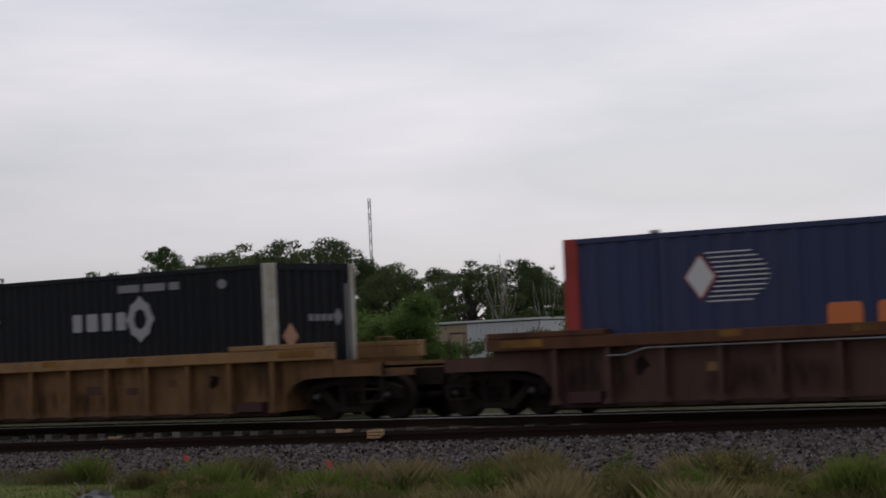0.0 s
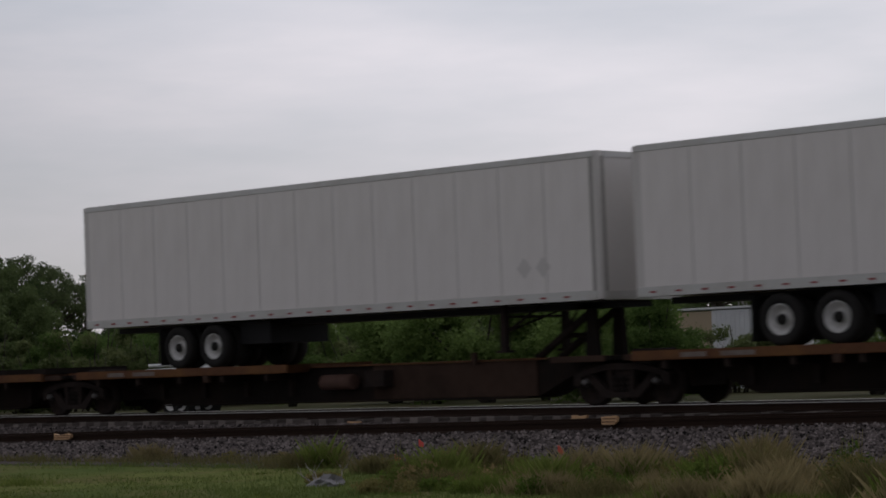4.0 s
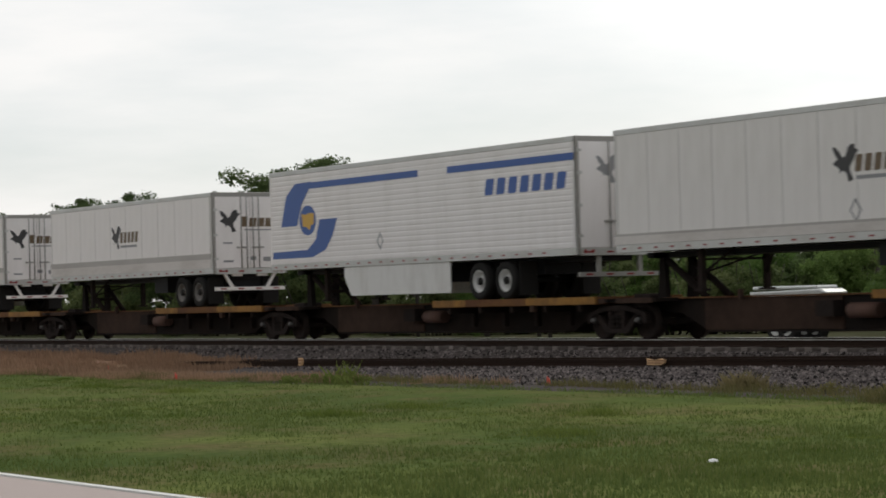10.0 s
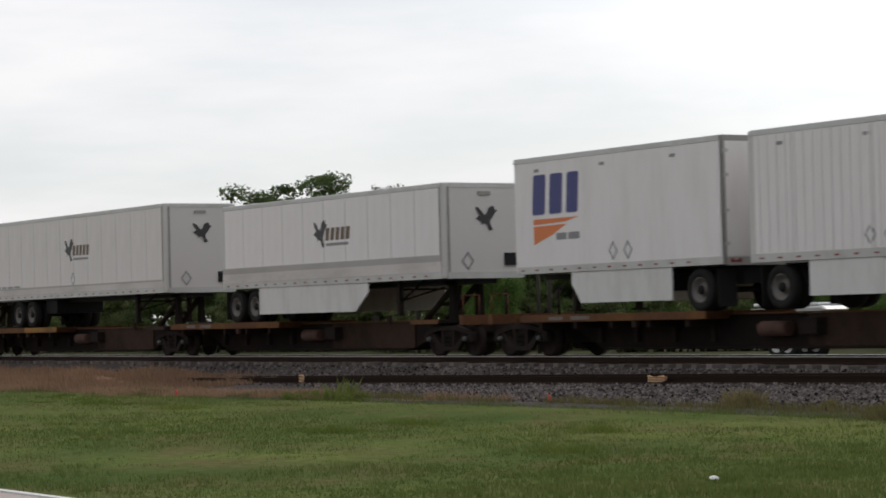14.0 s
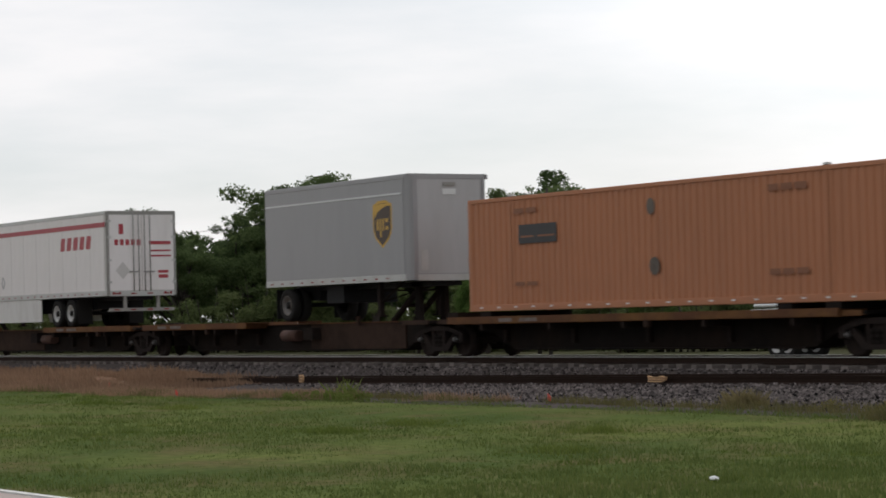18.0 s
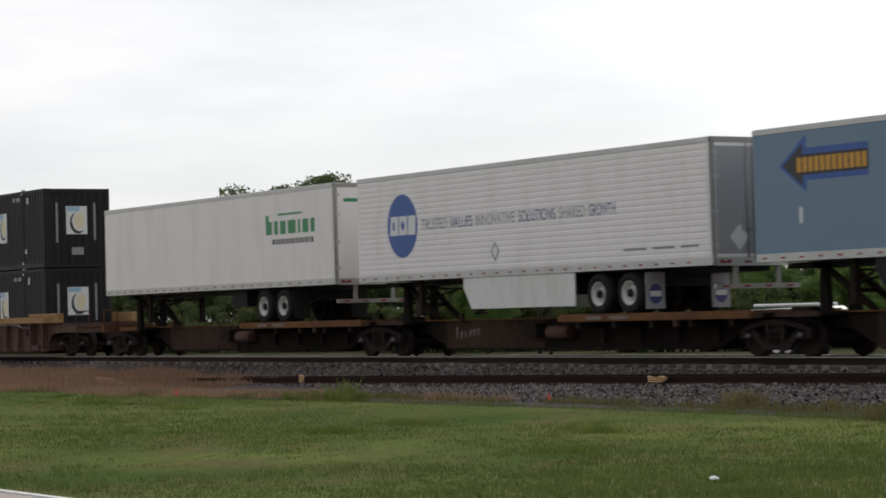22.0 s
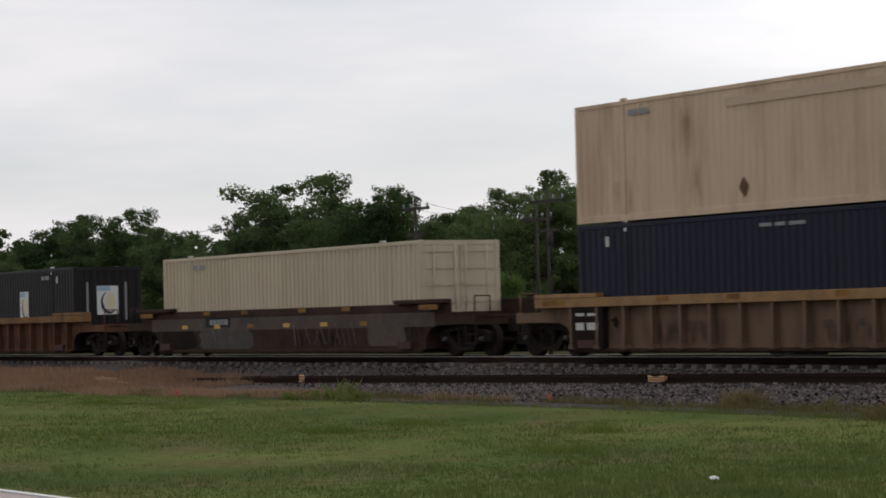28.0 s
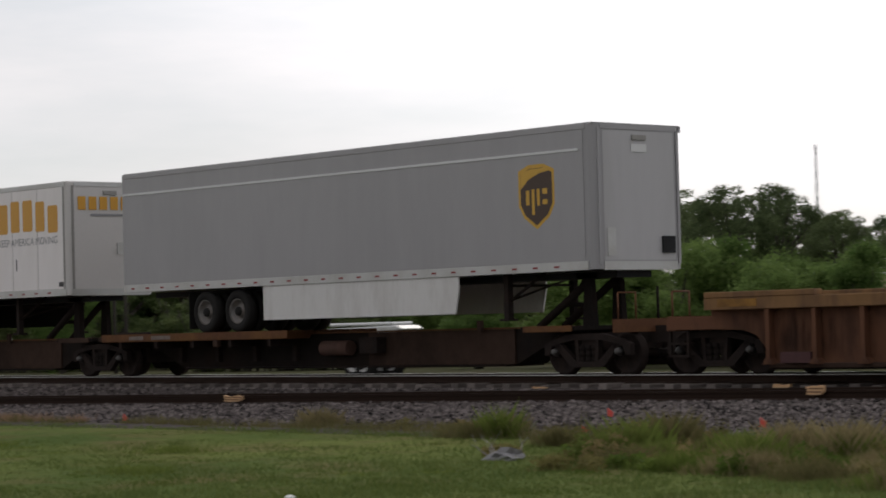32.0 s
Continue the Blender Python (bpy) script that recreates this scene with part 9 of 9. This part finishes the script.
# ragged seam between lawn and ballast: low, thin and brownish
wx = rng.uniform(-75, -10, 3600)
wy = np.array([bed_edge(a) for a in wx]) + 0.35 + rng.normal(0, 0.4, len(wx))
keep = patch(wx, wy, 0.35, 2.0) > -0.05
wx, wy = wx[keep], wy[keep]
blades("verge_weeds", "straggling brownish weeds along the foot of the ballast", "weeds", wx, wy, np.full(len(wx), GROUND_Z), rng.uniform(0.05, 0.17, len(wx)), 0.006, 8, WEEDBLADE, 4)
# brown dry fringe between lawn and stones
wx = rng.uniform(-64, -28, 2600)
wy = np.array([bed_edge(a) for a in wx]) + rng.normal(0.1, 0.38, len(wx))
keep = patch(wx, wy, 0.4, 12.0) > -0.12 + np.clip((wx + 48) * 0.06, 0, 0.6)
wx, wy = wx[keep], wy[keep]
blades("dry_fringe", "brown dry grass fringe along the ballast foot", "grass", wx, wy, np.full(len(wx), GROUND_Z), rng.uniform(0.07, 0.19, len(wx)), 0.008, 8, DRYBLADE, 8)
# thin brown weeds over the far stretch of the stone shoulder
wx = rng.uniform(-63, -40, 4200)
wy = np.array([bed_edge(a) for a in wx]) + 2.6 * rng.random(len(wx)) ** 1.5
keep = patch(wx, wy, 0.55, 15.0) > -0.30 + np.clip((wx + 52) * 0.06, 0, 0.8) + np.clip((wy - 26.0) * 0.35, 0, 1)
wx, wy = wx[keep], wy[keep]
blades("shoulder_weeds", "thin reddish brown weeds on the stone shoulder", "weeds", wx, wy, np.array([bed_height(a, b) for a, b in zip(wx, wy)]) - 0.01, rng.uniform(0.06, 0.17, len(wx)), 0.009, 7, DRYBLADE, 9)


def turf_height(xs, ys):
    """The mound of dead turf, or the bed beside it."""
    e = np.minimum(1, (ys - 24.4) / 2.6) * np.clip((32.3 - ys) / 0.8, 0, 1) * np.clip((-61.0 - xs) / 4.0, 0, 1)
    bed = np.array([bed_height(a, b) for a, b in zip(xs, ys)])
    return np.maximum(-0.655 + 0.215 * e, bed) - 0.02


# reddish dead grass along the left stretch of the siding
wx = rng.uniform(-100, -58, 11000)
wy = rng.uniform(24.5, 31.9, 11000)
keep = patch(wx, wy, 0.30, 6.0) > -0.45 + np.clip((wx + 60.5) * 0.25, 0, 1)
wx, wy = wx[keep], wy[keep]
blades("dead_grass", "reddish brown dead grass over the end of the siding", "grass", wx, wy, turf_height(wx, wy), rng.uniform(0.10, 0.30, len(wx)) * np.clip(0.75 + patch(wx, wy, 0.8, 3.0), 0.3, 1.3), 0.016, 8, DRYBLADE, 6)


# coarse tufts scattered in the lawn, some dark, some yellow-green
for nm, lb, m, n, sd, hi in (("dark_lawn_tufts", "coarse dark green tufts scattered in the mown lawn", DARKTUFT, 90, 41, 0.055), ("bright_lawn_tufts", "coarse yellow-green tufts scattered in the mown lawn", GREENWEED, 110, 42, 0.05)):
    r = np.random.default_rng(sd)
    cx, cy = r.uniform(-82, -14, n), 12.5 + 12.0 * r.random(n) ** 0.8
    k = np.repeat(np.arange(n), 16)
    size = r.uniform(0.08, 0.30, n)[k]
    xs, ys = cx[k] + r.normal(0, 1, len(k)) * size, cy[k] + r.normal(0, 0.6, len(k)) * size
    keep = ys < np.array([bed_edge(a) for a in xs]) - 0.2
    xs, ys = xs[keep], ys[keep]
    blades(nm, lb, "grass", xs, ys, np.full(len(xs), GROUND_Z - 0.01), r.uniform(0.4, 1.0, len(xs)) * hi, 0.007, 9, m, sd)


def clump(x, y, h, spread, mat, n, label, seed, wide=0.008, lean=0.9):
    """A soft mound of thin leaves, thickest and highest in its middle."""
    r = np.random.default_rng(seed)
    xs, ys = r.normal(x, spread, n), r.normal(y, spread * 0.6, n)
    fall = np.exp(-((xs - x) / spread) ** 2 * 0.5 - ((ys - y) / spread) ** 2 * 0.6)
    low = np.array([bed_height(a, b) if b > bed_edge(a) else GROUND_Z for a, b in zip(xs, ys)])
    blades("weed_clump", label, "weeds", xs, ys, low, h * (0.30 + 0.75 * fall), wide, 14, mat, seed, lean)


clump(-44.4, 25.0, 0.50, 0.30, GREENWEED, 9, "bright green weed stalks beside the ballast", 21, 0.006)
clump(-32.6, 26.2, 0.34, 0.22, STRAWBLADE, 40, "round tuft of dry brown grass on the ballast", 22)
clump(-25.9, 24.2, 0.40, 0.24, GREENWEED, 26, "tall yellow-green weed at the ballast edge", 23, 0.0035)
clump(-25.9, 24.3, 0.36, 0.28, STRAWBLADE, 26, "straw stalks among green weeds at the ballast edge", 28, 0.0035)
clump(-25.8, 24.1, 0.54, 0.14, GREENWEED, 10, "tall thin green weed stalks at the ballast edge", 24, 0.0035)
clump(-23.4, 22.9, 0.28, 0.34, WEEDBLADE, 60, "brownish weed tuft at the ballast edge", 25, 0.0035)
clump(-26.4, 24.0, 0.26, 0.40, WEEDBLADE, 50, "low brownish weed tuft at the ballast edge", 26, 0.0035)
clump(-17.5, 24.3, 0.46, 0.30, STRAWBLADE, 60, "tall yellow-green grass clump", 27)


def leafy(x, y, h, spread, mat, label, seed, count=800):
    """A soft leafy weed mound: small leaves round a few stems, with some grass blades standing out of it."""
    r = random.Random(seed)
    low = bed_height(x, y) if y > bed_edge(x) else GROUND_Z
    cs, rs = [], []
    for k in range(9):
        a, q = r.uniform(0, 6.283), r.random() ** 0.5 * spread
        top = h * (1 - 0.6 * (q / spread) ** 2) * r.uniform(0.55, 1.0)
        rad = r.uniform(0.07, 0.13)
        for m in range(3):
            cs.append((q * math.cos(a) + r.uniform(-0.05, 0.05), 0.7 * q * math.sin(a), max(0.05, top * (m + 1) / 3 - rad)))
            rs.append(rad)
    t = thing("weed_plant", label, "weeds", "rank weeds beside the track", at=(x, y, low))
    part("leaves", leaf_cloud("leaves", cs, rs, count, 0.026, mat, seed, flat=1.0), None, t)
    bm = bmesh.new()
    for k in range(7):
        a, q = r.uniform(0, 6.283), r.random() * spread * 0.7
        rod(bm, (q * math.cos(a) * 0.6, q * math.sin(a) * 0.5, -0.02), (q * math.cos(a), q * math.sin(a) * 0.7, h * r.uniform(0.7, 1.15)), 0.005, 4, 0.003)
    tagged(part("stem_tuft", bm, WEEDLEAF, t), kind="stuff")


for x, y, h, sp, m, lb in ((-44.6, 25.0, 0.34, 0.62, LIMELEAF, "yellow-green leafy weed beside the ballast"), (-43.6, 24.8, 0.22, 0.5, LIMELEAF, "low yellow-green leafy weed beside the ballast"), (-45.7, 24.7, 0.24, 0.5, LIMELEAF, "low yellow-green leafy weed beside the ballast"),
                           (-25.9, 24.2, 0.36, 0.30, LIMELEAF, "yellow-green leafy weed at the ballast edge"), (-32.6, 26.2, 0.30, 0.34, WEEDLEAF, "brown dry weed mound on the ballast"),
                           (-16.9, 20.3, 0.44, 0.36, GREENLEAF, "dark green leafy weed in the rank grass"), (-15.9, 21.4, 0.42, 0.36, GREENLEAF, "dark green leafy weed in the rank grass"),
                           (-18.5, 20.3, 0.42, 0.42, PALELEAF, "pale dry leafy weed"), (-17.8, 22.3, 0.42, 0.42, PALELEAF, "pale dry leafy weed"), (-14.6, 20.2, 0.46, 0.42, PALELEAF, "pale dry leafy weed"),
                           (-22.4, 20.9, 0.20, 0.26, WEEDLEAF, "brownish weed behind a lump of concrete"), (-20.45, 20.4, 0.46, 0.34, LIMELEAF, "bright green leafy weed in the rank grass")):
    leafy(x, y, h, sp, m, lb, int(-x * 10))
for i in range(44):
    r = random.Random(300 + i)
    x = -21.8 + 11.0 * (i + r.random()) / 44
    m = (WEEDLEAF, WEEDLEAF, GREENLEAF, PALELEAF)[i % 4]
    y = r.uniform(19.2, 22.8)
    if -x > 1.02 * y:
        continue
    leafy(x, y, 0.18 + 0.46 * r.random() ** 1.5, r.uniform(0.30, 0.52), m, {WEEDLEAF: "olive leafy weed in the rank grass", GREENLEAF: "green leafy weed in the rank grass", PALELEAF: "pale dry leafy weed"}[m], 300 + i, 800)
for i in range(14):
    r = random.Random(170 + i)
    leafy(r.uniform(-31, -12), r.uniform(24.5, 26.8), r.uniform(0.14, 0.32), r.uniform(0.15, 0.30), (WEEDLEAF, PALELEAF)[i % 2], "thin straggling weed on the ballast edge", 170 + i, 260)
for i in range(64):
    r = random.Random(470 + i)
    x = -21.6 + 11.2 * (i + r.random()) / 64
    near = 19.0 - 1.6 * min(1.0, max(0.0, (x + 18.0) / 6.0))
    m = (STRAWBLADE, GREENWEED, WEEDBLADE, STRAWBLADE, GREENWEED)[i % 5]
    y = r.uniform(near, 22.8)
    if -x > 1.02 * y:
        continue
    clump(x, y, 0.14 + 0.34 * r.random() ** 1.5, r.uniform(0.20, 0.38), m, 60, {STRAWBLADE: "mound of straw-coloured rank grass", GREENWEED: "mound of yellow-green rank grass", WEEDBLADE: "mound of dull brownish rank grass"}[m], 470 + i, 0.0035, 0.9)
for i, (x, y) in enumerate(((-27.6, 19.6), (-31.4, 17.5), (-32.4, 19.5), (-43.0, 20.5), (-24.0, 16.5), (-48.0, 21.0))):
    clump(x, y, 0.11, 0.40, GREENWEED, 40, "small bright tuft in the lawn", 30 + i, 0.006)

lit = thing("litter_scrap", "small crumpled white litter on the grass", "litter", at=(-18.75, 14.65, GROUND_Z + 0.02))
bm = bmesh.new()
bmesh.ops.create_icosphere(bm, subdivisions=2, radius=0.055)
for v in bm.verts:
    v.co *= 1 + 0.35 * noise.noise(v.co * 40)
    v.co.z = max(-0.01, v.co.z * 0.6)
part("paper_ball", bm, LITTER, lit)
GREYTWIG = paint("weathered_grey_twig", (0.24, 0.22, 0.205), 0.9, vary=0.2, grain=12)
GREYROCK = paint("grey_broken_concrete", (0.20, 0.195, 0.20), 0.9, vary=0.25, grain=9, bump=0.4)
rock = thing("grey_rock", "pale grey lump of concrete in the weeds", "rock", at=(-21.76, 20.29, GROUND_Z))
bm = bmesh.new()
bmesh.ops.create_icosphere(bm, subdivisions=3, radius=0.22)
for v in bm.verts:
    k = noise.cell(v.co * 7.0) * 0.28 + noise.noise(v.co * 5.0) * 0.35
    v.co *= 1 + k
    v.co = Vector((v.co.x * 1.15, v.co.y * 0.8, v.co.z * 0.55 + v.co.x * 0.28))
part("rock_body", bm, GREYROCK, rock)


twigs = thing("dead_branch", "bare pale grey twigs lying over a lump of concrete", "branch", at=(-21.9, 20.45, GROUND_Z))
tr = random.Random(77)
for i in range(6):
    bm = bmesh.new()
    a, up = tr.uniform(0, 6.283), tr.uniform(0.08, 0.30)
    foot = Vector((0.25 * math.cos(a), 0.2 * math.sin(a), 0.0))
    tip = foot + Vector((tr.uniform(-0.45, 0.45), tr.uniform(-0.2, 0.2), up))
    bend = foot.lerp(tip, 0.55) + Vector((tr.uniform(-0.08, 0.08), 0, 0.03))
    rod(bm, foot, bend, 0.010, 5, 0.007)
    rod(bm, bend, tip, 0.007, 5, 0.003)
    rod(bm, bend, bend + Vector((tr.uniform(-0.25, 0.25), 0.05, tr.uniform(0.08, 0.22))), 0.005, 5, 0.002)
    part("twig", bm, GREYTWIG, twigs)


# ---- what moves: the whole train, at an even 26.6 metres a second ----
def train_place(t):
    u = t - 16
    return 26.553 * u - 0.00472 * u * u + 0.000589 * u ** 3


def motions():
    steps = [train_place(k) for k in (0, 4, 8, 12, 16, 20, 24, 28, 32)]
    for ob, offset, z in TRAIN:
        walk(ob, [(4 * k, pose(offset + s, TRACK_Y, z)) for k, s in enumerate(steps)])


motions()
